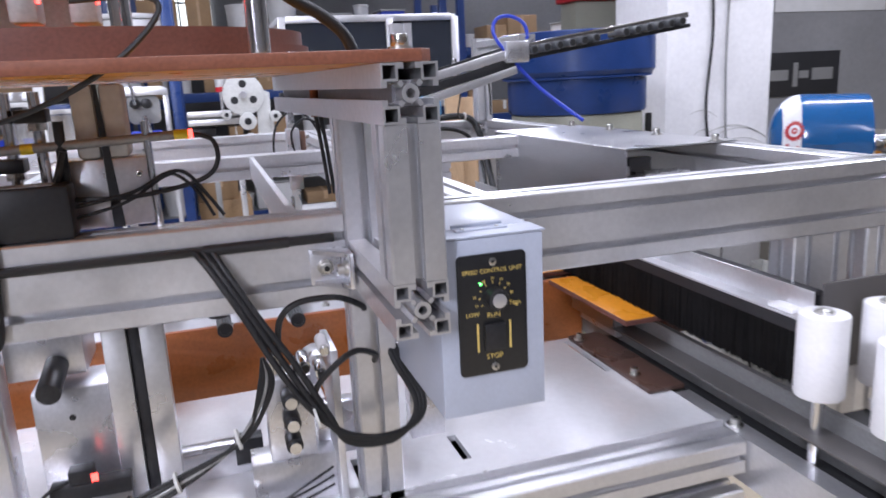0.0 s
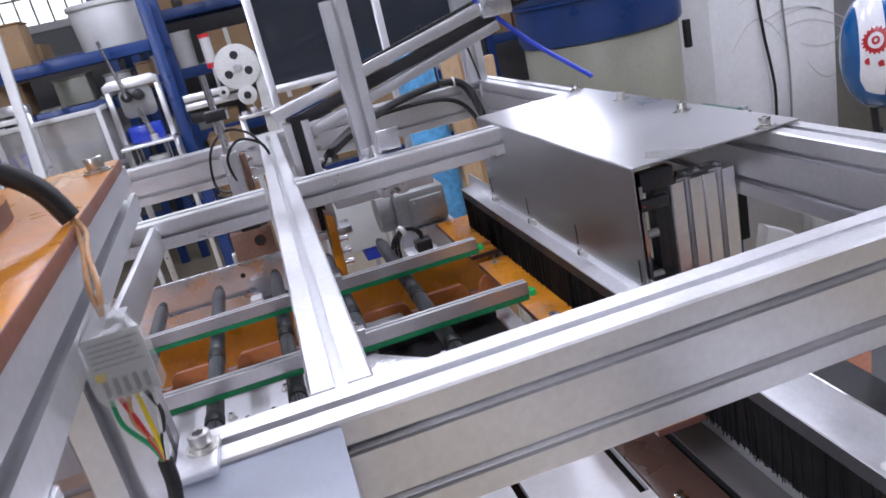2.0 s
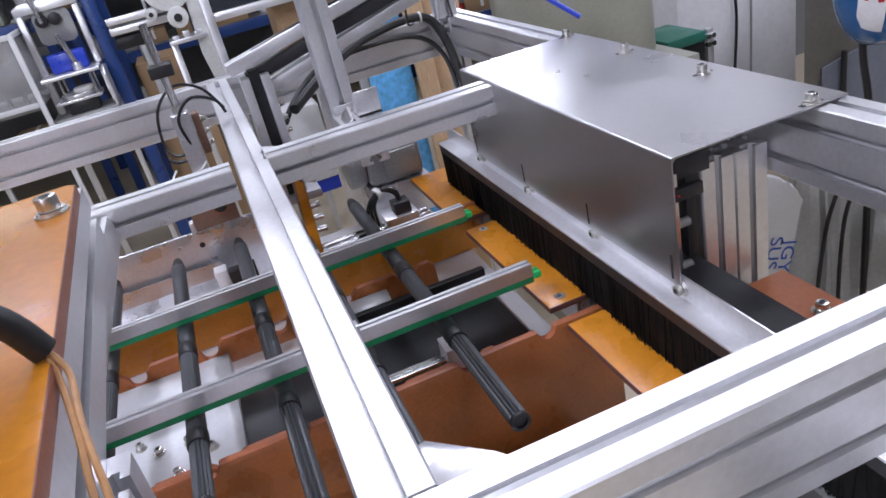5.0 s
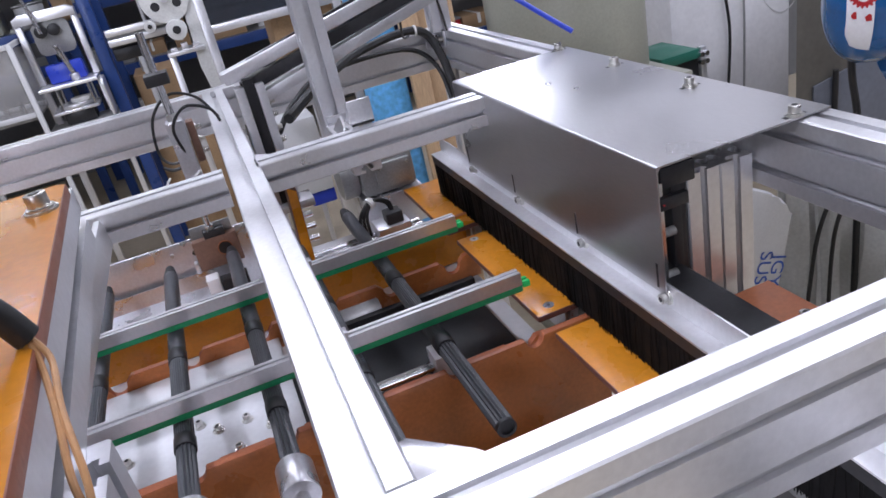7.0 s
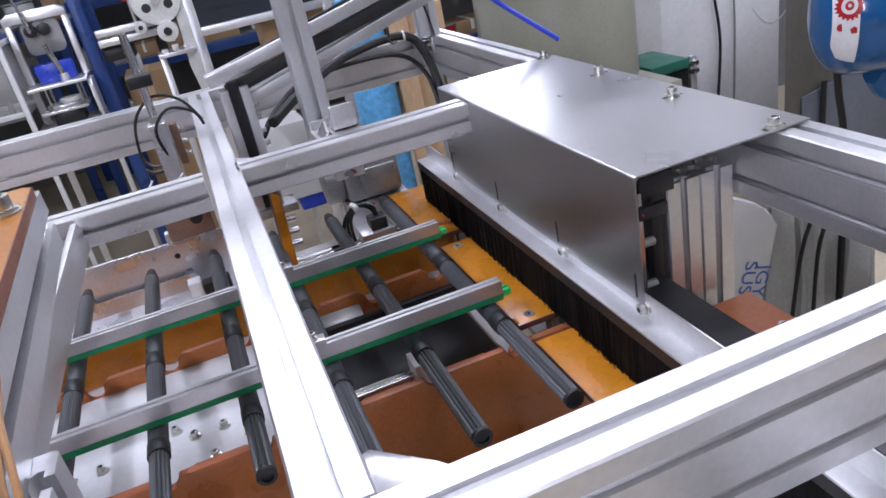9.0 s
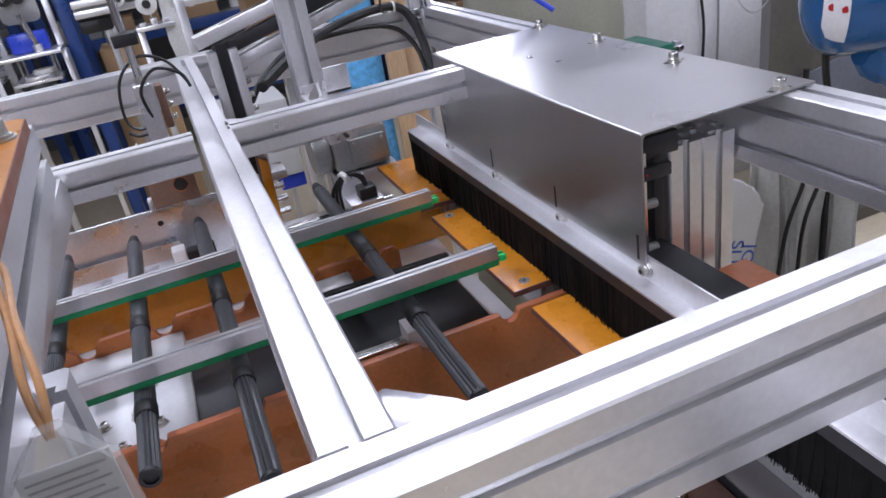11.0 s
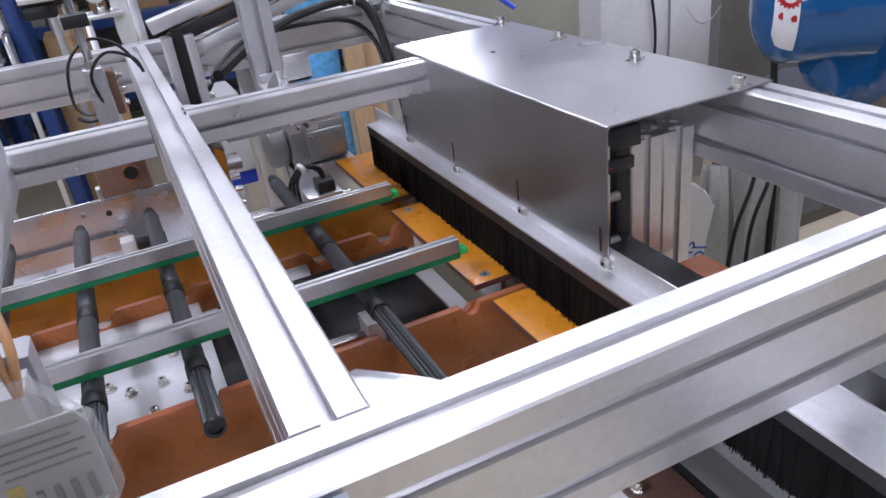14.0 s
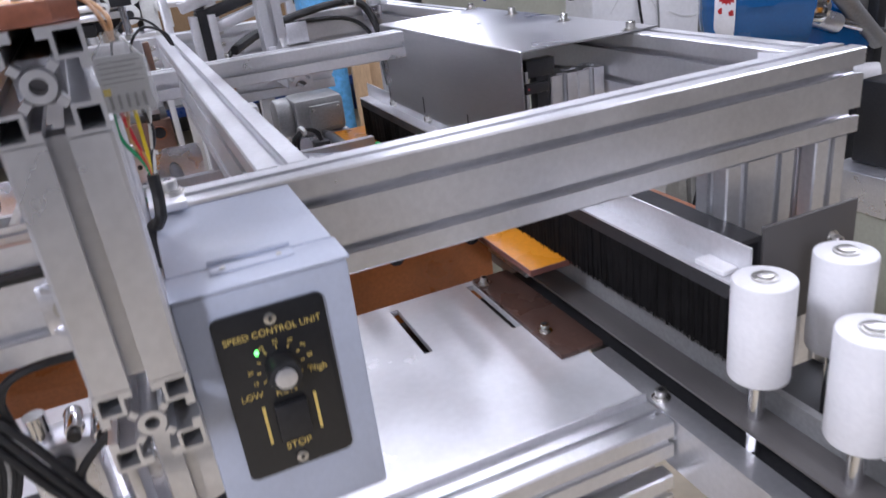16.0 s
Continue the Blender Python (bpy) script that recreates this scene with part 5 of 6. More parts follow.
fix = thing("roller_arm", (2.0, 1.75, 1.1), "silver clamp arm and shafts beside the film roll", "bracket")
part("shaft", rod((1.789, 1.700, 1.141), (1.937, 1.700, 1.086), 0.022, 24, bevel=0.002), MACH, fix)
part("shaft", rod((1.936, 1.700, 1.092), (2.196, 1.700, 1.008), 0.011, 20), CHROME, fix)
part("collar", rod((1.832, 1.700, 1.140), (1.877, 1.700, 1.124), 0.034, 28, bevel=0.003), CHROME, fix)
part("cross_arm", rod((1.934, 1.700, 1.154), (2.082, 1.700, 1.022), 0.020, 20, bevel=0.002), GREYMETAL, fix)
part("post", box(2.115, 2.145, 1.735, 1.765, 0.0, 1.14, 0.003), DARKSTEEL, fix)
part("arm_plate", prism([(1.985, 1.150), (2.06, 1.235), (2.42, 1.30), (2.42, 0.86), (2.16, 0.90), (2.075, 1.02)], "y", 1.775, 1.787, 0.002), GREYMETAL, fix, "grey machined arm plate")
hookw = thing("hanging_cable", (1.775, 1.86, 0.5), "black cable hanging below the blue film", "cable")
part("cable", cable([(1.762, 1.86, 1.03), (1.768, 1.86, 0.98), (1.785, 1.86, 0.90), (1.795, 1.86, 0.78), (1.80, 1.86, 0.5), (1.80, 1.86, 0.0)], 0.0075), RUBBER, hookw)
GREYOLIVE = material("dark_grey_enamel", (0.105, 0.098, 0.085), 0.5, 0.0, 8, 0.1, 0.04, stain=0.25)
BLUEGREY = material("blue_grey_enamel", (0.12, 0.13, 0.155), 0.45, 0.0, 8, 0.08, 0.04, stain=0.2)
# Added dark block hides the bright floor where a dark wall shows.
backdrop = thing("machine_casing", (2.9, 2.7, 0.0), "added dark olive-grey block in place of the dark wall beside the pillar", "machine")
part("body", prism([(2.352, 2.62), (3.3, 2.62), (3.3, 3.02), (2.80, 3.02)], "z", 0.0, 1.03, 0.006), GREYOLIVE, backdrop)
# Blue-grey slanted patch for the wall's paler lower part.
part("lower_door", prism([(2.42, 0.06), (2.96, 0.06), (2.96, 0.66), (2.66, 0.70), (2.42, 0.66)], "y", 2.612, 2.6195, 0.002), BLUEGREY, backdrop)
part("louvre_frame", box(2.55, 2.85, 2.613, 2.6198, 0.86, 1.08, 0.002), DARKSTEEL, backdrop)
part("conduit", rod((2.50, 2.60, 0.03), (2.50, 2.60, 0.70), 0.010, 12), DARKSTEEL, backdrop)
pack = thing("packing_machine", (1.95, 1.5, 0.0), "olive-grey packing machine cabinet with cables and fittings", "machine")
part("cabinet", box(1.86, 2.5, 1.42, 1.68, 0.0, 0.70, 0.006), OLIVE, pack)
part("door", box(1.88, 2.12, 1.415, 1.4195, 0.1, 0.66, 0.003), OLIVE, pack)
part("hinge", box(1.884, 1.90, 1.408, 1.415, 0.56, 0.60, 0.002), BLACK, pack)
part("mount", box(1.85, 2.3, 1.46, 1.62, 0.7005, 0.79, 0.004), MACH, pack)
part("unit", box(1.90, 2.1, 1.48, 1.6, 0.7905, 0.98, 0.01), DARKSTEEL, pack)
part("brass_block", box(1.93, 2.05, 1.45, 1.475, 0.95, 1.10, 0.004), ORANGE, pack)
for k in range(3):
    part("lead", cable([(1.86, 1.45, 0.80 + 0.01 * k), (1.90, 1.42, 0.85 + 0.02 * k), (1.95, 1.42, 0.88 + 0.03 * k), (2.03, 1.44, 0.93)], 0.006), (BLUETUBE, RED, RUBBER)[k], pack)

# ---- bowl feeder ----
bowl = thing("bowl_feeder", (1.69, 2.92, 0.0), "blue vibratory bowl feeder on an olive-grey round base", "bowl feeder")
out = bmesh.new()
prof = [(0.262, 1.205), (0.268, 1.215), (0.268, 1.33), (0.285, 1.34), (0.30, 1.36), (0.30, 1.50), (0.292, 1.503), (0.284, 1.50), (0.284, 1.37), (0.25, 1.35), (0.02, 1.33)]
prev = None
for r, z in prof:
    row = [out.verts.new((1.69 + r * math.cos(2 * math.pi * k / 72), 2.92 + r * math.sin(2 * math.pi * k / 72), z)) for k in range(72)]
    if prev:
        for k in range(72):
            out.faces.new((prev[k], prev[(k + 1) % 72], row[(k + 1) % 72], row[k]))
    prev = row
part("bowl", out, BLUE, bowl, "dark blue enamelled bowl")
part("rim_strip", rod((1.69, 2.92, 1.334), (1.69, 2.92, 1.340), 0.288, 72), BLUE, bowl)
part("base", rod((1.69, 2.92, 0.86), (1.69, 2.92, 1.2045), 0.255, 64, bevel=0.008), OLIVE, bowl)
part("foot_ring", rod((1.69, 2.92, 0.835), (1.69, 2.92, 0.8595), 0.24, 64), RUBBER, bowl)
part("stand", box(1.4, 1.98, 2.66, 3.18, 0.0, 0.8345, 0.006), OLIVE, bowl)
part("latch", box(1.925, 1.945, 2.78, 2.80, 1.10, 1.19, 0.002), DARKSTEEL, bowl)

# ---- pillar, partition and what hangs there ----
pil2 = part("pillar", box(2.365, 2.965, 3.3, 3.75, 0.0, 3.0995, 0.006), WHITEWALL)
tagged(pil2, "rough white plastered pillar with grey scuff marks", "pillar", kind="structure")
SCUFF = material("grey_scuff", (0.58, 0.57, 0.56), 0.85, 0.0, 30, 0.15, 0.0)
scuffs = thing("scuff_marks", (2.7, 3.299, 1.2), "grey rubbed scuff arcs on the white pillar", "mark")
for k, (sx, sz, w, up, th) in enumerate(((2.46, 0.90, 0.26, 0.16, 0.007), (2.60, 1.02, 0.36, 0.05, 0.011), (2.62, 0.985, 0.40, 0.075, 0.006), (2.66, 0.95, 0.34, 0.06, 0.005), (2.50, 1.12, 0.16, 0.03, 0.006), (2.82, 0.86, 0.20, -0.12, 0.007), (2.78, 0.93, 0.22, -0.05, 0.010))):
    pts = [(sx + w * q / 10, sz + up * math.sin(math.pi * (0.1 + 0.08 * q)) - 0.12 * w * (q / 10) ** 2) for q in range(11)]
    part("scuff", prism([(u, v + th * (0.3 + 0.7 * math.sin(math.pi * i / 10))) for i, (u, v) in enumerate(pts)] + [(u, v) for u, v in reversed(pts)], "y", 3.2985, 3.2998), SCUFF, scuffs)
cables = thing("pillar_cables", (2.6, 3.29, 1.2), "two thin cables hanging down the white pillar", "cable")
part("cable", cable([(2.60, 3.29, 1.75), (2.61, 3.288, 1.5), (2.585, 3.288, 1.2), (2.60, 3.285, 1.0), (2.635, 3.28, 0.75), (2.62, 3.28, 0.5)], 0.0062), RUBBER, cables)
part("cable", cable([(2.70, 3.29, 1.75), (2.69, 3.288, 1.4), (2.70, 3.288, 1.1), (2.715, 3.285, 0.8), (2.70, 3.28, 0.4)], 0.0048), GREYMETAL, cables)
part("plug", box(2.57, 2.63, 3.25, 3.2995, 1.72, 1.79, 0.008), BLACK, cables)
sock = thing("wall_socket", (2.72, 3.28, 1.75), "white wall socket box on the pillar", "socket")
part("box", box(2.66, 2.80, 3.255, 3.2995, 1.70, 1.83, 0.005), WHITEPLASTIC, sock)
part("face", box(2.67, 2.79, 3.249, 3.2545, 1.71, 1.82, 0.002), WHITEPLASTIC, sock)
slab("wall_partition", (2.9655, 6.5, 4.4, 4.5, 0.0, 3.0995), WALL, "grey painted partition wall", "wall")
sign = thing("wall_sign", (4.3, 4.39, 1.3), "black sign board with pale unreadable lettering bars", "sign")
part("board", box(3.88, 4.52, 4.385, 4.3995, 1.13, 1.42, 0.004), BLACK, sign)
for k, (a, b, h) in enumerate(((3.92, 4.08, 0.07), (4.12, 4.16, 0.16), (4.17, 4.25, 0.05), (4.28, 4.46, 0.08))):
    part("bar", box(a, b, 4.381, 4.3845, 1.27 - h / 2, 1.27 + h / 2), GREYMETAL, sign)
notice = thing("paper_notice", (4.5, 4.39, 1.7), "white paper notice on the grey wall", "notice")
part("sheet", box(3.95, 4.9, 4.392, 4.3995, 1.68, 2.0, 0.001), WHITEPLASTIC, notice)
for k in range(4):
    part("print_bar", box(4.02, 4.7 - 0.1 * (k % 2), 4.389, 4.3915, 1.94 - 0.05 * k, 1.952 - 0.05 * k), GREYMETAL, notice)
ext = thing("extension_lead", (3.6, 4.3, 1.3), "white extension lead looped on the wall", "cable")
part("lead", cable([(3.62, 4.38, 1.10), (3.60, 4.36, 1.3), (3.62, 4.36, 1.44), (3.72, 4.36, 1.48), (3.80, 4.36, 1.42), (3.82, 4.36, 1.25)], 0.018), WHITEPLASTIC, ext)
part("plug", box(3.77, 3.87, 4.33, 4.39, 1.13, 1.24, 0.012), WHITEPLASTIC, ext)

# ---- boards and boxes leaning behind the frame ----
ply = thing("plywood_board", (1.14, 2.72, 0.0), "leaning pale plywood boards", "board")
for k in range(3):
    part("board", box(1.075 + 0.06 * k, 1.13 + 0.06 * k, 2.70 + 0.02 * k, 2.72 + 0.02 * k, 0.0, 1.34 - 0.05 * k, 0.001), WOOD, ply)
bl = thing("blue_sack", (1.02, 2.74, 0.0), "upright blue and white printed plastic sack", "sack")
part("sack", box(0.955, 1.07, 2.72, 2.82, 0.0, 1.30, 0.02), PALEBLUE, bl)

# ---- acrylic cabinet ----
cab = thing("acrylic_cabinet", (0.94, 3.3, 0.0), "aluminium-framed cabinet with dark clear panels", "cabinet")
cx0, cx1, cz0, cz1 = 0.60, 1.29, 1.26, 1.60
for px in (cx0, 1.02, cx1):
    part("upright", box(px - 0.014, px + 0.014, 3.19, 3.218, 0.0, cz1, 0.002), ALU, cab)
for pz in (cz0, cz1):
    part("rail", box(cx0 + 0.0145, cx1 - 0.0145, 3.191, 3.217, pz - 0.013, pz + 0.013, 0.002), ALU, cab)
for px in (cx0, cx1):
    part("depth_rail", box(px - 0.012, px + 0.012, 3.2185, 3.75, cz1 - 0.012, cz1 + 0.012, 0.002), ALU, cab)
for a, b in ((cx0 + 0.015, 1.005), (1.035, cx1 - 0.015)):
    part("pane", box(a, b, 3.201, 3.206, cz0 + 0.014, cz1 - 0.014), SMOKE, cab, "dark clear pane")
part("deck", box(cx0, cx1, 3.22, 3.75, 1.0, 1.02), GREYMETAL, cab)
stuffb = thing("cardboard_box", (0.95, 3.1, 1.1), "open cardboard box inside the clear cabinet", "box", "boxes")
part("box", box(0.80, 1.02, 3.25, 3.45, 1.0205, 1.36, 0.004), CARD, stuffb)
part("flap", box(0.82, 0.98, 3.238, 3.2495, 1.22, 1.40, 0.002), CARD, stuffb)

# ---- reel machine ----
RY = 4.40
reel = thing("reel_machine", (0.55, RY, 0.0), "reel stand with a pale perforated reel and small rollers", "machine")
part("reel", rod((0.497, RY - 0.02, 1.325), (0.497, RY, 1.325), 0.108, 48, bevel=0.003), FABRIC, reel)
for k in range(3):
    a = radians(90 + 120 * k)
    c, e = 0.497 + 0.056 * math.cos(a), 1.325 + 0.056 * math.sin(a)
    part("reel_slot", rod((c, RY - 0.0215, e), (c, RY - 0.0198, e), 0.020, 20), DARKSTEEL, reel)
part("hub", rod((0.497, RY - 0.04, 1.325), (0.497, RY - 0.02, 1.325), 0.018, 24), MACH, reel)
for x, z, r in ((0.506, 1.185, 0.046), (0.652, 1.205, 0.030), (0.40, 1.225, 0.026)):
    part("roller", rod((x, RY - 0.05, z), (x, RY, z), r, 28, bevel=0.003), FABRIC, reel)
    part("roller_hub", rod((x, RY - 0.056, z), (x, RY - 0.0502, z), r * 0.4, 16), DARKSTEEL, reel)
part("arm", prism([(0.565, 1.36), (0.635, 1.33), (0.630, 0.98), (0.608, 0.86), (0.572, 0.84), (0.552, 1.0)], "y", RY + 0.005, RY + 0.022, 0.002), FABRIC, reel, "pale curved arm plate")
for k, z in enumerate((1.232, 1.188)):
    part("slide_bar", box(0.20, 0.50, RY + 0.03, RY + 0.06, z - 0.016, z + 0.016, 0.004), ALU, reel)
part("slide_web", box(0.20, 0.50, RY + 0.062, RY + 0.07, 1.18, 1.24, 0.001), GREYMETAL, reel)
part("shelf", box(0.43, 0.60, RY - 0.03, RY + 0.10, 1.072, 1.092, 0.003), ALU, reel)
for k in range(3):
    part("shelf_block", box(0.45 + 0.05 * k, 0.48 + 0.05 * k, RY - 0.02, RY + 0.02, 1.0925, 1.108 + 0.012 * (k % 2), 0.002), MACH, reel)
for lx in (0.445, 0.585):
    part("leg", box(lx - 0.015, lx + 0.015, RY + 0.03, RY + 0.06, 0.0, 1.0715, 0.002), ALU, reel)
part("motor", box(0.20, 0.34, RY + 0.08, RY + 0.2, 1.10, 1.16, 0.01), DARKSTEEL, reel)
part("motor_bar", box(0.20, 0.50, RY + 0.08, RY + 0.11, 1.161, 1.178, 0.002), DARKSTEEL, reel)
part("motor_post", box(0.30, 0.33, RY + 0.09, RY + 0.12, 0.0, 1.0995, 0.002), GREYMETAL, reel)
ext2 = thing("canister", (0.385, 4.45, 1.35), "slim white and red upright canister", "canister")
part("body", rod((0.385, 4.45, 1.37), (0.385, 4.45, 1.49), 0.026, 20), WHITEPLASTIC, ext2)
part("cap", rod((0.385, 4.45, 1.49), (0.385, 4.45, 1.508), 0.0265, 20), RED, ext2)
part("base", rod((0.385, 4.45, 1.345), (0.385, 4.45, 1.37), 0.0265, 20), RED, ext2)
part("stem", rod((0.385, 4.45, 1.2405), (0.385, 4.45, 1.345), 0.008, 12), ALU, ext2)

# ---- small presses at the back left ----
PY2 = 4.40


def small_press(x):
    """x: the middle of its bed."""
    y = PY2
    t = thing("bench_press", (x, y, 0.0), "small aluminium bench press with a steel ram and a blue tray", "machine", "bench presses")
    part("bed", prism([(x - 0.125, y - 0.06), (x + 0.125, y - 0.06), (x + 0.125, y + 0.13), (x - 0.125, y + 0.13)], "z", 1.066, 1.082, 0.003), MACH, t)
    for sx in (-0.118, 0.118):
        part("upright", box(x + sx - 0.014, x + sx + 0.014, y + 0.075, y + 0.105, 1.0825, 1.345, 0.003), ALU, t)
        part("frame_leg", box(x + sx - 0.012, x + sx + 0.012, y + 0.08, y + 0.104, 0.0, 1.0655, 0.002), ALU, t)
    part("head", prism([(x - 0.132, 1.3455), (x + 0.132, 1.3455), (x + 0.132, 1.375), (x + 0.10, 1.392), (x - 0.10, 1.392), (x - 0.132, 1.375)], "y", y + 0.06, y + 0.12, 0.003), ALU, t)
    part("head_plate", prism(rounded(x - 0.075, x + 0.085, 1.20, 1.3450, 0.03), "y", y + 0.085, y + 0.097, 0.002), GREYMETAL, t)
    for k, sx in enumerate((-0.035, 0.02)):
        part("drum", rod((x + sx, y + 0.05, 1.305), (x + sx, y + 0.0845, 1.305), 0.026, 24, bevel=0.003), DARKSTEEL, t)
    part("ram", rod((x + 0.035, y, 1.1125), (x + 0.008, y, 1.245), 0.012, 20), CHROME, t)
    part("ram_foot", rod((x + 0.035, y, 1.0825), (x + 0.035, y, 1.1125), 0.02, 24, bevel=0.002), MACH, t)
    part("upper_rod", rod((x - 0.03, y + 0.03, 1.3), (x - 0.07, y + 0.03, 1.58), 0.008, 16), CHROME, t)
    tray = part("tray", box(x - 0.075, x + 0.085, y + 0.01, y + 0.07, 1.0825, 1.165, 0.012), BLUETUBE, t, "blue plastic tray")
    part("lower_plate", box(x - 0.11, x + 0.09, y - 0.05, y + 0.12, 0.955, 0.968, 0.003), MACH, t)
    part("jig_ring", rod((x - 0.01, y + 0.02, 0.9685), (x - 0.01, y + 0.02, 0.988), 0.075, 32, bevel=0.004), ALU, t)
    part("jig_cup", rod((x + 0.02, y + 0.01, 0.9885), (x + 0.02, y + 0.01, 1.008), 0.045, 28, bevel=0.004), FABRIC, t)
    for sx, sy in ((-0.06, -0.03), (0.075, -0.03), (-0.06, 0.10), (0.075, 0.10)):
        part("rod", rod((x + sx, y + sy, 0.9685), (x + sx, y + sy, 1.0655), 0.006, 12), CHROME, t)
    part("side_frame", prism([(y - 0.05, 0.90), (y + 0.10, 0.90), (y + 0.10, 1.065), (y - 0.02, 1.065), (y - 0.05, 1.04)], "x", x + 0.128, x + 0.140, 0.002), ALU, t)
    part("jig_foot", box(x - 0.07, x + 0.06, y - 0.03, y + 0.08, 0.90, 0.9545, 0.004), DARKSTEEL, t)
    part("base_plate", box(x - 0.15, x + 0.14, y - 0.07, y + 0.14, 0.882, 0.8995, 0.002), GREYMETAL, t)
    return t


for px in (-0.015, -0.62, -0.98):
    small_press(px)
guard = thing("clear_guard", (-0.40, 4.38, 0.0), "clear plastic guard box with a pale frame", "guard")
gx0, gx1, gz0, gz1 = -0.62, -0.165, 0.985, 1.300
for sx in (gx0, gx1):
    for sy in (4.30, 4.62):
        part("post", box(sx - 0.011, sx + 0.011, sy - 0.011, sy + 0.011, 0.0, gz1, 0.003), WHITEPLASTIC, guard)
for sy in (4.30, 4.62):
    for z in (gz0, gz1 - 0.022):
        part("rail", box(gx0 + 0.0112, gx1 - 0.0112, sy - 0.010, sy + 0.010, z, z + 0.022, 0.003), WHITEPLASTIC, guard)
    part("pane", box(gx0 + 0.012, gx1 - 0.012, sy - 0.002, sy + 0.002, gz0 + 0.0225, gz1 - 0.0225), GUARD, guard, "clear plastic pane")
for sx in (gx0, gx1):
    part("side_rail", box(sx - 0.009, sx + 0.009, 4.3112, 4.6088, gz1 - 0.022, gz1, 0.003), WHITEPLASTIC, guard)
    part("side_pane", box(sx - 0.002, sx + 0.002, 4.312, 4.608, gz0, gz1 - 0.0225), GUARD, guard, "clear plastic pane")
part("floor_plate", box(gx0 + 0.012, gx1 - 0.012, 4.312, 4.608, gz0 - 0.014, gz0 - 0.0005, 0.001), GREYMETAL, guard)
for k in range(5):
    part("nozzle", rod((-0.52 + 0.07 * k, 4.42, gz0), (-0.52 + 0.07 * k, 4.42, gz0 + 0.07 + 0.03 * (k % 2)), 0.012, 14), CHROME, guard)

# ---- blue rack behind the presses ----
near_rack = thing("steel_rack", (-0.5, 4.75, 0.0), "blue steel rack with a tub and cartons behind the presses", "rack")
for px in (-1.35, 0.155):
    for py in (4.55, 5.05):
        part("upright", box(px - 0.028, px + 0.028, py - 0.03, py + 0.03, 0.0, 2.05, 0.004), BLUE, near_rack)
for z in (1.32, 1.545):
    for py in (4.55, 5.05):
        part("beam", box(-1.3215, 0.1265, py - 0.02, py + 0.02, z - 0.055, z, 0.004), BLUE, near_rack)
    part("shelf", box(-1.3215, 0.1265, 4.5705, 5.0295, z - 0.03, z - 0.002), GREYMETAL, near_rack)
tub = thing("white_tub", (-0.05, 4.78, 1.545), "wide white plastic tub wrapped in film on the blue rack", "tub")
part("tub", rod((-0.05, 4.78, 1.5455), (-0.05, 4.78, 1.745), 0.165, 40, r2=0.18, bevel=0.012), WHITEPLASTIC, tub)
part("lid", rod((-0.05, 4.78, 1.7455), (-0.05, 4.78, 1.772), 0.186, 40, bevel=0.006), WHITEPLASTIC, tub)
for k, (cx, cz, w, hh, mt) in enumerate(((-0.08, 1.32, 0.13, 0.10, GREYMETAL), (-0.30, 1.32, 0.16, 0.13, OLIVE), (0.05, 1.32, 0.07, 0.12, CARD), (-0.62, 1.32, 0.2, 0.15, CARD), (-0.55, 1.545, 0.24, 0.2, CARD), (-0.9, 1.545, 0.22, 0.25, OLIVE))):
    c = thing("parts_tub", (cx, 4.7, cz), "small worn tub of parts on the blue rack", "tub", "parts tubs")
    part("body", box(cx - w / 2, cx + w / 2, 4.62, 4.80, cz + 0.0005, cz + hh, 0.008), mt, c)
    part("rim", box(cx - w / 2 - 0.004, cx + w / 2 + 0.004, 4.616, 4.804, cz + hh + 0.0004, cz + hh + 0.009, 0.003), mt, c)
low_box = thing("carton", (0.32, 4.9, 0.0), "brown cardboard cartons stacked on the floor by the blue rack", "box")
part("carton", box(0.225, 0.43, 4.75, 5.05, 0.72, 0.985, 0.004), CARD, low_box)
part("tape", box(0.31, 0.345, 4.7485, 5.0512, 0.80, 0.9862), WOOD, low_box)
part("lower_carton", box(0.20, 0.50, 4.72, 5.08, 0.0, 0.7195, 0.006), CARD, low_box)
bottle = thing("white_bottle", (0.30, 4.85, 0.985), "small white plastic bottle on a carton", "bottle")
part("body", rod((0.30, 4.85, 0.9866), (0.30, 4.85, 1.075), 0.030, 20, bevel=0.006), WHITEPLASTIC, bottle)
part("cap", rod((0.30, 4.85, 1.0752), (0.30, 4.85, 1.10), 0.016, 16), WHITEPLASTIC, bottle)

# ---- blue racks with goods ----
rnd = random.Random(11)


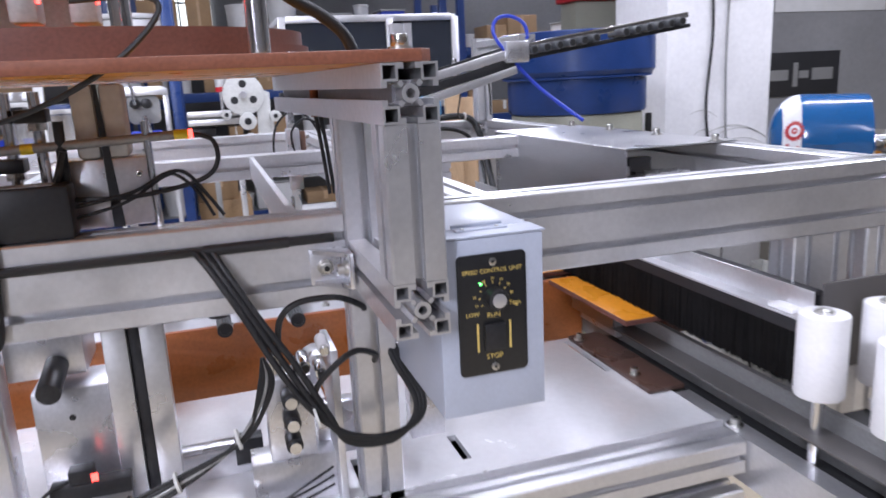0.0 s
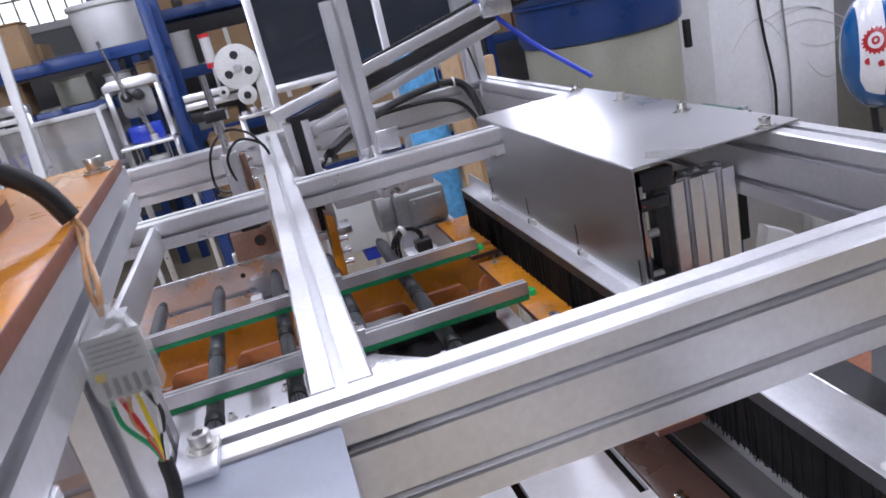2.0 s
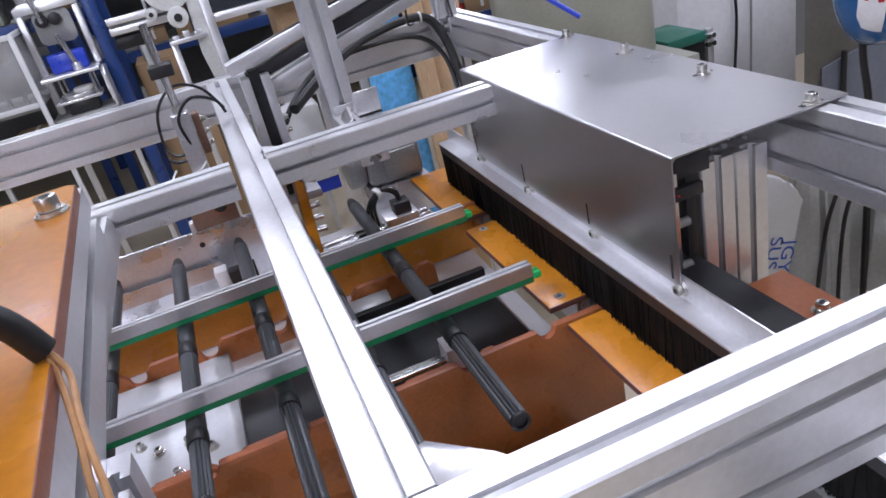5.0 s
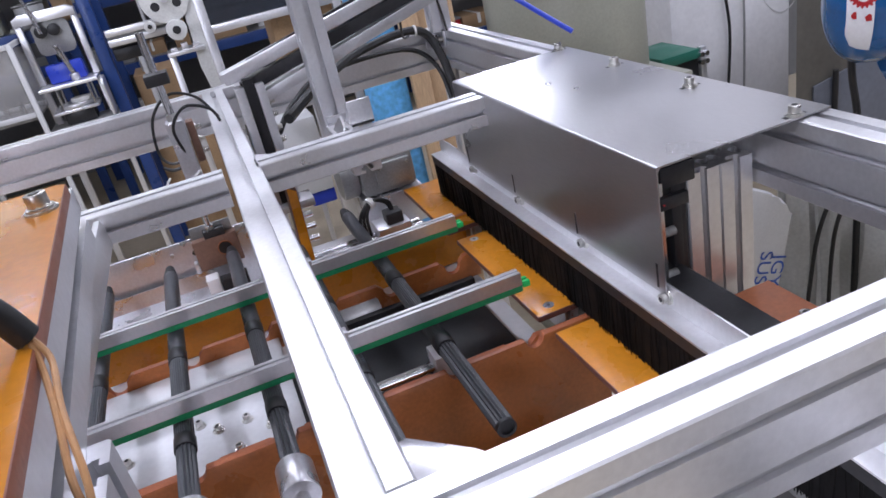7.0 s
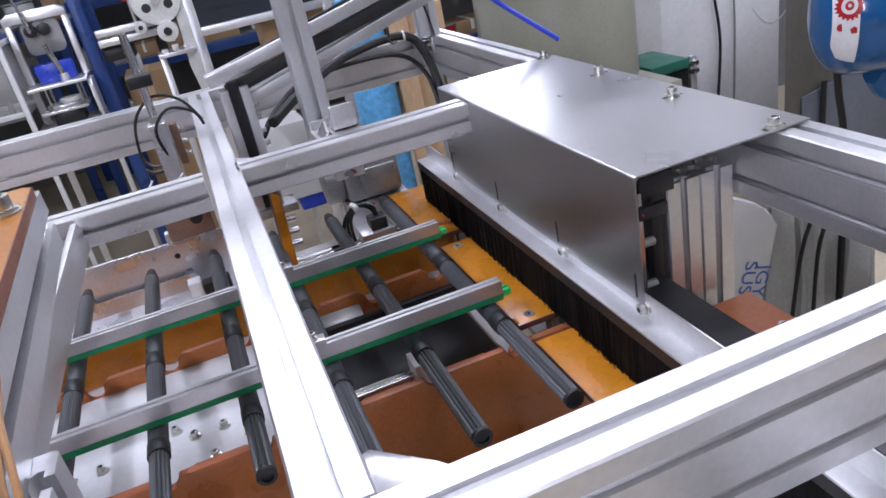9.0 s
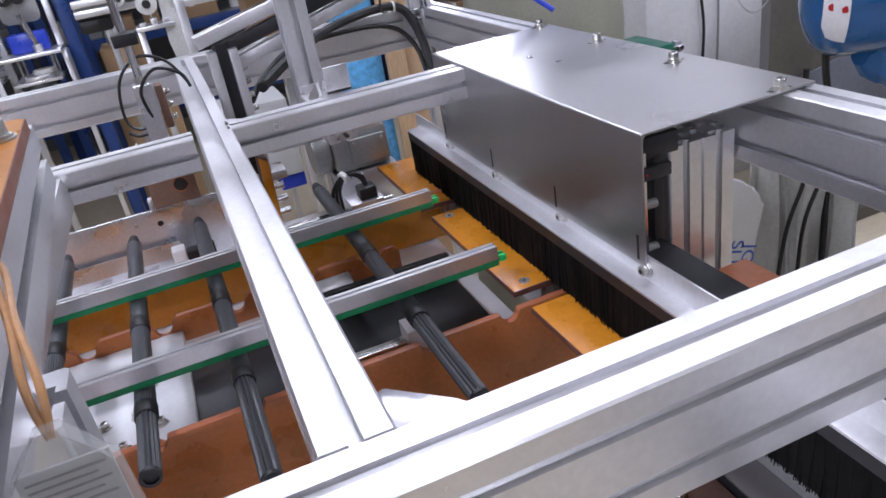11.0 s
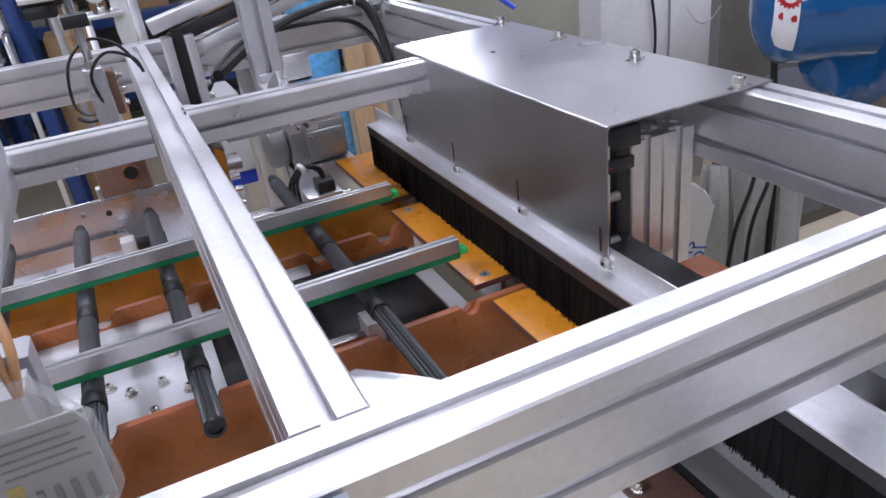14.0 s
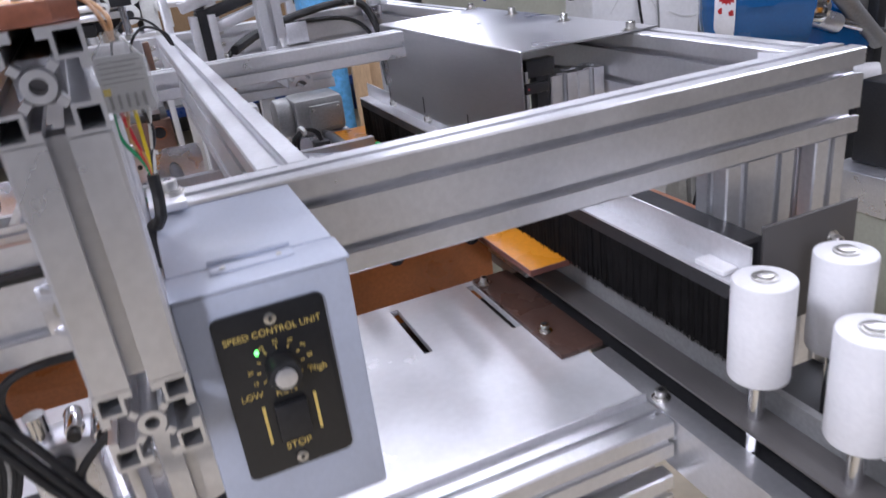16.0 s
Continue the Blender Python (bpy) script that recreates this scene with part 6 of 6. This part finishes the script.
def rack(x0, x1, y0, y1, heights, top, goods=True):
    t = thing("storage_rack", ((x0 + x1) / 2, (y0 + y1) / 2, 0.0), "blue steel storage rack filled with boxes and parts", "rack", "storage racks")
    for px in (x0, x1):
        for py in (y0, y1):
            part("upright", box(px - 0.03, px + 0.03, py - 0.025, py + 0.025, 0.0, top, 0.003), BLUE, t)
    for h in heights:
        for py in (y0, y1):
            part("beam", box(x0 + 0.031, x1 - 0.031, py - 0.018, py + 0.018, h - 0.07, h - 0.0005, 0.003), BLUE, t)
        part("shelf", box(x0 + 0.031, x1 - 0.031, y0 + 0.019, y1 - 0.019, h - 0.03, h), GREYMETAL, t)
        if not goods:
            continue
        x = x0 + 0.06
        while x < x1 - 0.16:
            w, hh, kind = rnd.uniform(0.10, 0.34), rnd.uniform(0.08, 0.28), rnd.random()
            if x + w > x1 - 0.05:
                break
            ya = y0 + rnd.uniform(0.02, 0.12)
            if kind < 0.55:
                b = thing("carton", (x + w / 2, ya + 0.15, h), "brown cardboard carton on a blue rack shelf", "box", "cartons")
                part("body", box(x, x + w, ya, ya + 0.3, h + 0.0005, h + hh, 0.004), CARD, b)
                part("tape", box(x + w * 0.45, x + w * 0.55, ya - 0.0015, ya + 0.3005, h + hh * 0.3, h + hh + 0.0012), PALE if rnd.random() < 0.4 else WOOD, b)
            elif kind < 0.75:
                b = thing("plastic_bin", (x + w / 2, ya + 0.15, h), "plastic parts bin on a blue rack shelf", "bin", "parts bins")
                part("body", box(x, x + w, ya, ya + 0.28, h + 0.0005, h + hh * 0.7, 0.008), rnd.choice((BLUETUBE, WHITEPLASTIC, GREYMETAL, RED)), b)
                part("rim", box(x - 0.006, x + w + 0.006, ya - 0.006, ya + 0.286, h + hh * 0.7 + 0.0004, h + hh * 0.7 + 0.016, 0.003), GREYMETAL, b)
            else:
                b = thing("bucket", (x + w / 2, ya + 0.12, h), "pale plastic bucket on a blue rack shelf", "bucket", "buckets")
                r = min(w / 2, 0.11)
                part("body", rod((x + w / 2, ya + 0.12, h + 0.0005), (x + w / 2, ya + 0.12, h + hh), r * 0.88, 28, r2=r), WHITEPLASTIC, b)
                part("lid", rod((x + w / 2, ya + 0.12, h + hh + 0.0003), (x + w / 2, ya + 0.12, h + hh + 0.018), r * 1.04, 28, bevel=0.003), WHITEPLASTIC, b)
            x += w + rnd.uniform(0.01, 0.09)
    return t


rack(-0.15, 2.20, 6.1, 6.8, (0.42, 0.90, 1.34, 1.74, 2.30), 2.85)
rack(-2.8, -0.30, 6.1, 6.8, (0.42, 1.02, 1.60), 2.1)
rack(2.35, 3.9, 6.1, 6.8, (0.5, 1.05, 1.6), 2.0)
ladder = thing("step_ladder", (-0.53, 4.0, 0.0), "white aluminium step ladder leaning at the rack", "ladder")
for sx in (-0.64, -0.43):
    sloped((sx, 3.75, 0.0), (sx + 0.02, 4.25, 2.15), 0.04, 0.02, "stile", WHITEPLASTIC, ladder)
for k in range(7):
    f = 0.1 + 0.13 * k
    part("tread", box(-0.625 + 0.02 * f, -0.445 + 0.02 * f, 3.72 + 0.5 * f, 3.80 + 0.5 * f, 2.15 * f - 0.01, 2.15 * f + 0.01, 0.002), WHITEPLASTIC, ladder)
redb = thing("red_crate", (2.55, 5.2, 1.62), "red plastic crate on top of the rack goods", "crate")
part("crate", box(2.75, 3.2, 4.92, 5.2, 1.83, 1.99, 0.01), RED, redb)
part("rim", box(2.73, 3.22, 4.90, 5.22, 1.9905, 2.01, 0.006), RED, redb)
part("stand", box(2.78, 3.17, 4.95, 5.18, 0.0, 1.8295, 0.01), OLIVE, redb)
win = thing("window_1", (-0.5, 7.29, 2.2), "bright daylit window with steel bars", "window", kind="structure")
part("pane", box(-1.3, 0.45, 7.28, 7.29, 1.9, 2.85), WINDOWLIGHT, win)
part("frame", box(-1.36, 0.51, 7.27, 7.2795, 1.84, 1.8995), WHITEPLASTIC, win)
for k in range(15):
    part("bar", rod((-1.28 + 0.122 * k, 7.265, 1.9), (-1.28 + 0.122 * k, 7.265, 2.85), 0.009, 8), GREYMETAL, win)
for z in (2.1, 2.4):
    part("bar", rod((-1.3, 7.255, z), (0.45, 7.255, z), 0.009, 8), GREYMETAL, win)
# Added glowing pane with bars, placed where the steel cover mirrors it.
win2 = thing("window_2", (3.15, 7.29, 2.66), "added glowing window high on the far wall for the steel cover's highlight", "window", kind="structure")
part("pane", box(2.70, 3.60, 7.28, 7.29, 2.38, 2.94), WINDOWLIGHT, win2)
part("frame", box(2.66, 3.64, 7.26, 7.2795, 2.33, 2.3795), WHITEPLASTIC, win2)
for k in range(5):
    part("bar", rod((2.75 + 0.2 * k, 7.25, 2.38), (2.75 + 0.2 * k, 7.25, 2.94), 0.008, 8), GREYMETAL, win2)
tote = thing("white_tote", (0.80, 4.1, 0.0), "white plastic tote with a blue foot on the floor", "bin")
part("body", box(0.66, 0.95, 4.0, 4.3, 0.36, 0.72, 0.012), WHITEPLASTIC, tote)
part("foot", box(0.83, 0.95, 4.02, 4.28, 0.29, 0.3595, 0.008), BLUETUBE, tote)
for lx in (0.70, 0.90):
    part("leg", box(lx - 0.012, lx + 0.012, 4.22, 4.244, 0.0, 0.2898 if lx > 0.8 else 0.3598, 0.002), ALU, tote)
bench2 = thing("white_bench", (2.15, 3.9, 0.0), "white-topped workbench with blue bins", "bench")
part("top", box(1.95, 2.40, 3.6, 4.1, 1.19, 1.23, 0.004), WHITEPLASTIC, bench2)
part("cabinet", box(2.0, 2.38, 3.65, 4.05, 0.0, 1.1895, 0.004), OLIVE, bench2)
part("bin", box(2.15, 2.34, 3.68, 3.9, 1.2305, 1.31, 0.006), BLUETUBE, bench2)
floorb = thing("circuit_unit", (2.1, 3.0, 0.0), "green topped control unit with silver fittings behind the feeder", "machine")
part("body", box(2.02, 2.20, 2.92, 3.10, 0.30, 0.785, 0.004), DARKSTEEL, floorb)
part("board", box(2.03, 2.19, 2.90, 3.12, 0.7855, 0.82, 0.003), TEAL, floorb, "green enamelled top")
for k in range(4):
    part("fitting", rod((2.196 + 0.02 * (k % 2), 2.905, 0.77 + 0.028 * (k // 2)), (2.196 + 0.02 * (k % 2), 2.89, 0.77 + 0.028 * (k // 2)), 0.009, 16), CHROME, floorb)
part("fitting_plate", box(2.2005, 2.225, 2.906, 2.93, 0.62, 0.82, 0.002), MACH, floorb)
part("pedestal", box(2.04, 2.18, 2.94, 3.08, 0.0, 0.2995, 0.004), BLUE, floorb)
foot = thing("levelling_foot", (0.95, 3.6, 0.0), "white machine foot with a black levelling pad on the floor", "foot")
part("pad", rod((0.95, 3.7, 0.0), (0.95, 3.7, 0.03), 0.09, 28), RUBBER, foot)
part("plate", box(0.82, 1.08, 3.6, 3.85, 0.03, 0.10, 0.01), WHITEPLASTIC, foot)
part("leg", box(0.92, 0.98, 3.67, 3.73, 0.1005, 0.95, 0.004), ALU, foot)


# ---- black telescopic tubes and what moves them ----
TUBE_Z, TUBE_Y = 1.0195, 1.25


def fluted(y0, y1, r, flutes, depth):
    """A ribbed rod along y."""
    n = flutes * 2
    pts = [((r - (depth if k % 2 else 0)) * math.cos(2 * math.pi * k / n), (r - (depth if k % 2 else 0)) * math.sin(2 * math.pi * k / n)) for k in range(n)]
    return prism(pts, "y", y0, y1)


def ring_along(y0, y1, r0, r1, n=24):
    out = bmesh.new()
    rings = [[out.verts.new((r * math.cos(2 * math.pi * k / n), y, r * math.sin(2 * math.pi * k / n))) for k in range(n)] for y, r in ((y0, r0), (y0, r1), (y1, r1), (y1, r0))]
    for a, b in ((0, 1), (1, 2), (2, 3), (3, 0)):
        for k in range(n):
            out.faces.new((rings[a][k], rings[a][(k + 1) % n], rings[b][(k + 1) % n], rings[b][k]))
    return out


def tube_thing():
    t = thing("telescopic_tube", (0, TUBE_Y, TUBE_Z), "black ribbed telescopic plastic tube lying in the comb notches", "tube", "telescopic tubes")
    inner = part("inner_rod", fluted(0.003, 0.30, 0.0108, 15, 0.0019), TUBE, t, "finely ribbed inner rod", local=True)
    part("end_cap", ring_along(0.0, 0.005, 0.0072, 0.0108), BLACK, inner, local=True)
    part("end_bore", rod((0, 0.0022, 0), (0, 0.0028, 0), 0.0078, 20), RUBBER, inner, local=True)
    part("sleeve", fluted(0.186, 0.372, 0.0114, 26, 0.0006), TUBE, t, local=True)
    part("collar", rod((0, 0.168, 0), (0, 0.190, 0), 0.0124, 28, bevel=0.001), BLACK, t, local=True)
    part("collar", rod((0, 0.362, 0), (0, 0.392, 0), 0.0124, 28, bevel=0.001), BLACK, t, local=True)
    part("far_sleeve", rod((0, 0.39, 0), (0, 0.665, 0), 0.0116, 28, bevel=0.0005), TUBE, t, local=True)
    part("tip", rod((0, 0.665, 0), (0, 0.70, 0), 0.0116, 28, r2=0.007), BLACK, t, local=True)
    return t


first_tube = tube_thing()
tubes = [first_tube] + [copy_thing(first_tube, pose(0, TUBE_Y, TUBE_Z)) for _ in range(7)]


def chuck_thing(x):
    t = thing("chuck", (x, 1.12, TUBE_Z), "round silver chuck that pushes a tube end", "chuck", "chucks")
    part("body", rod((0, 0, 0), (0, 0.045, 0), 0.0195, 36, bevel=0.0012), MACH, t, local=True)
    part("bore", rod((0, 0.0448, 0), (0, 0.0455, 0), 0.0115, 28), DARKSTEEL, t, local=True)
    part("shaft", rod((0, -0.10, 0), (0, 0.0, 0), 0.008, 20), CHROME, t, local=True)
    part("carrier", box(-0.02, 0.02, -0.10, -0.08, -0.06, 0.0, 0.001), MACH, t, local=True)
    return t


chucks = [chuck_thing(STATIONS[3]), chuck_thing(STATIONS[4])]


def tail_holder():
    t = thing("tail_holder", (0.455, 1.96, 1.03), "brown holder block with a round bore and threaded stud", "holder")
    part("block", box(-0.048, 0.030, 0.004, 0.026, -0.032, 0.024, 0.0015), DULLBROWN, t, local=True)
    part("bore", rod((0.004, 0.0025, 0.0), (0.004, 0.0045, 0.0), 0.0115, 28), DARKSTEEL, t, local=True)
    part("bore_ring", ring_along(0.0015, 0.0045, 0.0115, 0.0132), BROWN, t, local=True).location = (0.004, 0, 0.0)
    part("face", box(-0.046, 0.026, 0.020, 0.0235, 0.0242, 0.046, 0.001), GREYMETAL, t, local=True)
    part("clamp", box(-0.024, 0.012, 0.004, 0.0195, 0.0242, 0.038, 0.001), BLACK, t, local=True)
    part("stud", rod((-0.010, 0.012, 0.0385), (-0.010, 0.012, 0.085), 0.0042, 16), CHROME, t, local=True)
    part("nut", rod((-0.010, 0.012, 0.0384), (-0.010, 0.012, 0.046), 0.008, 6), BOLT, t, local=True)
    part("side_bracket", box(-0.056, -0.0485, 0.004, 0.022, -0.034, -0.014, 0.001), MACH, t, local=True)
    return t


tail = tail_holder()

# ---- how the groups stand to each other ----
def shift(names, by):
    """Moves finished things together."""
    for ob in bpy.data.objects:
        if ob.parent is None and ob.name.split(".")[0] in names:
            ob.location = ob.location + Vector(by)


BED = Vector((0.008, 0.009, 0.003))
shift(("slide_plate", "slide_support", "fixed_comb", "lifting_carriage", "linear_drive", "air_cylinder", "hold_down_rail", "end_plate", "sheet_tray", "tip_clamp", "cross_slide", "upright_stop", "gear_motor"), BED)
shift(("brush_holder", "brush_strip"), (0.003, 0.0, 0.001))
shift(("machine_table", "base_plate", "guide_roller", "conveyor", "valve_block", "linear_guide", "clamp_station", "photo_sensor"), (0.005, 0.013, 0.0))
shift(("top_plate", "turntable_disc", "guide_pillar"), (0.010, -0.002, -0.0083))
shift(("speed_control_box",), (0.0062, -0.001, -0.002))


def motions():
    cycles = (-6.0, 0.0, 6.0)
    # combs: up, sideways, down, back
    for comb in lifters:
        x, y, z = comb.location
        rows = [(0.0, pose(x, y, z))]
        for c in (0.0, 6.0):
            rows += [(c + 3.35, pose(x, y, z)), (c + 3.5, pose(x, y, z + 0.014)), (c + 3.7, pose(x, y, z + 0.040)), (c + 3.8, pose(x - 0.003, y, z + 0.050)), (c + 4.0, pose(x - 0.017, y, z + 0.056)),
                     (c + 4.2, pose(x - 0.061, y, z + 0.060)), (c + 4.4, pose(x - PITCH, y, z + 0.058)), (c + 4.6, pose(x - PITCH, y, z + 0.038)), (c + 4.8, pose(x - PITCH, y, z + 0.012)),
                     (c + 4.95, pose(x - PITCH + 0.006, y, z)), (c + 5.2, pose(x - PITCH + 0.045, y, z)), (c + 5.6, pose(x, y, z))]
        walk(comb, rows + [(16.0, pose(x, y, z))])
    # tubes: five lie ready, three are fed in
    for k, tube in enumerate(tubes):
        station = k + 1 if k < 5 else 0
        fed = None if k < 5 else (2.45, 8.45, 14.45)[k - 5]
        x = STATIONS[station] + BED.x if fed is None else 0.940
        y, z = TUBE_Y + BED.y, TUBE_Z + BED.z
        skew = (0.6, 0.3, 0.4, 0.5, 0.8, 0.9, 0.9, 0.9)
        rows = [(0.0, pose(x, y, z, 0, 0, skew[station]))]
        at = station
        if fed is not None:
            rows += [(fed - 0.15, pose(x, y, z)), (fed, pose(x - 0.09, y, z + 0.001)), (fed + 0.1, pose(STATIONS[0] + BED.x, y, z))]
            x = STATIONS[0] + BED.x
        for c in (0.0, 6.0):
            if fed is None or fed < c + 3.4:
                x2 = x - PITCH
                rows += [(c + 3.66, pose(x, y, z, 0, 0, skew[at])), (c + 3.8, pose(x - 0.003, y, z + 0.008, 0, 0, skew[at])), (c + 4.0, pose(x - 0.017, y, z + 0.0165, 0, 0, skew[at])), (c + 4.2, pose(x - 0.061, y, z + 0.0165, 0, 0, skew[at + 1])),
                         (c + 4.4, pose(x2, y, z + 0.0145, 0, 0, skew[at + 1])), (c + 4.5, pose(x2, y, z, 0, 0, skew[at + 1]))]
                x = x2
                at += 1
        walk(tube, rows + [(16.0, pose(x, y, z, 0, 0, skew[at]))])
        # the inner rod is pushed in at the chuck stations
        inner = [o for o in tube.children if o.name.startswith("inner_rod")][0]
        now = station
        deep = 0.069 if now >= 3 else 0.0
        rows = [(0.0, pose(0, deep, 0))]
        for c in (0.0, 6.0):
            if fed is None or fed < c + 3.4:
                now += 1
            if now == 3 and deep == 0.0:
                rows += [(c + 6.35, pose(0, 0, 0)), (c + 6.9, pose(0, 0.069, 0))]
                deep = 0.069
        walk(inner, rows + [(16.0, pose(0, deep, 0))])
    # chucks come in and go back
    for n, chuck in enumerate(chucks):
        x, y, z = chuck.location + BED
        y = 1.125
        ins = 1.328 - 0.045
        rows = [(0.0, pose(x, y, z)), (0.1, pose(x, y, z)), (0.9, pose(x, ins, z)), (1.45, pose(x, ins, z)), (2.1, pose(x, y, z))]
        for c in (6.0, 12.0):
            rows += [(c + 0.0, pose(x, y, z)), (c + 0.55, pose(x, ins, z)), (c + 1.45, pose(x, ins, z)), (c + 1.95, pose(x, y + 0.01, z)), (c + 2.3, pose(x, y, z))]
        walk(chuck, rows + [(16.0, pose(x, y, z))])
    # tail holder rises to the tube's far end
    x, y, z = Vector((0.459, 1.958, 1.022)) + BED
    rows = [(0.0, pose(x, y, z))]
    for c in (0.0, 6.0, 12.0):
        if c:
            rows += [(c - 0.15, pose(x, y + 0.014, z + 0.060)), (c, pose(x, y + 0.008, z + 0.035))]
        rows += [(c + 0.25, pose(x, y, z)), (c + 1.75, pose(x, y, z)), (c + 1.97, pose(x, y + 0.014, z + 0.060))]
    walk(tail, sorted(rows, key=lambda r: r[0]) + [(16.0, pose(x, y + 0.014, z + 0.060))])
    # brush bends out as a tube comes through
    x, y, z = brush_strip.location
    rows = [(0.0, pose(x, y, z))]
    for c in (2.45, 8.45, 14.45):
        rows += [(c - 0.15, pose(x, y, z)), (c - 0.05, pose(x, y, z, 0, 38, 0)), (c + 0.05, pose(x, y, z, 0, 40, 0)), (c + 0.2, pose(x, y, z))]
    walk(brush_strip, rows + [(16.0, pose(x, y, z))])


motions()
